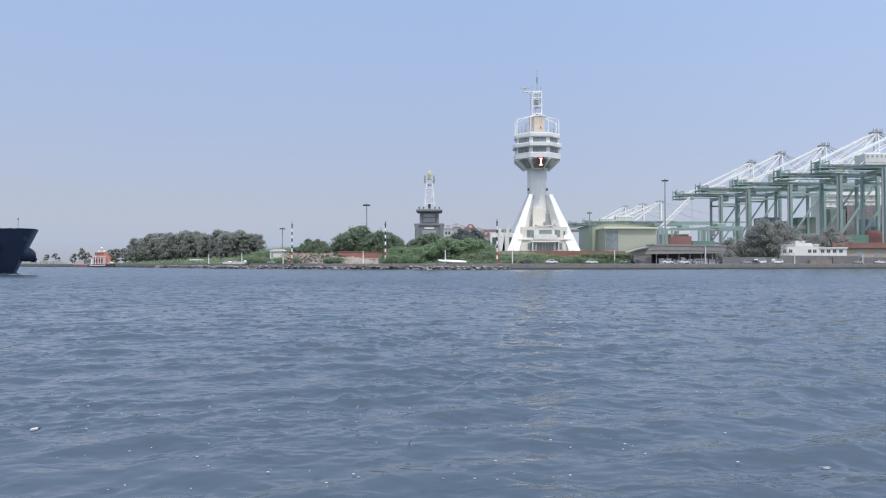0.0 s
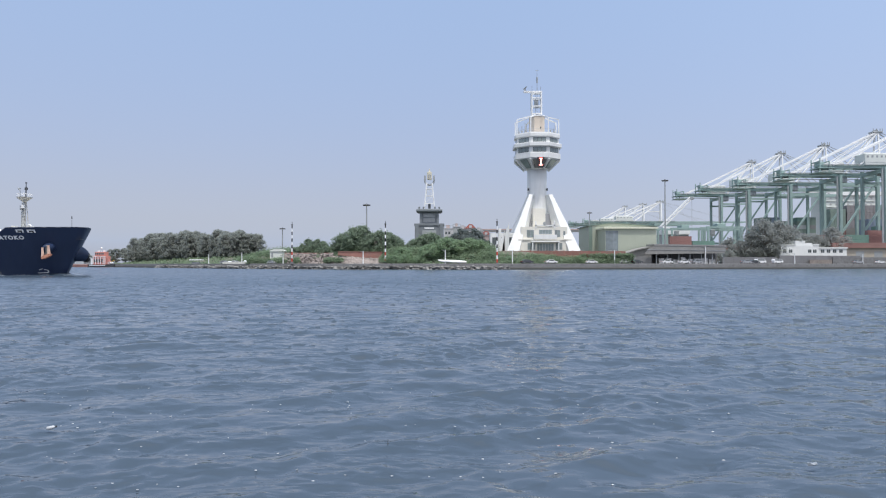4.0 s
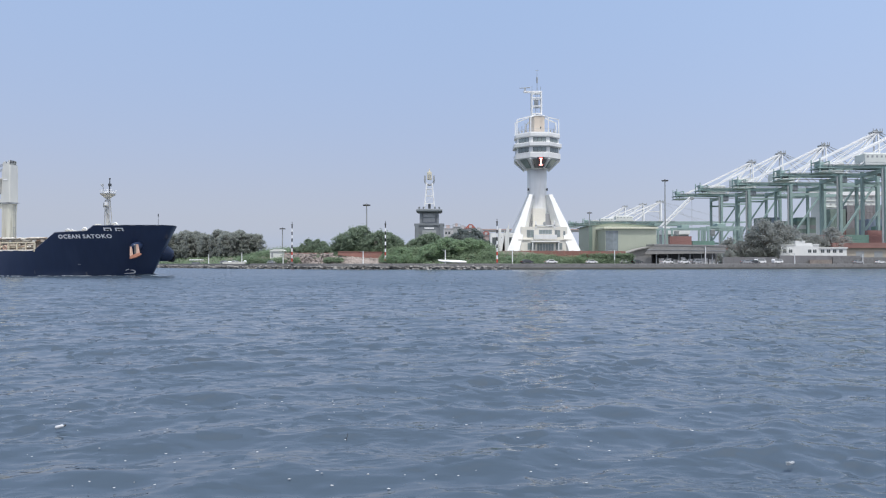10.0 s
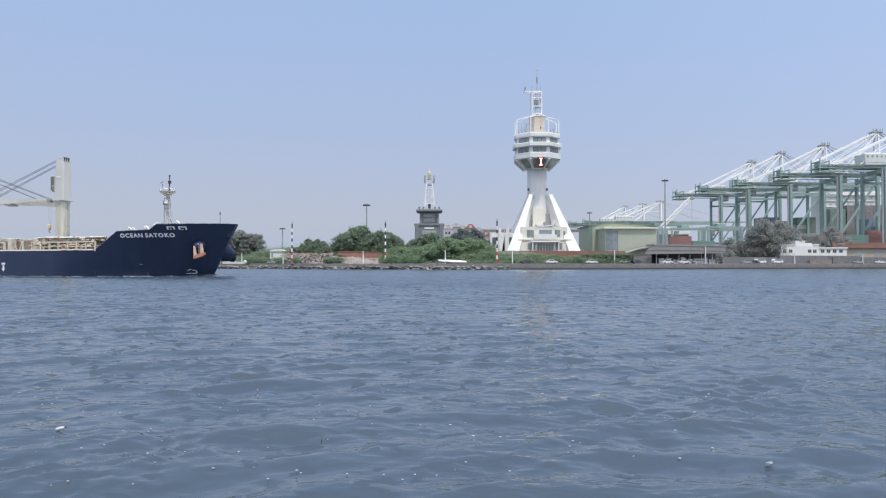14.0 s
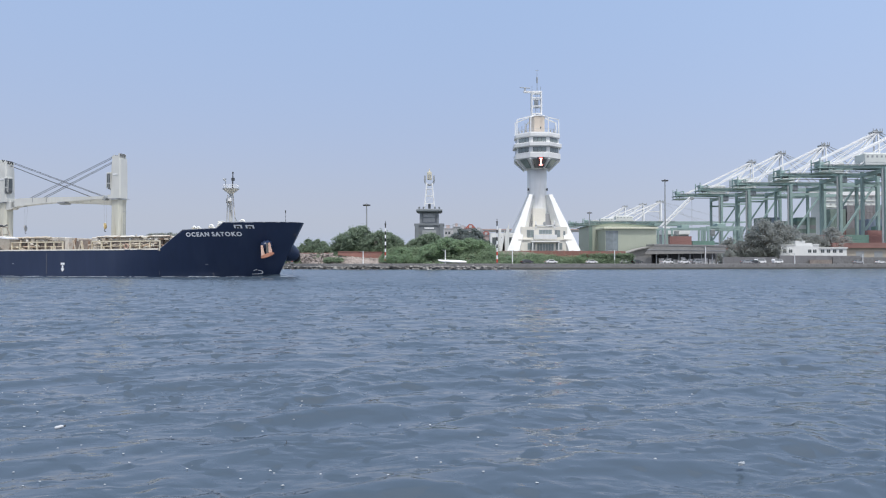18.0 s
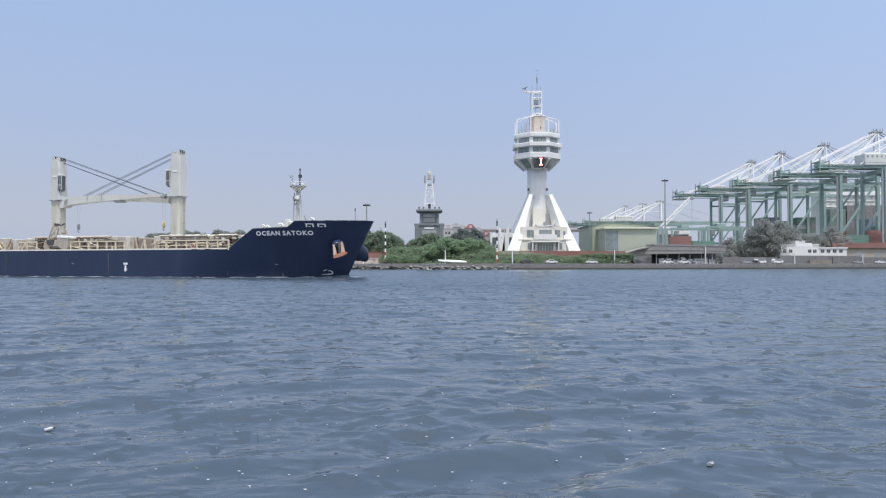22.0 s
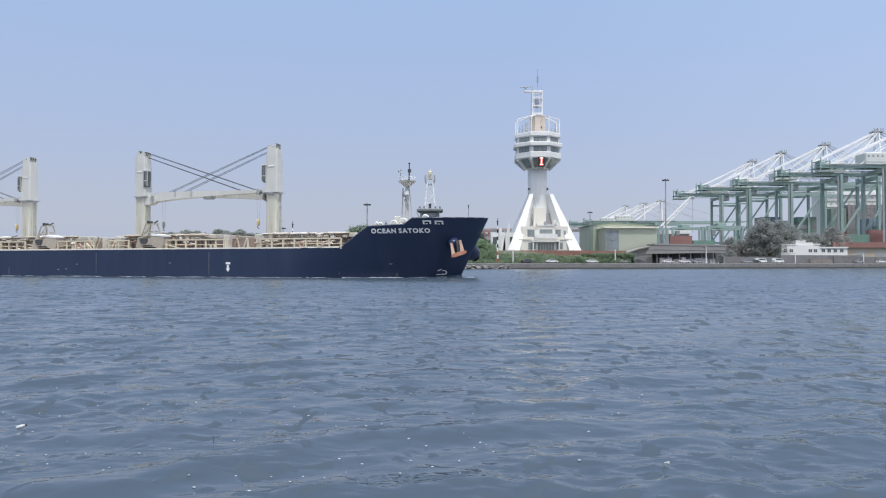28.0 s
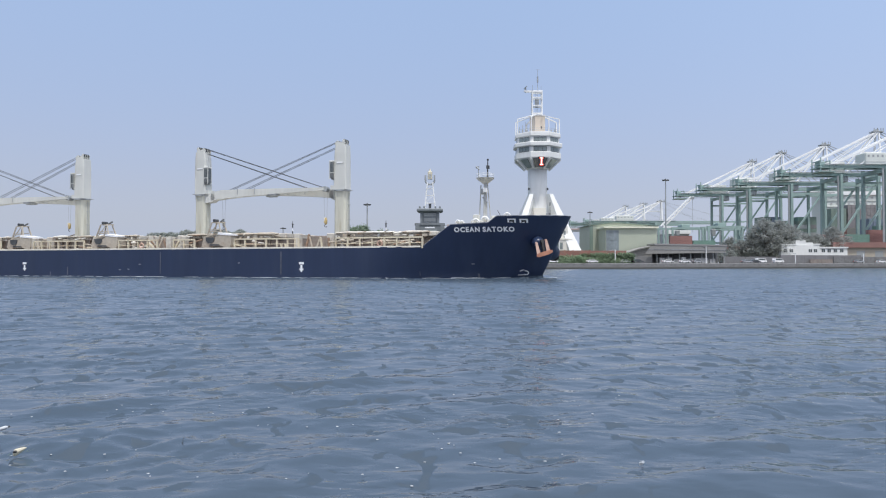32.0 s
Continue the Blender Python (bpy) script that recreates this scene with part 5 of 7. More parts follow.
# ---- stone monument with a lattice spire ----
def build_monument():
    m = thing("monument", "grey stone monument with a white lattice spire and pale lantern", "monument", (-6.3, 330.0, 0.0))
    base = part("base", Shape().box(-6.6, -5, 6.5, 6.6, 5, 19.8).box(-6.9, -5.3, 19.8, 6.9, 5.3, 20.7), STONE, m)
    part("relief_panel", Shape().box(-3.2, -5.15, 9.0, 3.2, -5.0, 17.6), mat_pick("pale_granite"), base)
    part("relief_line", Shape().box(-2.2, -5.12, 18.3, 2.2, -5.0, 18.9), MARK_WHITE, base, "row of pale characters, drawn as a bar")
    part("pavilion", Shape().box(-3.5, -3.2, 20.7, 3.5, 3.2, 25.8), STONE, m)
    part("pavilion_window", Shape().box(-2.7, -3.35, 21.5, 2.7, -3.18, 23.2), mat_pick("pale_granite"), m)
    part("pavilion_band", Shape().box(-2.8, -3.32, 23.9, 2.8, -3.18, 25.4), mat_pick("pale_granite"), m)
    for x in (-3.9, 3.9):
        part("pier", Shape().box(x - 0.5, -4.0, 20.7, x + 0.5, -3.2, 26), STONE, m)
    part("roof_slab", Shape().loft([[Vector((sx * a, sy * b, z)) for sx, sy in ((-1, -1), (1, -1), (1, 1), (-1, 1))] for a, b, z in ((5.2, 4.4, 25.9), (6.0, 5.2, 26.4), (6.0, 5.2, 27.1), (5.4, 4.6, 27.5))]), STONE, m)
    for x in (-4.6, -2.6, 2.6, 4.6):
        part("roof_ornament", Shape().box(x - 0.4, -4.2, 27.5, x + 0.4, -3.4, 28.5, 0.15), STONE, m)
    for x in (-5.6, 5.6):
        part("base_pilaster", Shape().box(x - 0.8, -5.5, 6.5, x + 0.8, -4.9, 19.8), STONE, m)
    for sx in (-1, 1):
        for sy in (-1, 1):
            part("spire_leg", Shape().bar((sx * 2.4, sy * 2.0, 27.6), (sx * 1.2, sy * 1.0, 39.8), 0.45), STEEL_WHITE, m)
    for z, r in ((30.2, 2.1), (33.8, 1.75), (37.0, 1.45)):
        part("spire_tie", Shape().bar((-r, -r * 0.83, z), (r, -r * 0.83, z), 0.25).bar((-r, r * 0.83, z), (r, r * 0.83, z), 0.25), STEEL_WHITE, m)
    part("spire_brace", Shape().bar((-2.1, -1.8, 30.2), (1.75, -1.5, 33.8), 0.16).bar((1.75, -1.5, 33.8), (-1.4, -1.2, 37.0), 0.16), STEEL_WHITE, m)
    part("spire_core", Shape().box(-0.6, -0.5, 27.6, 0.6, 0.5, 30.0, 0.05), DARK_STEEL, m)
    part("ring_arm", Shape().torus((0, 0, 41.0), 2.1, 0.42, (0, 1, 0), 14, 6, math.radians(190), math.radians(350)).box(-2.5, -0.4, 40.8, -1.7, 0.4, 43.2).box(1.7, -0.4, 40.8, 2.5, 0.4, 43.2), STEEL_GREY, m)
    part("lantern", Shape().box(-1.05, -0.9, 41.3, 1.05, 0.9, 44.9, 0.2), GOLD, m, "pale gilt lantern box")
    part("lantern_window", Shape().box(-0.6, -0.96, 41.9, -0.1, -0.88, 43.6).box(0.1, -0.96, 41.9, 0.6, -0.88, 43.6), STEEL_GREY, m)
    part("finial", Shape().rod((0, 0, 44.9), (0, 0, 46.4), 0.5, 0.1, 8), GOLD, m)


mat("pale_granite", (0.33, 0.345, 0.35), 0.75, vary=0.12)
build_monument()


# ---- poles and lamps ----
def build_leading_pole(x, y, z0, z1):
    p = thing("striped_pole", "tall navigation pole in black and white over red and white bands", "pole", (x, y, 0), group="striped poles on the shore")
    k = 11
    for i in range(k):
        a, b = z0 + (z1 - z0) * i / k, z0 + (z1 - z0) * (i + 1) / k
        m = MARK_WHITE if i % 2 else (RED if i < 4 else BLACK)
        part("band", Shape().rod((0, 0, a), (0, 0, b), 0.33 - 0.008 * i, 0.32 - 0.008 * i, 10), m, p)
    part("cap_lamp", Shape().rod((0, 0, z1), (0, 0, z1 + 0.5), 0.5, 0.3, 8).rod((0, 0, z1 + 0.5), (0, 0, z1 + 1.4), 0.12, n=6), DARK_STEEL, p)
    part("plinth", Shape().box(-0.7, -0.7, 2.1, 0.7, 0.7, z0 + 0.05), CONCRETE, p)


for x, y, z0, z1 in ((-59.4, 309.0, 3.2, 17.6), (-22.5, 294.0, 2.9, 17.8), (21.2, 285.0, 2.7, 18.6)):
    build_leading_pole(x * y / {309.0: 280, 294.0: 278, 285.0: 279}[y], y, z0, z0 + (z1 - z0) * y / 280)


def build_high_mast(x, y, z0, z1):
    p = thing("high_mast_lamp", "tall grey high-mast floodlight pole", "lamp post", (x, y, 0), group="high-mast lamps")
    part("pole", Shape().rod((0, 0, z0), (0, 0, z1), 0.6, 0.3, 8), STEEL_GREY, p)
    part("ring", Shape().torus((0, 0, z1 - 0.3), 1.5, 0.14, n=12, k=5), STEEL_GREY, p)
    for i in range(6):
        a = math.pi * i / 3
        part("floodlight", Shape().box(1.5 * math.cos(a) - 0.5, 1.5 * math.sin(a) - 0.4, z1 - 0.9, 1.5 * math.cos(a) + 0.5, 1.5 * math.sin(a) + 0.4, z1 - 0.2, 0.08), DARK_STEEL, p)
    part("head", Shape().rod((0, 0, z1 - 0.4), (0, 0, z1 + 0.3), 0.5, 0.3, 8), DARK_STEEL, p)


for x, y, z1 in ((-40.8, 380, 34.2), (131.2, 420, 52.0), (-112.8, 500, 27.5), (115.3, 560, 43.0)):
    build_high_mast(x, y, 2.0, z1)


def build_post(x, y, z1):
    z0 = ground_z(x, y)
    p = thing("lamp_post", "short white shore lamp post", "lamp post", (x, y, 0), group="white lamp posts along the sea wall")
    part("post", Shape().rod((0, 0, z0 - 0.1), (0, 0, z1), 0.24, 0.18, 8), STEEL_WHITE, p)
    part("lamp_head", Shape().rod((0, 0, z1), (0, 0, z1 + 0.3), 0.3, 0.12, 8), STEEL_GREY, p)
    part("lamp_arm", Shape().bar((0, 0, z1 - 0.15), (-1.2, 0, z1 + 0.15), 0.14), STEEL_GREY, p)


for x, y, z1 in ((-119.1, 362, 7.0), (-95.5, 338, 7.3), (-71.4, 318, 6.0), (-33.2, 296, 7.4), (0.9, 285.5, 7.6), (28.0, 287, 7.5), (72.3, 300, 8.0), (116.5, 316, 9.7), (163.5, 331, 6.8), (204, 346, 7.0)):
    build_post(x, y, z1)


# ---- buildings and yards along the shore ----
def build_shed():
    b = thing("green_shed", "large pale green clad warehouse with a pitched roof", "warehouse", (0, 0, 0))
    part("wall", Shape().slab_y([(71.0, 2.0), (103.8, 2.0), (103.8, 20.4), (82.6, 22.0), (71.0, 20.6)], 346, 372), SHED_GREEN, b)
    part("roof", Shape().slab_y([(70.3, 20.6), (82.6, 22.05), (104.6, 20.4), (104.6, 20.8), (82.6, 22.5), (70.3, 21.0)], 345.6, 373), mat_pick("dark_and_shade_green"), b)
    # darker strip on the front wall stands for the shaded left edge
    part("side_hood", Shape().slab_y([(71.0, 3.0), (72.6, 3.0), (72.6, 20.6), (71.0, 20.3)], 345.8, 346.1), mat_pick("dark_and_shade_green"), b)
    fb = part("front_block", Shape().box(75.2, 330, 2.0, 98.8, 346, 18.6), SHED_GREEN, b)
    part("front_roof", Shape().box(74.4, 329.0, 18.6, 99.6, 346, 19.3), SHED_ROOF, b)
    part("portal", Shape().box(75.4, 329.9, 2.0, 81.2, 330.1, 17.6), mat_pick("pale_portal_glass"), fb)
    for i in range(2):
        for j in range(3):
            part("portal_panel", Shape().box(76.5 + i * 2.2, 329.8, 5.0 + j * 4.0, 78.3 + i * 2.2, 329.95, 8.6 + j * 4.0), mat_pick("pale_portal_glass") if j else STEEL_GREY, fb)
    for i in range(6):
        x = 82.6 + i * 2.9
        part("seam", Shape().box(x - 0.03, 329.96, 2.0, x + 0.03, 330.02, 18.5), SHED_GREEN, fb)


def build_carport():
    b = thing("carport", "long open parking shelter with a thin grey roof", "carport", (0, 0, 0))
    part("roof", Shape().slab_y([(93.6, 10.4), (126.0, 9.9), (126.0, 10.5), (93.6, 11.1)], 316, 328), mat_pick("pale_roof"), b)
    for i in range(7):
        x = 95 + i * 5.0
        part("column", Shape().bar((x, 317, 2.1), (x, 317, 10.2), 0.25), STEEL_GREY, b)
        part("column", Shape().bar((x, 327, 2.1), (x, 327, 10.2), 0.25), STEEL_GREY, b)
    part("back_wall", Shape().box(94, 327.4, 2.0, 126, 328, 9.4), mat_pick("dark_cladding"), b)
    part("fascia", Shape().slab_y([(89.5, 6.5), (125.2, 7.0), (125.8, 9.9), (94.0, 10.35), (91.5, 9.2)], 316.15, 316.45), mat_pick("arched_roof"), b, "grey sheet-metal fascia under the roof")
    part("fascia_rail", Shape().bar((90.5, 316.1, 8.6), (125.5, 316.1, 8.2), 0.2, 0.2), STEEL_GREY, b)
    part("inner_beam", Shape().box(94, 320, 9.0, 126, 320.3, 9.5), DARK_STEEL, b)
    k = thing("low_shed", "low dark grey shed with a sloping roof", "shed", (0, 0, 0))
    part("wall", Shape().box(80.5, 318, 2.0, 93.2, 328, 5.2), mat_pick("dark_cladding"), k)
    arch = [(75.0, 3.6), (78.5, 5.6), (82.5, 7.4), (87, 8.9), (92, 10.0), (97, 10.5)]
    part("roof", Shape().slab_y([(x, z - 0.4) for x, z in arch] + arch[::-1], 317, 329), mat_pick("arched_roof"), k)
    part("gable", Shape().slab_y([(77.5, 2.0), (93.2, 2.0), (93.2, 9.6), (87, 8.4), (82.5, 6.9), (78.5, 5.1)], 318.2, 318.6), mat_pick("arched_roof"), k)
    # stacked panels and crates under the shelter
    rng = random.Random(3)
    for i in range(8):
        x = 97.5 + i * 3.2
        w, h = rng.uniform(2.0, 3.0), rng.uniform(2.0, 3.2)
        c = thing("crate", "pale grey wrapped crate under the shelter", "crate", (x, 318.5, 2.1), group="crates under the shelter")
        part("body", Shape().box(-w / 2, -1, 0, w / 2, 1, h, 0.08), mat_pick("pale_crate"), c)
        part("strap", Shape().box(-0.05, -1.03, 0, 0.05, 1.03, h + 0.03), STEEL_GREY, c)


mat("pink_earth", (0.25, 0.215, 0.195), 0.9, vary=0.3, grain=1.1, blotch=0.35, bump=0.05, stain=(0.24, 0.235, 0.20), amount=0.8)


def build_white_house():
    b = thing("white_house", "low white flat-roofed harbour office", "house", (0, 0, 0))
    part("wall", Shape().box(159.4, 336, 2.0, 177.4, 341, 11.0).box(166.6, 336.5, 11.0, 171.2, 341, 13.2).box(171.2, 336.5, 11.0, 174.6, 341, 12.2), WHITE, b)
    part("wing", Shape().box(177.4, 336.6, 2.0, 190.9, 341, 9.9), WHITE, b)
    part("parapet", Shape().box(159.2, 335.8, 11.0, 166.6, 341.2, 11.4), WHITE, b)
    part("parapet", Shape().box(174.6, 335.8, 11.0, 177.6, 341.2, 11.6), WHITE, b)
    part("wing_cornice", Shape().box(177.6, 336.2, 9.5, 191.2, 337, 10.1), WHITE, b)
    for x, y in ((160.4, 336), (163.2, 336), (172.2, 336), (174.6, 336), (178.6, 336.6), (181.4, 336.6), (184.3, 336.6), (187.3, 336.6)):
        w = part("window", Shape().box(x - 0.1, y - 0.06, 7.4, x + 1.8, y + 0.1, 9.2), STEEL_WHITE, b)
        part("pane", Shape().box(x + 0.02, y - 0.1, 7.55, x + 0.8, y - 0.03, 9.05), GLASS_DARK, w)
        part("pane", Shape().box(x + 0.9, y - 0.1, 7.55, x + 1.66, y - 0.03, 9.05), GLASS_DARK, w)
    y = thing("yard_wall", "dark grey concrete yard wall beside the quay road", "wall", (0, 0, 0))
    for x0, x1, back, top, m in ((127, 157, 9.0, 5.4, "dark_cladding"), (157.2, 204, 7.0, 6.2, "dark_cladding"), (173, 186, 5.6, 4.2, "pink_earth"), (186.5, 238, 5.6, 5.5, "weathered_concrete")):
        k = max(2, int((x1 - x0) / 6))
        for i in range(k):
            a, c = x0 + (x1 - x0) * i / k, x0 + (x1 - x0) * (i + 1) / k - 0.05
            part("panel", Shape().bar((a, shore(a) + back, 1 + top / 2), (c, shore(c) + back, 1 + top / 2), 0.5, top - 2), mat_pick(m), y)
    k = 1.06
    b.matrix_world = pose(0, 0, 2.153 * (1 - k)) @ Matrix.Diagonal((k, k, k, 1))


mat("pale_portal_glass", (0.22, 0.26, 0.28), 0.12, vary=0.25, grain=0.6)
# dark green of roof and containers, also the shed's painted shade strip
mat("dark_and_shade_green", (0.16, 0.22, 0.19), 0.6, vary=0.1)
mat("pale_roof", (0.27, 0.265, 0.26), 0.5, vary=0.08)
# lightened from near black, as haze would lighten it
mat("dark_cladding", (0.19, 0.19, 0.195), 0.7, vary=0.15)
mat("arched_roof", (0.25, 0.245, 0.235), 0.8, vary=0.15)
mat("pale_crate", (0.42, 0.42, 0.42), 0.7, vary=0.2)
mat("dull_tan_cladding", (0.40, 0.36, 0.30), 0.7, vary=0.12)
build_shed()
build_carport()
build_white_house()


def build_hut():
    h = thing("site_hut", "small pale green site hut with a shallow roof", "hut", (-76.6, 332, 0))
    part("wall", Shape().box(-3.5, -2.5, 2.0, 3.5, 2.5, 8.2), mat_pick("pale_hut"), h)
    part("roof", Shape().slab_y([(-3.8, 8.1), (3.8, 8.1), (2.9, 8.75), (1.2, 9.05), (-1.2, 9.05), (-2.9, 8.75)], -2.9, 2.9), mat_pick("pale_hut"), h)
    part("door", Shape().box(-2.9, -2.56, 5.2, -2.0, -2.46, 7.4), STEEL_GREY, h)
    w = thing("brick_terrace", "red brick retaining wall below the tower terrace", "wall", (0, 0, 0))
    part("panel", Shape().box(18.5, 302, 5.0, 62, 302.6, 7.75), BRICK_RED, w)
    for i in range(13):
        x = 19 + i * 3.6
        part("pier", Shape().box(x - 0.25, 301.8, 5.0, x + 0.25, 302.7, 7.95), BRICK_RED, w)
    part("panel", Shape().box(62, 304, 4.6, 78, 304.6, 7.7), BRICK_RED, w)
    e = thing("brick_bank", "faded red brick wall on the shore bank", "wall", (0, 0, 0))
    part("panel", Shape().loft([[Vector((-45, 305.0, 5.9)), Vector((-45, 305.6, 5.9)), Vector((-45, 305.6, 7.4)), Vector((-45, 305.0, 7.4))], [Vector((-26, 303.0, 4.3)), Vector((-26, 303.6, 4.3)), Vector((-26, 303.6, 7.2)), Vector((-26, 303.0, 7.2))]]), BRICK_RED, e)
    def slope(name, xa, xb, za, zb, back, material):
        rings = []
        for x, z in ((xa, za), (xb, zb)):
            y = shore(x)
            rings.append([Vector((x, y + 5.0, 2.2)), Vector((x, y + back + 0.8, 2.2)), Vector((x, y + back + 0.8, z)), Vector((x, y + back, z))])
        part(name, Shape().loft(rings), material, e)
    slope("stone_bank", -47.5, -25, 5.7, 4.3, 9.0, mat_pick("pink_earth"))
    slope("stone_bank", -72, -47.5, 7.0, 6.7, 9.0, mat_pick("pink_earth"))
    part("coping", Shape().bar((-45, 305.3, 7.5), (-26, 303.3, 7.3), 0.9, 0.25), BRICK_RED, e)
    part("coping", Shape().bar((-72, shore(-72) + 9.4, 7.15), (-47.5, shore(-47.5) + 9.4, 6.85), 0.7, 0.35), BRICK_RED, e)
    s = thing("flat_shelter", "small white flat-roofed shelter on the shore lawn", "shelter", (-130.5, 377, ground_z(-130.5, 377)))
    part("roof", Shape().box(-3.2, -1.8, 1.9, 3.2, 1.8, 2.35, 0.05), MARK_WHITE, s)
    part("counter", Shape().box(-2.2, -0.8, -0.1, 1.6, 0.8, 1.0, 0.05), STEEL_GREY, s)
    for x in (-2.5, 2.5):
        for y in (-1.5, 1.5):
            part("post", Shape().bar((x, y, -0.1), (x, y, 1.9), 0.14), STEEL_GREY, s)
    for x, y, w, h, word in ((-133, 371.5, 3.4, 1.0, "white"), (-127.5, 369, 4.6, 1.3, "white"), (-121.5, 362, 2.0, 1.6, "white"), (-103.7, 347, 3.2, 1.0, "pale"), (-94.2, 341, 4.2, 1.1, "white")):
        k = thing("covered_dinghy", word + " covered dinghy on chocks beside the sea wall", "boat", (x, y, ground_z(x, y)), -48, "covered dinghies on the shore")
        part("hull", Shape().loft([[Vector((u, a * q, 0.3 + b * h)) for a, b in ((-0.8, 0.5), (-0.5, 0.0), (0.5, 0.0), (0.8, 0.5), (0.0, 1.0))] for u, q in ((-w / 2, 0.8), (0, 1.0), (w * 0.35, 0.7), (w / 2, 0.15))]), MARK_WHITE, k)
        for u in (-0.26, 0.22):
            part("chock", Shape().box(w * u - 0.1, -0.5, -0.1, w * u + 0.1, 0.5, 0.4), STEEL_GREY, k)
    k = thing("low_wall", "low cream wall along the shore path", "wall", (0, 0, 0))
    part("panel", Shape().bar((-108.5, 351, 2.7), (-92.0, 331, 2.7), 0.4, 1.1), mat_pick("pale_gunwale"), k)
    k = thing("upturned_boat", "long white boat lying on the shore", "boat", (3.8, 286.0, 2.5))
    part("hull", Shape().loft([[Vector((x, y * w, z * h + o)) for y, z in ((-1, 0), (-0.9, 0.7), (0, 1), (0.9, 0.7), (1, 0))] for x, w, h, o in ((-5.8, 0.15, 0.5, 1.0), (-4, 1.0, 0.9, 0.5), (0, 1.2, 1.0, 0.3), (4, 1.0, 0.9, 0.2), (5.6, 0.5, 0.6, 0.2))]), MARK_WHITE, k, "", True)
    for x in (-3, 3):
        part("trestle", Shape().box(x - 0.2, -0.6, -0.3, x + 0.2, 0.6, 0.6), STEEL_GREY, k)


mat("pale_hut", (0.72, 0.73, 0.68), 0.6, vary=0.08)
build_hut()


# ---- container quay: ship-to-shore cranes, boxes, moored ship ----
def build_quay_crane(x, y, stay=0.95, wire=0.3, foot=-52):
    c = thing("quay_crane", "sea-green ship-to-shore container crane with white stays", "crane", (x, y, 2.2), group="row of quay cranes")
    front, back, half = -27.5, -6.0, 10.4
    for lx in (front, back):
        for ly in (-half, half):
            part("leg", Shape().bar((lx, ly, 1.5), (lx, ly, 51.5), 1.5, 2.0 if ly < 0 else 1.6), PORT_GREEN, c)
            part("bogie", Shape().box(lx - 1.2, ly - 4, 0, lx + 1.2, ly + 4, 1.6, 0.2), DARK_STEEL, c)
        part("sill_beam", Shape().bar((lx, -half, 5), (lx, half, 5), 1.4, 1.8), PORT_GREEN, c)
        part("portal_tie", Shape().bar((lx, -half, 49.5), (lx, half, 49.5), 1.6, 2.0), PORT_GREEN, c)
    for ly in (-half, half):
        part("portal_beam", Shape().bar((front, ly, 16), (back, ly, 16), 1.3, 1.6), PORT_GREEN, c)
        part("brace", Shape().bar((front, ly, 17), (back, ly, 48), 1.0, 1.0), PORT_GREEN, c)
        part("upper_tie", Shape().bar((front, ly, 45), (back, ly, 45), 1.0, 1.2), PORT_GREEN, c)
    for ly in (-3.5, 3.5):
        part("girder", Shape().bar((-57.5, ly, 52.3), (64, ly, 52.3), 1.2, 1.7), PORT_GREEN, c)
    part("walkway", Shape().box(-57.5, -5.2, 53.2, 10, -4.4, 53.5).box(-57.5, -5.2, 54.6, 10, -5.1, 54.7), STEEL_GREY, c)
    for ex in (-59.0, -54.0):
        for ey in (-4.5, 4.5):
            part("end_post", Shape().bar((ex, ey, 49.0), (ex, ey, 57.0 if ex < -57 else 55.5), 0.5), PORT_GREEN, c)
        part("end_tie", Shape().bar((ex, -4.5, 55.2), (ex, 4.5, 55.2), 0.5), PORT_GREEN, c)
    for ez in (49.2, 51.5):
        part("end_platform", Shape().box(-60.0, -5, ez, -51.0, 5, ez + 0.35), PORT_GREEN, c)
    part("end_winch", Shape().box(-58.5, -2.5, 53.2, -55.5, 2.5, 55.2, 0.2), PORT_GREEN, c)
    for k in range(9):
        u = -53 + k * 5.5
        part("girder_tie", Shape().bar((u, -3.5, 52.3), (u, 3.5, 52.3), 0.7, 1.0), PORT_GREEN, c)
    part("festoon_rail", Shape().box(-57, 4.6, 50.6, 40, 4.9, 50.9), STEEL_GREY, c)
    part("machinery_house", Shape().box(-35, -5, 53.1, -22, 5, 59.6, 0.3), mat_pick("pale_machine_house"), c)
    for k in range(5):
        part("house_vent", Shape().box(-34 + 2.5 * k, -5.1, 57.2, -33 + 2.5 * k, -4.98, 58.4), STEEL_GREY, c)
    for ly in (-4, 4):
        part("mast_leg", Shape().bar((0, ly, 53), (0, ly * 0.4, 77.6), 0.85, 0.85), STEEL_WHITE, c)
        part("mast_rake", Shape().bar((-21, ly, 53), (-0.5, ly * 0.4, 77.6), 0.85, 0.85), STEEL_WHITE, c)
        part("back_stay", Shape().bar((foot, ly, 53), (-0.5, ly * 0.4, 78.0), stay, stay), STEEL_WHITE, c)
        part("fore_stay", Shape().bar((58, ly, 53), (0.5, ly * 0.4, 78.0), wire, wire), STEEL_GREY, c)
        part("inner_stay", Shape().bar((28, ly, 53), (0.5, ly * 0.4, 77.6), wire, wire), STEEL_GREY, c)
        part("middle_stay", Shape().bar((0.73 * foot, ly, 53), (-0.5, ly * 0.4, 77.8), 0.5, 0.5), STEEL_WHITE, c)
        part("mast_strut", Shape().bar((-10.5, ly * 0.7, 65.5), (0, ly * 0.7, 65.5), 0.6, 0.6), STEEL_WHITE, c)
    part("apex", Shape().box(-3.4, -2.4, 77.6, 2.6, 2.4, 78.4, 0.1), STEEL_GREY, c)
    for ax in (-3.0, -1.0, 1.0, 2.3):
        part("apex_post", Shape().bar((ax, -2.2, 78.4), (ax, -2.2, 80.0), 0.3), STEEL_GREY, c)
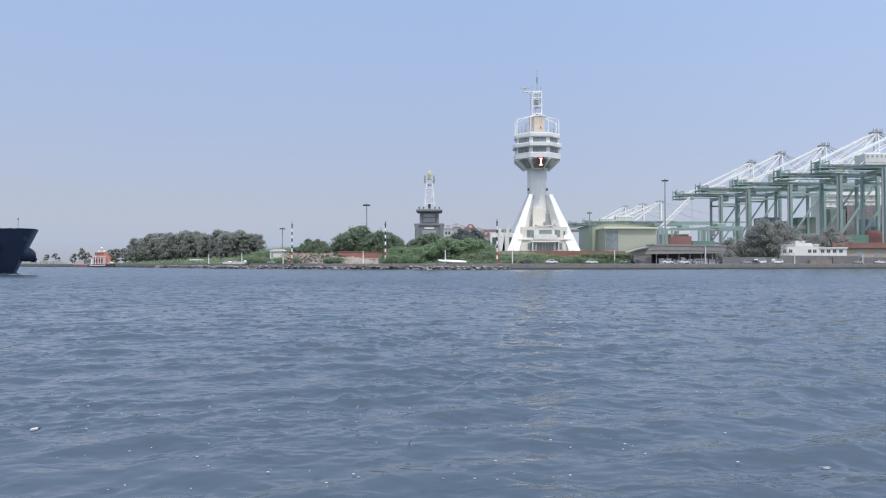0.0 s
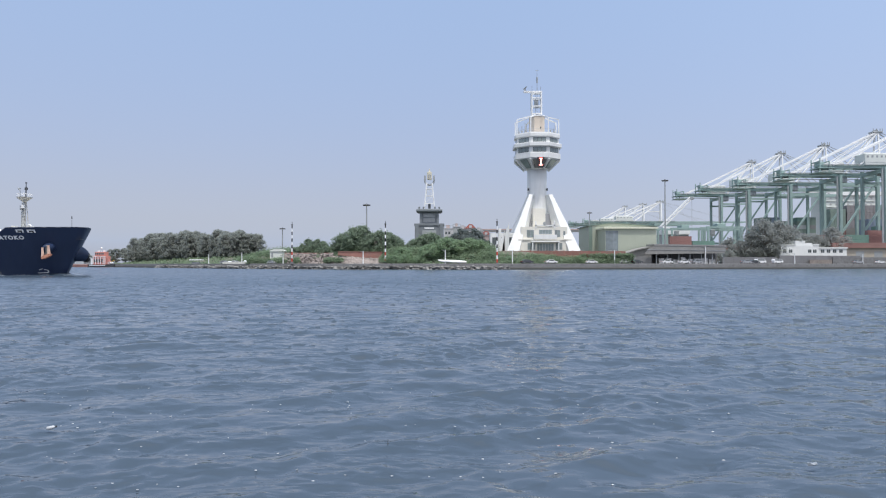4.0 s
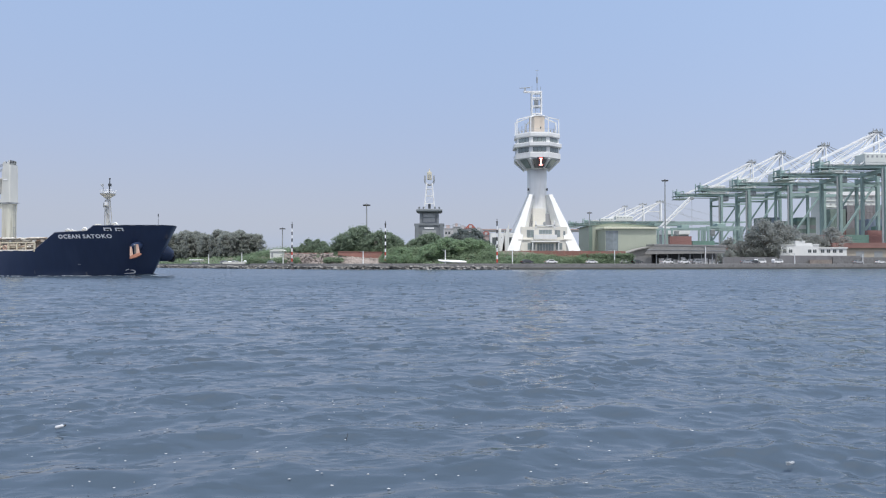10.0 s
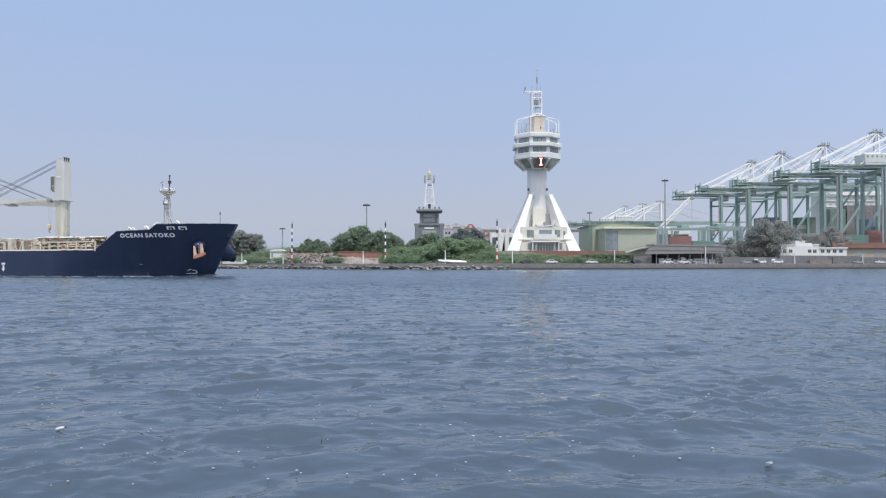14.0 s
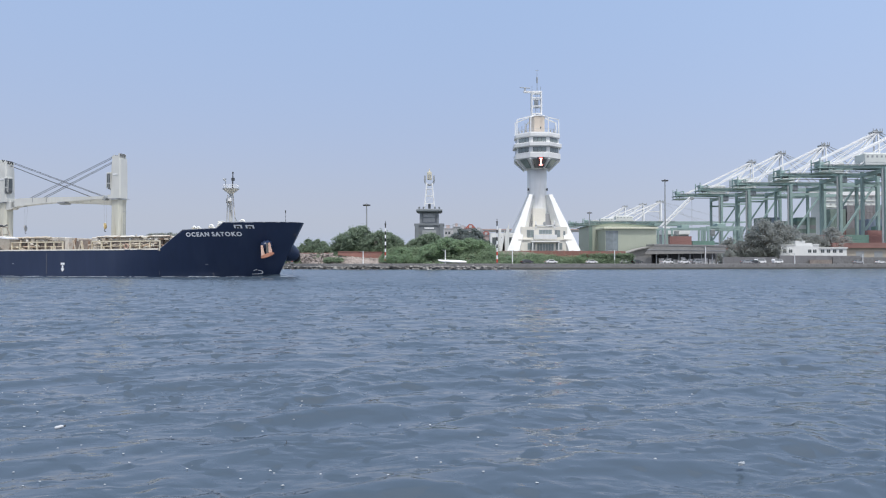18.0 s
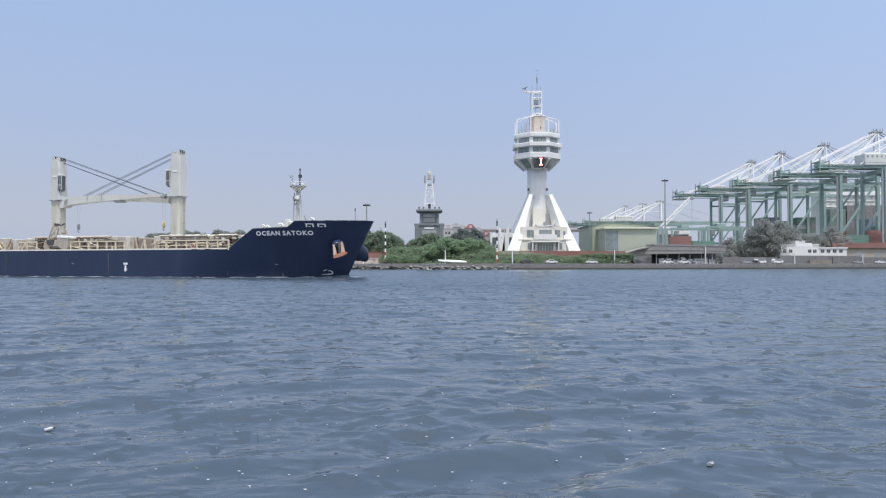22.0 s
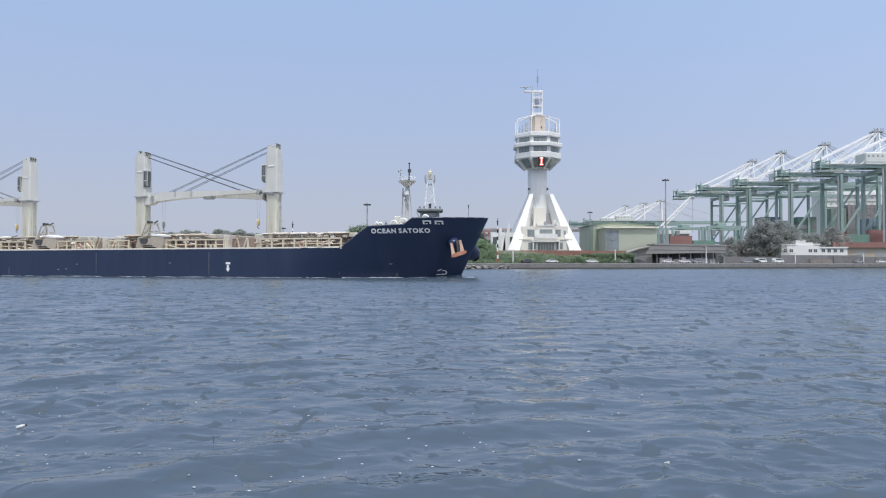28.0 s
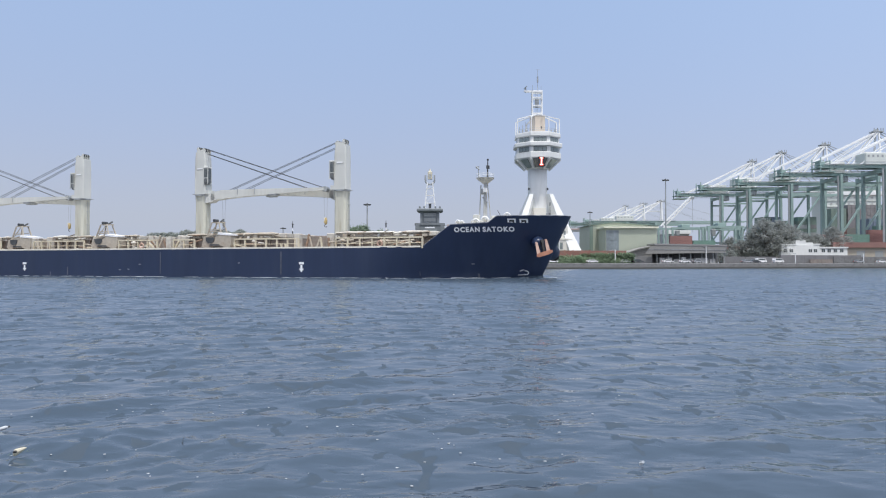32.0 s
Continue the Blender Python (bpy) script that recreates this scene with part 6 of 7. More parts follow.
    part("apex_sheave", Shape().rod((-0.6, -1.4, 78.8), (-0.6, 1.4, 78.8), 0.9, n=10), STEEL_GREY, c)
    part("cross_tie", Shape().bar((0, -2.6, 65.5), (0, 2.6, 65.5), 0.6), STEEL_WHITE, c)
    part("trolley_cab", Shape().box(-24, -3, 48.0, -19, 3, 51.6, 0.3), STEEL_GREY, c)
    part("stair_tower", Shape().bar((-29.2, -10.4, 2), (-29.2, -10.4, 50.5), 0.9, 0.5), STEEL_GREY, c)
    return c


mat("pale_machine_house", (0.62, 0.65, 0.62), 0.6, vary=0.06)
first = build_quay_crane(236.5, 544)
for x, y in ((239.0, 502), (251.4, 468), (257.1, 421), (261.5, 386)):
    copy_thing(first, pose(x, y, 2.2))
first = build_quay_crane(247.5, 966, 1.3, 0.12, -37)
for x, y in ((247.5, 966), (262.0, 930), (272.4, 890)):
    m = pose(x, y, 2.2) @ Matrix.Diagonal((1.28, 1.0, 1.0, 1.0))
    if y == 966:
        first.matrix_world = m
    else:
        copy_thing(first, m)


def build_mobile_crane():
    """A harbour crane on wheels in the yard, its lattice boom raised."""
    c = thing("mobile_crane", "mobile harbour crane with a raised white lattice boom", "crane", (131.6, 500, 2.2))
    part("carrier", Shape().box(-8, -3.5, 1.0, 8, 3.5, 2.6, 0.2), PORT_GREEN, c)
    for x in (-6, -2, 2, 6):
        for y in (-3.2, 3.2):
            part("wheel", Shape().rod((x, y - 0.4, 0.9), (x, y + 0.4, 0.9), 0.9, n=12), RUBBER, c)
    part("house", Shape().box(-7, -2.6, 2.6, 2, 2.6, 7.0, 0.3), PORT_GREEN, c)
    part("cab", Shape().box(2, -2.4, 4.0, 4.4, -0.2, 6.8, 0.2), STEEL_WHITE, c)
    a, b = Vector((0, 0, 4.0)), Vector((42.6, 0, 46.5))
    up = Vector((-0.7, 0, 0.7))
    boom = None
    for sy in (-1.1, 1.1):
        for su in (-1.1, 1.1):
            o = Vector((0, sy, 0)) + up * su
            p = part("boom_chord" if boom else "boom", Shape().bar(a + o, b + o * 0.7, 0.7), STEEL_WHITE, boom or c)
            boom = boom or p
    for k in range(16):
        p, q = a.lerp(b, k / 16), a.lerp(b, (k + 1) / 16)
        sg = 1.1 if k % 2 else -1.1
        for sy in (-1.0, 1.0):
            part("boom_lacing", Shape().bar(p + Vector((0, sy, 0)) + up * sg, q + Vector((0, sy, 0)) - up * sg, 0.3), STEEL_WHITE, boom)
    part("boom_head", Shape().box(41.6, -1.2, 45.2, 44.4, 1.2, 47.2, 0.2), STEEL_GREY, boom)
    part("hoist_rope", Shape().rod((43.4, 0, 45.4), (43.4, 0, 22), 0.1, n=5), STEEL_GREY, c)


build_mobile_crane()


def build_container(length, material):
    c = Shape().box(-length / 2, -1.22, 0.0, length / 2, 1.22, 2.6)
    k = int(length / 0.6)
    for i in range(k):
        x = -length / 2 + 0.3 + i * 0.6
        c.box(x - 0.12, -1.27, 0.15, x + 0.12, -1.22, 2.45)
    ob = tagged(new("shipping_container"), "", "container")
    part("body", c, material, ob)
    for x in (-length / 2, length / 2):
        for y in (-1.22, 1.22):
            part("corner_post", Shape().box(x - 0.09, y - 0.09, -0.01, x + 0.09, y + 0.09, 2.62), material, ob)
    return ob


def build_boxes():
    kinds = [(build_container(12.2, m), n) for m, n in ((BOX_RED, "oxide red"), (BOX_GREEN, "green"), (BOX_BLUE, "blue"))]
    rng = random.Random(8)
    for ob, n in kinds:
        tagged(ob, n + " steel shipping container in a yard stack", "container", "stacked containers")
    spots = []
    for k, (x, y, tall) in enumerate(((134.5, 404, 6), (147.5, 404, 5), (168, 408, 4), (181, 408, 3), (121.8, 404, 4), (109, 408, 4), (210, 385, 6), (223.5, 385, 6), (237, 388, 7), (195, 400, 5), (208, 402, 5))):
        for h in range(tall):
            pick = 0 if x in (134.5, 210, 237) and h < tall else (1 if x in (147.5, 121.8, 223.5) else rng.randrange(3))
            spots.append((x, y, 2.2 + h * 2.62, pick))
    used = set()
    for x, y, z, pick in spots:
        m = pose(x, y, z)
        if pick in used:
            copy_thing(kinds[pick][0], m)
        else:
            kinds[pick][0].matrix_world = m
            used.add(pick)


build_boxes()


def build_straddle(x, y, paint=PORT_GREEN):
    g = thing("yard_gantry", "sea-green rubber-tyred yard gantry crane", "crane", (x, y, 2.2), group="yard gantries")
    for lx in (-10, 10):
        for ly in (-5, 5):
            part("leg", Shape().bar((lx, ly, 1.2), (lx, ly, 21), 1.0, 1.0), paint, g)
            part("wheel", Shape().rod((lx - 0.4, ly, 0.8), (lx + 0.4, ly, 0.8), 0.8, n=12), RUBBER, g)
        part("sill", Shape().bar((lx, -6, 2.0), (lx, 6, 2.0), 1.0, 1.2), paint, g)
    for ly in (-5, 5):
        part("beam", Shape().bar((-11, ly, 21.6), (11, ly, 21.6), 1.0, 1.2), paint, g)
    part("trolley", Shape().box(-4, -4, 21.5, 1, 4, 24, 0.2), paint, g)
    part("cab", Shape().box(-7, -2, 17.5, -4.6, 0.4, 20.5, 0.2), STEEL_GREY, g)


for x, y in ((150, 440), (126, 445), (176, 450)):
    build_straddle(x, y)
build_straddle(166, 424)


def build_container_ship():
    s = thing("container_ship", "moored container ship behind the quay cranes", "ship", (0, 0, 0))
    part("hull", Shape().loft([[Vector((x, y, z)) for x, z in ((290, -2), (346, -2), (348, 14), (288, 14))] for y in (380, 720)]), mat_pick("ship_red"), s)
    part("house", Shape().box(298, 560, 14, 344, 576, 62), mat_pick("pale_machine_house"), s)
    for k in range(9):
        part("deck_edge", Shape().box(297, 559.4, 18 + k * 4.8, 345, 560, 18.5 + k * 4.8), mat_pick("pale_machine_house"), s)
        # windows in a pale colour, their contrast lowered to imitate haze
        for j in range(9):
            part("deck_window", Shape().box(300 + j * 4.6, 559.8, 20 + k * 4.8, 301.4 + j * 4.6, 560.05, 21.0 + k * 4.8), mat_pick("pale_crate"), s)
    part("bridge_wing", Shape().box(284, 558.6, 56.2, 354, 566, 59), STEEL_WHITE, s)
    part("funnel", Shape().box(330, 600, 14, 342, 615, 58, 0.4), mat_pick("ship_red"), s)
    rng = random.Random(21)
    for i in range(9):
        h = rng.randint(4, 7)
        mm = (BOX_RED, BOX_GREEN, BOX_BLUE, mat_pick("dull_tan_cladding"))[i % 4]
        y = 395 + i * 15
        blk = Shape()
        for j in range(h):
            for k in range(14):
                blk.box(290.2 + k * 2.9, y, 14.1 + j * 2.7, 292.9 + k * 2.9, y + 12.2, 16.7 + j * 2.7)
        part("container_bay", blk, mm, s)
    for x0, cols, rows, mm in ((291.5, 4, 11, mat_pick("dark_and_shade_green")), (304.0, 10, 12, mat_pick("dark_cladding")), (333.3, 4, 11, mat_pick("ship_red"))):
        blk = Shape()
        for j in range(rows):
            for k in range(cols):
                blk.box(x0 + k * 2.9, 535, 14.1 + j * 2.7, x0 + 2.7 + k * 2.9, 547.2, 16.7 + j * 2.7)
        part("container_bay", blk, mm, s)
    # tall yard stacks between the crane legs
    for x0, tall, n in ((214.5, 12, 2), (227.6, 11, 1), (238.5, 12, 2)):
        w = thing("container_stack", "tall dark stack of shipping containers under the cranes", "container stack", (x0, 480, 2.2), group="tall container stacks")
        for k in range(n):
            for j in range(tall):
                mm = (BOX_BLUE, BOX_GREEN, mat_pick("dark_cladding"), mat_pick("dark_and_shade_green"), STEEL_GREY)[rng.randrange(5)]
                part("container", Shape().box(k * 6.4, -1.2, j * 2.62, k * 6.4 + 6.1, 11.0, j * 2.62 + 2.58, 0.06), mm, w)
    w = thing("pale_store", "pale grey yard store with a sloping white roof", "warehouse", (0, 0, 0))
    part("wall", Shape().box(140, 452, 2, 156, 466, 21.0), mat_pick("pale_crate"), w)
    part("roof", Shape().slab_y([(139.4, 21.0), (156.6, 21.0), (156.6, 23.4), (139.4, 26.4)], 451, 467), STEEL_WHITE, w)
    for i in range(3):
        part("loading_door", Shape().box(141.2 + i * 5.0, 451.85, 2.0, 144.6 + i * 5.0, 452.05, 9.0), STEEL_GREY, w)
    w = thing("quay_store", "long dull tan quay warehouse", "warehouse", (0, 0, 0))
    part("wall", Shape().box(192, 350, 2, 250, 362, 10.0), mat_pick("dull_tan_cladding"), w)
    part("roof", Shape().box(191, 349, 10.0, 251, 363, 12.6), mat_pick("ship_red"), w)
    for i in range(5):
        part("loading_door", Shape().box(194 + i * 9, 349.85, 2.0, 198 + i * 9, 350.05, 8.4), BOX_GREEN if i == 0 else STEEL_GREY, w)
    w.matrix_world = pose(0, 0, 2.153 * -0.04) @ Matrix.Diagonal((1.04, 1.04, 1.04, 1))


# muted towards grey in place of haze
mat("ship_red", (0.26, 0.145, 0.125), 0.6, vary=0.15)
build_container_ship()


def build_distance():
    # elevated roadway and pale blocks beyond the hill
    v = thing("elevated_road", "elevated concrete roadway on piers behind the hill", "bridge", (0, 0, 0))
    part("deck", Shape().box(27, 520, 26.0, 150, 530, 27.0), mat_pick("pale_granite"), v)
    part("parapet", Shape().box(27, 519.8, 27.0, 150, 520.0, 27.9), mat_pick("town_pink"), v)
    for i in range(8):
        part("pier", Shape().box(29 + i * 16, 523, 2, 31 + i * 16, 527, 26), mat_pick("pale_granite"), v)
    pale, grey, pink = mat_pick("town_wall"), mat_pick("pale_granite"), mat_pick("town_pink")
    # x, distance, width, height, wall, kind of roof
    for x, y, w, h, paint, top in ((3.4, 430, 5.4, 21.6, pale, "rail"), (8.6, 445, 4.6, 23.4, grey, "rail"), (13.0, 452, 4.0, 22.2, pale, "tank"), (17.4, 450, 6.4, 22.4, pale, "gable"), (23.4, 455, 4.6, 21.0, grey, "tank"), (29.0, 480, 6.4, 19.4, pink, "gable"), (35.8, 490, 6.6, 17.4, pale, "rail"), (42.6, 500, 6.0, 18.5, pink, "rail"), (48.8, 505, 6.0, 17.2, pale, "tank"), (70, 480, 10, 17, pale, "rail")):
        b = thing("town_building", "pinkish distant town building with dark windows" if paint is pink else "pale distant town building with dark windows", "building", (x, y, 2.0), group="town buildings behind the hill")
        part("wall", Shape().box(-w / 2, 0, 0, w / 2, 8, h), paint, b)
        part("cornice", Shape().box(-w / 2 - 0.25, -0.25, h, w / 2 + 0.25, 8.2, h + 0.35), pale, b)
        if top == "gable":
            part("roof", Shape().slab_y([(-w / 2 - 0.4, h + 0.35), (w / 2 + 0.4, h + 0.35), (w / 6, h + 3.0), (-w / 6, h + 3.0)], -0.5, 8.4), mat_pick("roof_tile_red"), b, "red tiled roof")
            part("dormer", Shape().box(-0.9, -0.7, h + 0.6, 0.9, 1.0, h + 2.2), pale, b)
        elif top == "tank":
            part("roof_box", Shape().box(-w / 3, 1, h + 0.35, w / 8, 6, h + 2.6), pale, b)
            part("water_tank", Shape().rod((w / 4, 3, h + 0.35), (w / 4, 3, h + 2.0), 0.8, n=10), STEEL_GREY, b)
        else:
            for i in range(4):
                part("rail_post", Shape().bar((-w / 2 + i * w / 3, 0, h + 0.35), (-w / 2 + i * w / 3, 0, h + 1.7), 0.22), grey, b)
            part("rail", Shape().bar((-w / 2, 0, h + 1.7), (w / 2, 0, h + 1.7), 0.25), grey, b)
            part("stair_head", Shape().box(-w / 4, 3, h + 0.35, w / 8, 6, h + 2.4), pink, b)
        for j in range(int(h / 3.4)):
            for i in range(int((w - 0.6) / 1.9)):
                part("window", Shape().box(-w / 2 + 0.6 + i * 1.9, -0.06, 1.2 + j * 3.4, -w / 2 + 1.8 + i * 1.9, 0.04, 2.8 + j * 3.4), GLASS_DARK, b)


mat("town_pink", (0.42, 0.33, 0.31), 0.8, vary=0.15)
mat("roof_tile_red", (0.36, 0.13, 0.11), 0.8, vary=0.2)
mat("town_wall", (0.44, 0.44, 0.45), 0.8, vary=0.12)
build_distance()


# ---- parked cars ----
def build_car(name, label, cat, paint, van, x, y, turn):
    c = thing(name, label, cat, (x, y, max(ground_z(x, y), 2.39) if x > 14 else ground_z(x, y)), turn, "cars parked on the shore road")
    if van:
        prof = [(-2.3, 0.35), (2.2, 0.35), (2.35, 0.9), (2.1, 1.15), (1.35, 1.9), (-2.0, 1.95), (-2.3, 1.4)]
        gl = [(1.2, 1.2), (1.75, 1.2), (1.25, 1.75), (-1.9, 1.78), (-2.0, 1.25)]
    else:
        prof = [(-2.25, 0.35), (2.25, 0.35), (2.3, 0.75), (1.3, 0.95), (0.6, 1.45), (-1.0, 1.48), (-1.75, 1.0), (-2.25, 0.9)]
        gl = [(1.1, 0.98), (0.55, 1.36), (-0.95, 1.38), (-1.55, 1.0)]
    c.scale = (1.12, 1.12, 1.12)
    part("body", Shape().slab_y(prof, -0.85, 0.85), paint, c)
    for wy in (-0.86, 0.86):
        part("side_window", Shape().slab_y(gl, wy - 0.02, wy + 0.02), GLASS_DARK, c)
    if van:
        part("windscreen", Shape().slab_y([(1.38, 1.85), (2.05, 1.2), (2.09, 1.23), (1.42, 1.89)], -0.75, 0.75), GLASS_DARK, c)
    else:
        part("windscreen", Shape().slab_y([(0.66, 1.42), (1.24, 1.0), (1.28, 1.03), (0.7, 1.46)], -0.72, 0.72), GLASS_DARK, c)
        part("rear_window", Shape().slab_y([(-1.08, 1.46), (-1.7, 1.06), (-1.74, 1.09), (-1.12, 1.49)], -0.72, 0.72), GLASS_DARK, c)
    for wy in (-0.9, 0.9):
        part("door_mirror", Shape().box(0.85, wy - 0.09, 0.95, 1.0, wy + 0.09, 1.12), paint, c)
    for wx in (-1.45, 1.4):
        for wy in (-0.8, 0.8):
            w = part("wheel", Shape().rod((wx, wy - 0.11, 0.32), (wx, wy + 0.11, 0.32), 0.32, n=12), RUBBER, c)
            part("rim", Shape().rod((wx, wy - 0.13, 0.32), (wx, wy + 0.13, 0.32), 0.19, n=10), STEEL_GREY, w)
    for wy in (-0.6, 0.6):
        part("headlight", Shape().box(2.2, wy - 0.18, 0.62, 2.32, wy + 0.18, 0.78), MARK_WHITE, c)
        part("tail_light", Shape().box(-2.3, wy - 0.18, 0.7, -2.2, wy + 0.18, 0.88), RED, c)


CAR_WHITE = mat("white_car_paint", (0.78, 0.78, 0.78), 0.25, vary=0.02)
CAR_SILVER = mat("silver_car_paint", (0.42, 0.43, 0.45), 0.3, metal=0.3, vary=0.03)
CAR_DARK = mat("dark_car_paint", (0.06, 0.065, 0.075), 0.25, vary=0.03)
for i, (x, y, van, p) in enumerate(((44.2, 291.5, 0, 0), (61.9, 297.5, 0, 0), (76.6, 301.5, 0, 0), (82.5, 303, 0, 2), (96.8, 308, 0, 0), (105.0, 310.5, 0, 0), (111.5, 313, 0, 1), (137, 322, 0, 1), (141.4, 323.5, 0, 2), (144.8, 325, 1, 0), (154.0, 328, 1, 0), (34, 288.5, 0, 2), (-100, 343, 0, 0), (-108, 352, 0, 1), (-78, 325, 0, 1), (200, 343, 0, 1), (213, 347, 0, 0))):
    paint, word = ((CAR_WHITE, "white"), (CAR_SILVER, "silver"), (CAR_DARK, "dark"))[p]
    build_car("parked_car" if not van else "parked_van", word + (" van parked on the shore road" if van else " saloon parked on the shore road"), "van" if van else "car", paint, van, x, y, 18.7 if x > 14 else -40)


# ---- work boats at the far shore ----
def build_red_boat():
    b = thing("work_boat", "orange-red work boat moored at the far shore", "boat", (-287, 600, 0), -8)
    part("hull", Shape().loft([[Vector((x, y * w, z)) for y, z in ((-1, 0.0 + o), (-1.15, 3.0 + o), (1.15, 3.0 + o), (1, 0.0 + o))] for x, w, o in ((-13, 2.6, -0.5), (-10, 3.6, -0.8), (8, 3.6, -0.8), (14, 0.4, 0.2))]), DARK_STEEL, b)
    part("house", Shape().box(-8, -2.8, 2.2, 7, 2.8, 9.6, 0.2), mat_pick("boat_orange"), b)
    part("wheelhouse", Shape().box(-6.0, -2.4, 9.6, 5.0, 2.4, 13.2, 0.2), mat_pick("boat_orange"), b)
    for i in range(5):
        part("wheelhouse_window", Shape().box(-5.4 + i * 2.1, -2.46, 10.9, -3.9 + i * 2.1, -2.38, 12.3), GLASS_DARK, b)
    part("rubbing_band", Shape().box(-10.5, -4.25, 1.2, 8.0, -4.05, 1.7), MARK_WHITE, b)
    part("white_locker", Shape().box(-10.6, -2.4, 2.2, -8.4, 2.4, 7.6, 0.1), STEEL_WHITE, b)
    for x in (-6.9, -4.2, -1.2, 1.6, 4.6, 6.6):
        part("deck_post", Shape().bar((x, -3.0, 2.6), (x, -3.0, 8.9), 0.5), STEEL_WHITE, b)
    # dark slabs on the house wall paint the shade of its openings
    for x, w in ((-5.5, 1.6), (-2.7, 1.9), (0.2, 1.6), (3.1, 1.7)):
        part("deck_opening", Shape().box(x - w / 2, -2.9, 4.2, x + w / 2, -2.76, 7.0), DARK_STEEL, b)
    part("bridge_rail", Shape().bar((-7.4, -3.0, 9.1), (7.2, -3.0, 9.1), 0.35), STEEL_WHITE, b)
    part("stern_rail", Shape().bar((7.4, -2.6, 9.0), (12.4, -2.0, 4.6), 0.4).bar((8.4, -2.6, 2.2), (8.4, -2.6, 8.2), 0.4).bar((10.6, -2.3, 2.2), (10.6, -2.3, 6.2), 0.4), mat_pick("boat_orange"), b)
    part("stern_winch", Shape().rod((9.6, -1.6, 3.4), (9.6, 1.6, 3.4), 1.3, n=12), STEEL_WHITE, b)
    for x in (-4.0, 2.8):
        part("roof_vent", Shape().box(x - 0.6, -1.0, 13.2, x + 0.6, 1.0, 14.4, 0.1), STEEL_WHITE, b)
    part("whip_aerial", Shape().rod((3.4, 0, 13.2), (3.4, 0, 17.8), 0.1, 0.06, 5), STEEL_GREY, b)
    part("mast", Shape().rod((-0.5, 0, 13.2), (-0.5, 0, 17.2), 0.25, 0.12, 6).ball((-0.5, 0, 16.4), 0.9), STEEL_WHITE, b)
    part("boom", Shape().bar((9, 0, 4.0), (14, 0, 6.0), 0.4), YELLOW, b)
    b.matrix_world = pose(-235.6, 492, 0, 0, 0, -22) @ Matrix.Diagonal((0.8, 0.8, 0.8, 1))
    g = thing("barge", "low grey and rust barge moored beside the work boat", "barge", (-309, 615, 0), -8)
    part("hull", Shape().box(-9, -3, -0.5, 9, 3, 2.6, 0.3), mat_pick("ship_red"), g)
    part("load", Shape().loft([[Vector((x, y * w, 2.6 + z)) for y, z in ((-2.2, 0), (-1, h), (1, h), (2.2, 0))] for x, w, h in ((-8, 1, 2.5), (-3, 1, 4.2), (0, 1, 3.0), (8, 1, 1.2))]), STEEL_GREY, g)
    part("spoil_boom", Shape().bar((-6, 0, 2.6), (4, 0, 10.5), 0.5).bar((-1, 0, 2.6), (4, 0, 10.5), 0.35), DARK_STEEL, g)
    part("deck_cabin", Shape().box(3.5, -2, 2.6, 7.5, 2, 6.8, 0.2), mat_pick("dark_cladding"), g)
    g.matrix_world = pose(-257, 508, 0, 0, 0, -25) @ Matrix.Diagonal((0.8, 0.8, 0.8, 1))


# boat red thinned towards pink, with the haze in the colour
mat("boat_orange", (0.58, 0.25, 0.21), 0.5, vary=0.1)
build_red_boat()


# ---- plants and shore rocks ----
def leaves(s, c, r, n, size, rng, flat=0.7):
    """Small bent leaf clumps through a lumpy ball at c."""
    for _ in range(n):
        d = Vector((rng.gauss(0, 1), rng.gauss(0, 1), rng.gauss(0, 1)))
        d = d.normalized() * (0.3 + 0.85 * rng.random()) * (1.4 if rng.random() < 0.12 else 1.0)
        p = Vector((c[0] + d.x * r[0], c[1] + d.y * r[1], c[2] + d.z * r[2]))
        face = Vector((d.x + rng.gauss(0, 0.5), d.y + rng.gauss(0, 0.5), abs(d.z) + 0.5 + rng.gauss(0, 0.5))).normalized()
        a = face.cross(Vector((rng.gauss(0, 1), rng.gauss(0, 1), rng.gauss(0, flat)))).normalized()
        b = face.cross(a)
        k = size * (0.6 + 0.8 * rng.random())
        q = face * (k * -0.25)
        s.add([p - a * k, p - b * k * 0.6 + q, p + a * k, p + b * k * 0.6 + q], [(0, 1, 2), (0, 2, 3)])


def build_tree(name, label, leaf, height, spread, clumps, per, size, seed, trunk=0.3, low=0.3, dome=0.7):
    rng = random.Random(seed)
    t = new(name)
    tagged(t, label, "tree")
    tr = Shape()
    bend = [Vector((rng.uniform(-0.4, 0.4) * i, rng.uniform(-0.4, 0.4) * i, height * 0.75 * i / 3)) for i in range(4)]
    for i in range(3):
        r0, r1 = trunk * (1 - 0.25 * i), trunk * (1 - 0.25 * (i + 1))
        tr.rod(bend[i], bend[i + 1], r0, r1, 7)
    cr = Shape()
    for k in range(clumps):
        u = low + (1 - low) * (k + rng.random()) / clumps
        prof = math.sin(math.pi * min(1.0, 0.18 + 0.82 * (u - low) / (1 - low))) ** dome
        a = rng.random() * 6.283
        rr = spread * prof * math.sqrt(rng.random())
        c = (rr * math.cos(a), rr * math.sin(a), u * height)
        base = bend[1].lerp(bend[3], min(1.0, max(0.0, u - 0.2)))
        tr.rod(base, Vector(c), trunk * 0.3, trunk * 0.08, 5)
        w = spread * rng.uniform(0.16, 0.36)
        leaves(cr, c, (w, w, w * 0.75), per, size, rng)
    part("trunk", tr, BARK, t)
    part("crown", cr, leaf, t)
    return t


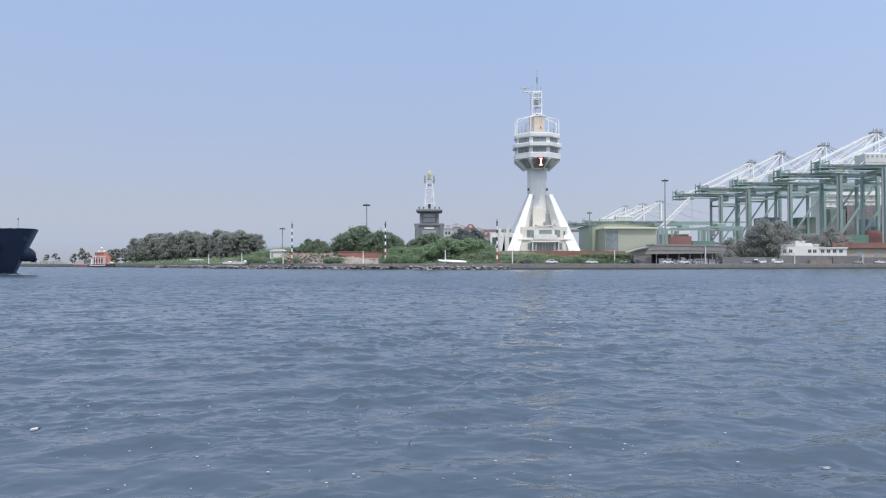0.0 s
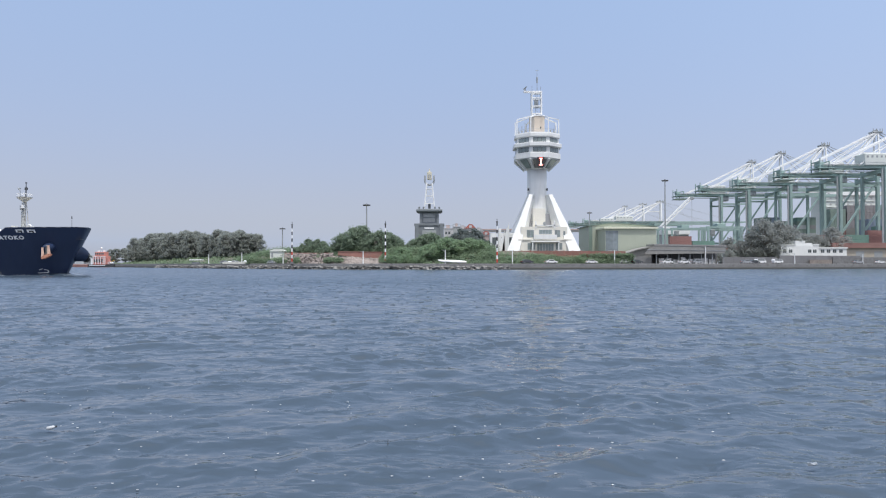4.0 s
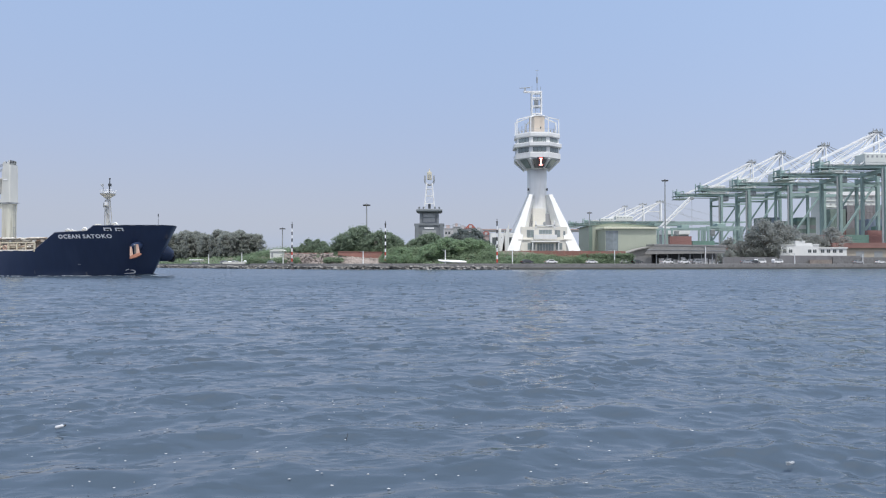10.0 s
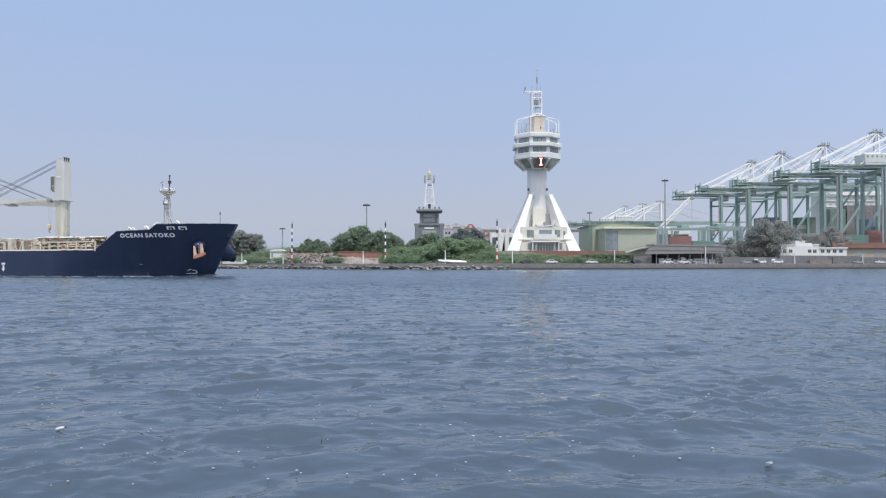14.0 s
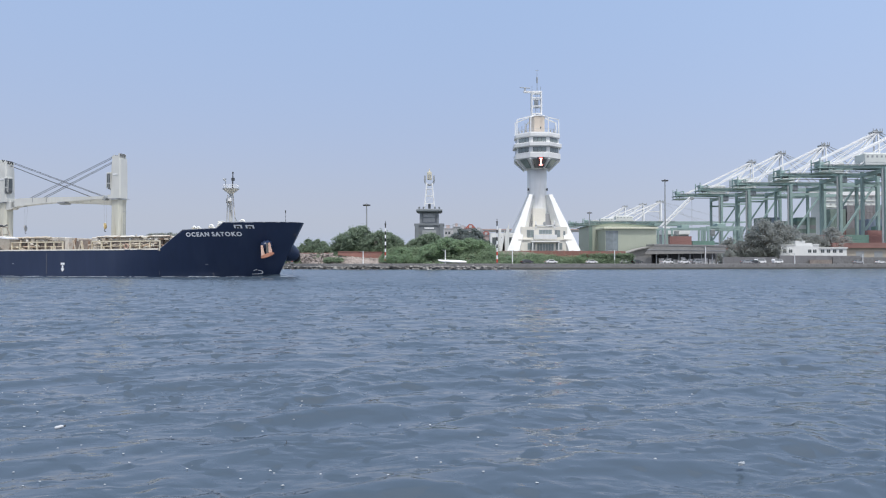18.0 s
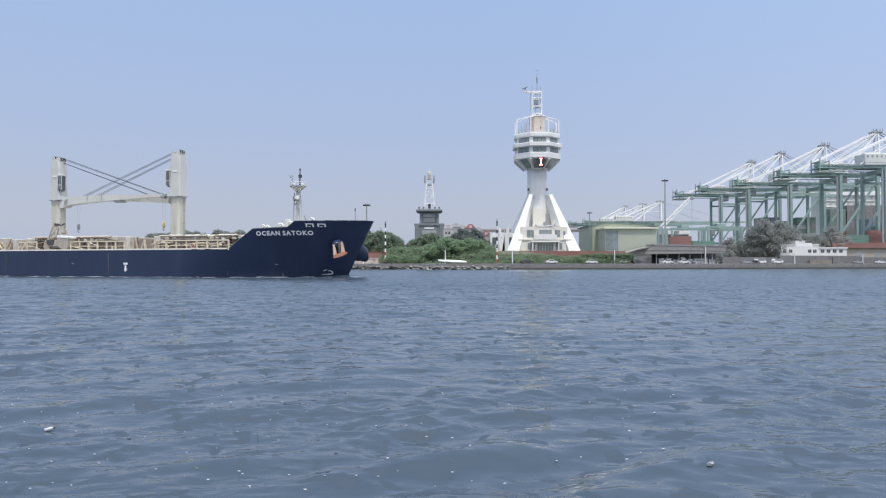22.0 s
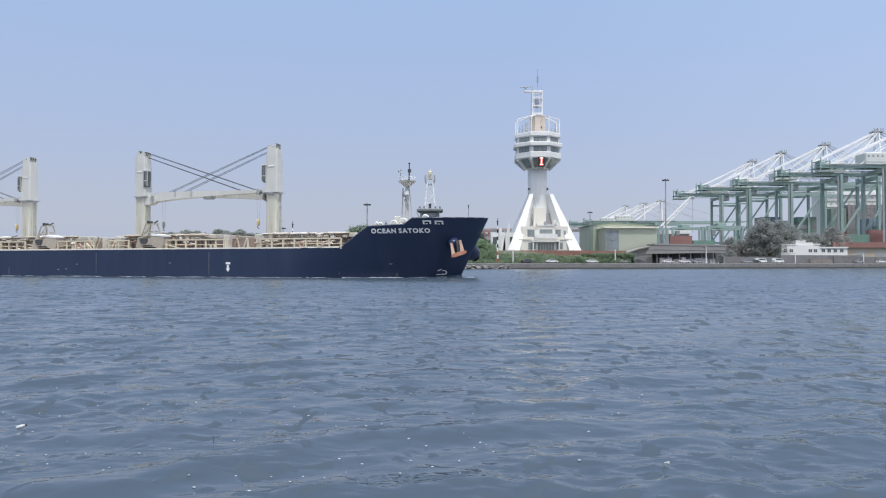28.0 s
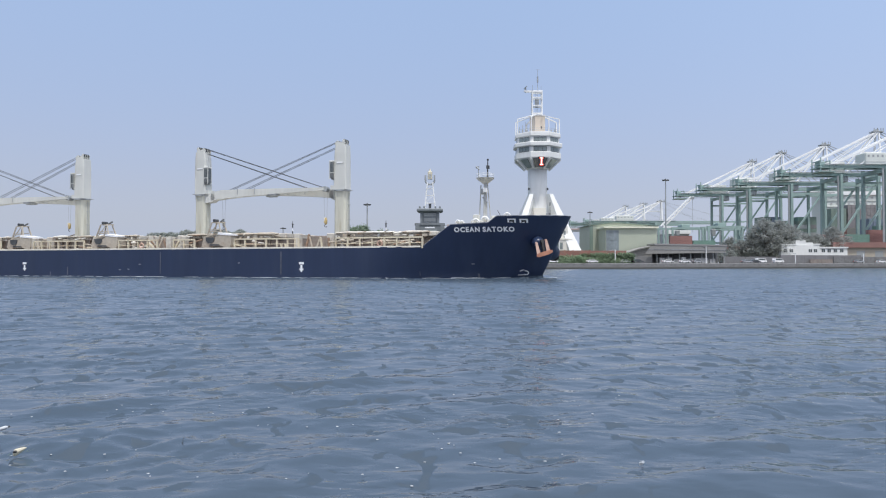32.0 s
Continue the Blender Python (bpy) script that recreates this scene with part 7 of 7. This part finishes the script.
def plant(protos, spots, group, seed, sink=0.2):
    rng = random.Random(seed)
    used = set()
    for x, y, sc in spots:
        i = rng.randrange(len(protos))
        m = pose(x, y, ground_z(x, y) - sink, 0, 0, rng.uniform(0, 360)) @ Matrix.Diagonal((sc, sc, sc * rng.uniform(0.9, 1.1), 1))
        if i in used:
            copy_thing(protos[i], m)
        else:
            tagged(protos[i], group=group)
            protos[i].matrix_world = m
            used.add(i)
    for i, p in enumerate(protos):
        if i not in used:
            for o in (*p.children_recursive, p):
                bpy.data.objects.remove(o)


def build_plants():
    rng = random.Random(31)
    # haze over the grove is put into the leaf colour
    pines = [build_tree("casuarina_tree", "tall grey-green casuarina in the shore grove, paled for haze", LEAF_PINE, 15.4, 5.4, 130, 40, 0.42, 40 + i, 0.35, 0.08, 0.3) for i in range(5)]
    spots = []
    for i in range(68):
        u = (i + rng.random()) / 68
        d = 545 - 125 * u + rng.uniform(-14, 26)
        x = (-0.432 + 0.150 * u) * d
        spots.append((x, d, rng.uniform(0.93, 1.08) * (1.06 - 0.20 * u)))
    spots += [(-0.276 * 425, 425, 0.92), (-0.268 * 428, 428, 1.0), (-0.262 * 431, 431, 1.04), (-0.284 * 432, 432, 0.8)]
    plant(pines, spots, "casuarina grove on the far shore", 1)
    domes = [build_tree("broadleaf_tree", "dense dark green broadleaf tree on the hill", LEAF_DARK, 9.5, 6.0, 80, 48, 0.41, 60 + i, 0.4, 0.15) for i in range(3)]
    spots = [(-40, 316, 1.1), (-36, 318, 1.06), (-45, 315, 0.84), (-31.5, 317, 0.86)]
    spots += [(-70 + 2.6 * i, 326 - 0.5 * i + rng.uniform(-2, 3), 0.44 + 0.018 * i + rng.uniform(-0.05, 0.05)) for i in range(11)]
    spots += [(-52, 313, 0.62), (-48.5, 311, 0.66), (-28, 312, 0.8), (-56, 316, 0.6), (-42, 311, 0.6), (-34, 311, 0.62), (-61, 318, 0.55)]
    spots += [(-27 + 2.8 * i, 318 + rng.uniform(-2, 4), rng.uniform(0.72, 0.86)) for i in range(9)]
    spots += [(-3 + 3.0 * i, 325 + rng.uniform(-2, 4), rng.uniform(0.42, 0.55)) for i in range(9)]
    plant(domes, spots, "broadleaf trees on the hill", 2)
    # grey cast of these trees is haze painted into the leaves
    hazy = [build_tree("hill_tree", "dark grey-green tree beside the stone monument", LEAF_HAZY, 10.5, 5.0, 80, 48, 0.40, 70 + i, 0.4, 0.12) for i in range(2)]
    plant(hazy, [(5.4, 341, 0.86), (8.4, 343, 1.06), (11.8, 344, 1.1), (15.0, 342, 1.02), (17.2, 340, 0.8), (10.0, 338, 0.8), (14.0, 337, 0.75)], "dark trees beside the monument", 7)
    # the paleness of these crowns is painted haze
    quay_trees = [build_tree("dusty_tree", "grey-green tree before the container quay, paled for haze", LEAF_HAZE_PALED, 12.5, 5.8, 95, 36, 0.30, 80 + i, 0.4, 0.15) for i in range(3)]
    spots = [(153, 366, 1.0), (157.5, 364, 1.22), (162.5, 362, 1.34), (167.5, 363, 1.38), (172.5, 366, 1.3), (177.5, 367, 1.12), (182.5, 368, 1.0), (187, 367, 1.06), (192, 366, 1.16), (197, 368, 1.2), (202, 370, 1.1), (207, 374, 0.95), (148, 366, 0.8), (143, 356, 0.62), (137, 354, 0.55)]
    plant(quay_trees, spots, "dusty trees before the container quay", 3)
    # same haze-paled leaf colour as the grove
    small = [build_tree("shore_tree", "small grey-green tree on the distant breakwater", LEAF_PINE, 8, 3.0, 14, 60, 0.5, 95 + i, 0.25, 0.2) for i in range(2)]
    plant(small, [(-412, 700, 1.3), (-395, 710, 1.3), (-375, 690, 1.1), (-326, 640, 1.3), (-320, 642, 1.0), (-332, 641, 0.9), (-316, 645, 0.6), (-318, 690, 1.4), (-262, 560, 1.15), (-250, 560, 1.3), (-240, 545, 0.95), (-256, 558, 1.25), (-267, 565, 0.8), (-246, 552, 1.1), (-420, 690, 0.7), (-228, 520, 0.9)], "small trees on the breakwater", 4)
    wide = [build_tree("spreading_tree", "low spreading light green tree on the bank", LEAF_LIGHT, 5.6, 5.0, 70, 60, 0.27, 120 + i, 0.25, 0.3) for i in range(3)]
    spots = [(-20, 293, 0.8), (-15.5, 295, 0.95), (-10, 294, 0.9), (-4.5, 296, 1.05), (1, 297, 1.1), (6.5, 297, 1.0), (11.5, 298, 0.95), (16, 299, 0.8), (-17, 300, 0.9), (-7, 301, 1.0), (4, 302, 1.0), (13, 303, 0.8), (-23, 297, 0.75), (27, 291.5, 0.62), (57, 299, 0.6), (-53, 312, 0.7), (-64, 316, 0.6)]
    plant(wide, spots, "light green trees on the bank", 5, 1.2)
    # scrub over the bank, uncountable: one mass of leaves
    s = Shape()
    for _ in range(1500):
        x = rng.uniform(-24, 30)
        y = shore(x) + 5.5 + 25 * rng.random() ** 0.8
        if x > 22 and y > 289:
            y = shore(x) + rng.uniform(5.5, 10)
        h = rng.uniform(0.6, 1.7) * min(1.0, 0.45 + (y - shore(x) - 5.5) / 14) * (0.75 + 0.9 * abs(noise.noise(Vector((x * 0.16, y * 0.16, 3.0)))))
        leaves(s, (x, y, ground_z(x, y) + h * 0.5), (h * 1.3, h * 1.1, h), 40, 0.32, rng)
    for _ in range(420):
        x = rng.uniform(28, 72)
        y = shore(x) + rng.uniform(6.5, 11)
        h = rng.uniform(0.8, 1.7)
        leaves(s, (x, y, ground_z(x, y) + h * 0.5), (h * 1.4, h * 1.1, h), 36, 0.32, rng)
    for _ in range(260):
        x = rng.uniform(44, 78)
        y = rng.uniform(shore(x) + 7, 300)
        h = rng.uniform(0.8, 1.9)
        leaves(s, (x, y, ground_z(x, y) + h * 0.5), (h * 1.5, h * 1.2, h), 34, 0.32, rng)
    for _ in range(420):
        x = rng.uniform(14, 62)
        y = rng.uniform(shore(x) + 5.5, 301.2)
        h = rng.uniform(0.5, 1.3)
        leaves(s, (x, y, min(ground_z(x, y), 5.6) + h * 0.4), (h * 1.5, h * 1.2, h), 30, 0.32, rng)
    for _ in range(260):
        x, y = rng.uniform(58, 80), rng.uniform(300.8, 303.3)
        h = rng.uniform(0.6, 1.0)
        leaves(s, (x, y, 2.6 + 3.6 * rng.random() ** 0.8), (h * 1.5, h, h), 30, 0.32, rng)
    for _ in range(160):
        x = rng.uniform(60, 81)
        y = rng.uniform(shore(x) + 4.5, 303)
        h = rng.uniform(0.9, 2.0)
        leaves(s, (x, y, ground_z(x, y) + h * 0.5), (h * 1.5, h * 1.2, h), 34, 0.32, rng)
    for _ in range(1000):
        x = rng.uniform(-104, -22)
        y = shore(x) + rng.uniform(13, 36)
        h = rng.uniform(0.8, 2.2)
        leaves(s, (x, y, ground_z(x, y) + h * 0.5), (h * 1.5, h * 1.2, h), 32, 0.32, rng)
    for _ in range(170):
        x = rng.uniform(-90, -66)
        y = min(329, shore(x) + rng.uniform(5.5, 9.0))
        h = rng.uniform(0.8, 1.5)
        leaves(s, (x, y, rng.uniform(2.6, 4.4)), (h * 1.5, h, h), 30, 0.32, rng)
    for x, w in ((-46.5, 1.0), (-49, 0.8), (-44, 0.7)):
        leaves(s, (x, shore(x) + 6, 3.8), (3.2 * w, 1.6, 1.7 * w), 300, 0.4, rng)
    tagged(part("bank_scrub", s, LEAF_BUSH), "green scrub covering the bank below the tower", "scrub", kind="stuff")
    g = Shape()
    for _ in range(1100):
        x = rng.uniform(-235, -90)
        y = shore(x) + rng.uniform(8, 85)
        h = rng.uniform(0.4, 1.4)
        leaves(g, (x, y, ground_z(x, y) + h * 0.4), (h * 2.2, h * 1.4, h * 0.7), 14, 0.45, rng)
    tagged(part("low_scrub", g, LEAF_BUSH), "low grass and scrub beside the far grove", "scrub", kind="stuff")
    # tipped boulders along the foot of the sea wall
    r = Shape()
    for i in range(800):
        x = rng.uniform(-170, 26)
        y = shore(x) - rng.uniform(0.2, 2.6)
        k = rng.uniform(0.3, 0.85)
        pts = [Vector((rng.uniform(-1, 1), rng.uniform(-1, 1), rng.uniform(-0.8, 0.8))).normalized() * k * rng.uniform(0.75, 1.1) for _ in range(2)]
        c = Vector((x, y, rng.uniform(-0.2, 1.3)))
        rings = []
        for zz, rad in ((-0.7, 0.6), (0.0, 1.0), (0.55, 0.65)):
            rings.append([c + Vector((math.cos(a) * rad * k * rng.uniform(0.75, 1.2), math.sin(a) * rad * k * rng.uniform(0.75, 1.2), zz * k)) for a in [j * 1.0472 for j in range(6)]])
        r.loft(rings)
    b = Shape()
    for i in range(520):
        x = rng.uniform(-71, -26)
        u = rng.random()
        top, back = (7.0 - 0.012 * (x + 72), 9.0) if x < -47.5 else (5.7 - 0.062 * (x + 47.5), 9.0)
        c = Vector((x, shore(x) + 5.0 + (back - 5.0) * u, 2.25 + (top - 2.25) * u))
        k = rng.uniform(0.25, 0.6)
        b.loft([[c + Vector((math.cos(a) * rad * k * rng.uniform(0.8, 1.2), -0.12 - dy, math.sin(a) * rad * k * rng.uniform(0.6, 0.9))) for a in [j * 1.0472 for j in range(6)]] for dy, rad in ((-0.3, 1.0), (0.0, 0.95), (0.16, 0.6))])
    tagged(part("bank_stones", b, BANK_STONE), "rough pinkish stones set in the sloping bank", "stones", kind="stuff")
    tagged(part("shore_rocks", r, ROCK), "loose grey boulders along the foot of the sea wall", "rocks", kind="stuff")
    # low clutter on the far breakwater
    for i in range(26):
        x = -428 + i * 5.4 + rng.uniform(-2, 2)
        b = thing("breakwater_block", "pale concrete block on the distant breakwater", "concrete block", (x, shore(x) + 2.5, 2.3), rng.uniform(0, 90), "blocks on the breakwater")
        part("block", Shape().box(-1.2, -1.0, 0, 1.2, 1.0, rng.uniform(1.8, 3.6), 0.2), mat_pick("pale_crate"), b)


build_plants()


# ---- flotsam near the camera ----
def build_flotsam():
    rng = random.Random(9)
    s = Shape()
    for i in range(150):
        y = rng.uniform(6.8, 12.5)
        x = rng.uniform(-0.66, 0.35) * y
        k = rng.uniform(0.004, 0.011)
        s.ball((x, y, rng.uniform(-0.05, 0.01)), k * 1.9, k * 1.2, k * 0.6, 6, 4)
    flecks = tagged(part("foam_flecks", s, mat_pick("fleck_white"), None, "", True), "small white foam flecks floating on the water", "foam", kind="stuff")
    b = thing("floating_bottle", "white plastic bottle with a dark cap floating on the water", "bottle")
    part("body", Shape().loft([[Vector((x, 0.024 * w * math.cos(a), 0.01 + 0.024 * w * math.sin(a))) for a in [i * math.pi / 5 for i in range(10)]] for x, w in ((-0.06, 0.7), (-0.052, 1.0), (0.02, 1.0), (0.038, 0.6), (0.047, 0.4))]), mat_pick("fleck_white"), b, "", True)
    part("cap", Shape().rod((0.045, 0, 0.01), (0.065, 0, 0.013), 0.013, n=8), DARK_STEEL, b)
    g = thing("plastic_bag", "crumpled clear plastic bag floating on the water", "bag")
    rings = []
    for i in range(6):
        u = i / 5
        rings.append([Vector((-0.05 + 0.10 * u + rng.uniform(-0.01, 0.01), (0.03 * math.sin(math.pi * (0.1 + 0.8 * u))) * math.cos(a) * rng.uniform(0.6, 1.3), 0.008 + 0.02 * math.sin(a) * rng.uniform(0.3, 1.3))) for a in [k * math.pi / 4 for k in range(8)]])
    part("film", Shape().loft(rings), mat_pick("bag_film"), g)
    part("handle", Shape().torus((0.05, 0.02, 0.012), 0.022, 0.004, (0.3, 0.2, 1), 10, 4), mat_pick("bag_film"), g)
    d = thing("driftwood", "pale broken driftwood with a dark hollow and green weed", "driftwood")
    part("wood", Shape().loft([[Vector((x, 0.035 * w * math.cos(a), h + 0.035 * w * math.sin(a))) for a in [i * math.pi / 4 for i in range(8)]] for x, w, h in ((-0.06, 0.8, 0.0), (-0.04, 1.1, 0.01), (0.01, 0.8, 0.025), (0.05, 0.45, 0.035), (0.075, 0.2, 0.04))]), mat_pick("bleached_wood"), d)
    part("hollow", Shape().ball((-0.035, -0.03, 0.025), 0.024, 0.012, 0.016, 8, 5), BLACK, d)
    w = Shape()
    for i in range(40):
        p = Vector((rng.uniform(-0.12, 0.12), rng.uniform(-0.07, 0.05), rng.uniform(-0.01, 0.02)))
        w.add([p, p + Vector((rng.uniform(0.02, 0.06), rng.uniform(-0.02, 0.02), 0.008)), p + Vector((0.01, 0.015, 0.0))], [(0, 1, 2)])
    part("weed", w, LEAF_BUSH, d)
    twig = thing("floating_twig", "short dark forked twig floating upright on the water", "twig")
    part("stem", Shape().rod((0, 0, -0.03), (0.006, 0, 0.06), 0.0042, 0.003, 6), DARK_STEEL, twig)
    part("fork", Shape().rod((0.002, 0, 0.012), (0.022, 0.004, 0.034), 0.003, 0.002, 5).rod((0.0, 0, 0.0), (-0.03, 0.0, 0.012), 0.003, 0.002, 5), DARK_STEEL, twig)
    return flecks, b, g, d, twig


mat("bag_film", (0.34, 0.37, 0.40), 0.3, vary=0.25, grain=40)
mat("fleck_white", (0.46, 0.48, 0.50), 0.5, vary=0.05)
mat("bleached_wood", (0.58, 0.54, 0.42), 0.8, vary=0.2)
FLECKS, BOTTLE, BAG, DRIFTWOOD, TWIG = build_flotsam()


# ---- what moves ----
def motions():
    course = [(0.0, pose(-83.753, 144.529, 0, 0, 0, -16.104)), (4.0, pose(-70.337, 139.857, 0, 0, 0, -16.270)),
              (8.0, pose(-57.067, 135.237, 0, 0, 0, -16.436)), (12.0, pose(-43.942, 130.667, 0, 0, 0, -16.603)),
              (16.0, pose(-30.962, 126.148, 0, 0, 0, -16.769)), (20.0, pose(-18.128, 121.679, 0, 0, 0, -16.935)),
              (24.0, pose(-5.440, 117.262, 0, 0, 0, -17.101)), (28.0, pose(7.103, 112.894, 0, 0, 0, -17.267)),
              (32.0, pose(19.501, 108.578, 0, 0, 0, -17.434))]
    walk(SHIP, course)
    walk(FOAM, course)
    walk(BOW_WAVE, course)
    walk(RADAR, [(0.85 * i, pose(-5.0, 0, 77.85, 0, 0, 60.0 * i)) for i in range(39)])
    walk(FLECKS, [(0.0, pose(0.9, 0, 0.02)), (14.0, pose(0.3, 0.1, 0.03)), (32.0, pose(-1.2, 0, 0.02))])
    walk(TWIG, [(t, pose(x, y, 0.02, lean, 6, 15 * i)) for i, (t, x, y, lean) in enumerate(((0, -0.4, 8.5, 8), (6, -0.83, 8.4, -6), (7.5, -0.98, 8.8, 10), (14, -1.46, 8.6, -8), (20, -2.06, 8.4, 6), (22, -2.25, 8.7, -10), (32, -3.1, 8.5, 5)))])
    bob = ((0, -5.24, 0.02), (3, -5.08, 0.05), (6, -4.95, 0.02), (9, -4.92, 0.06), (13, -4.91, 0.03), (19, -4.93, 0.05), (23, -5.12, 0.02), (28, -5.43, 0.05), (32, -5.65, 0.03))
    walk(BOTTLE, [(t, pose(x, 9.2, z, 0, -12, 4 * i)) for i, (t, x, z) in enumerate(bob)])
    walk(BAG, [(0, pose(3.96, 7.43, 0.03)), (6, pose(3.82, 7.55, 0.05, 0, 0, 10)), (13, pose(3.52, 7.6, 0.03, 0, 0, 25)), (28, pose(2.35, 7.55, 0.04, 0, 0, 40)), (32, pose(2.1, 7.6, 0.03, 0, 0, 45))])
    walk(DRIFTWOOD, [(0, pose(-9.0, 8.1, 0.02, 0, 0, 30)), (16, pose(-7.2, 8.0, 0.03, 0, 0, 20)), (28, pose(-5.5, 8.0, 0.05)), (30.8, pose(-4.95, 7.95, 0.03, 0, -8, 12)), (32, pose(-4.74, 8.0, 0.04, 0, -8, 18))])
    walk(WATER_SHEET, [(0.0, pose(-WIND_X, -WIND_Y, 0)), (32.0, pose(WIND_X, WIND_Y, 0))])


motions()
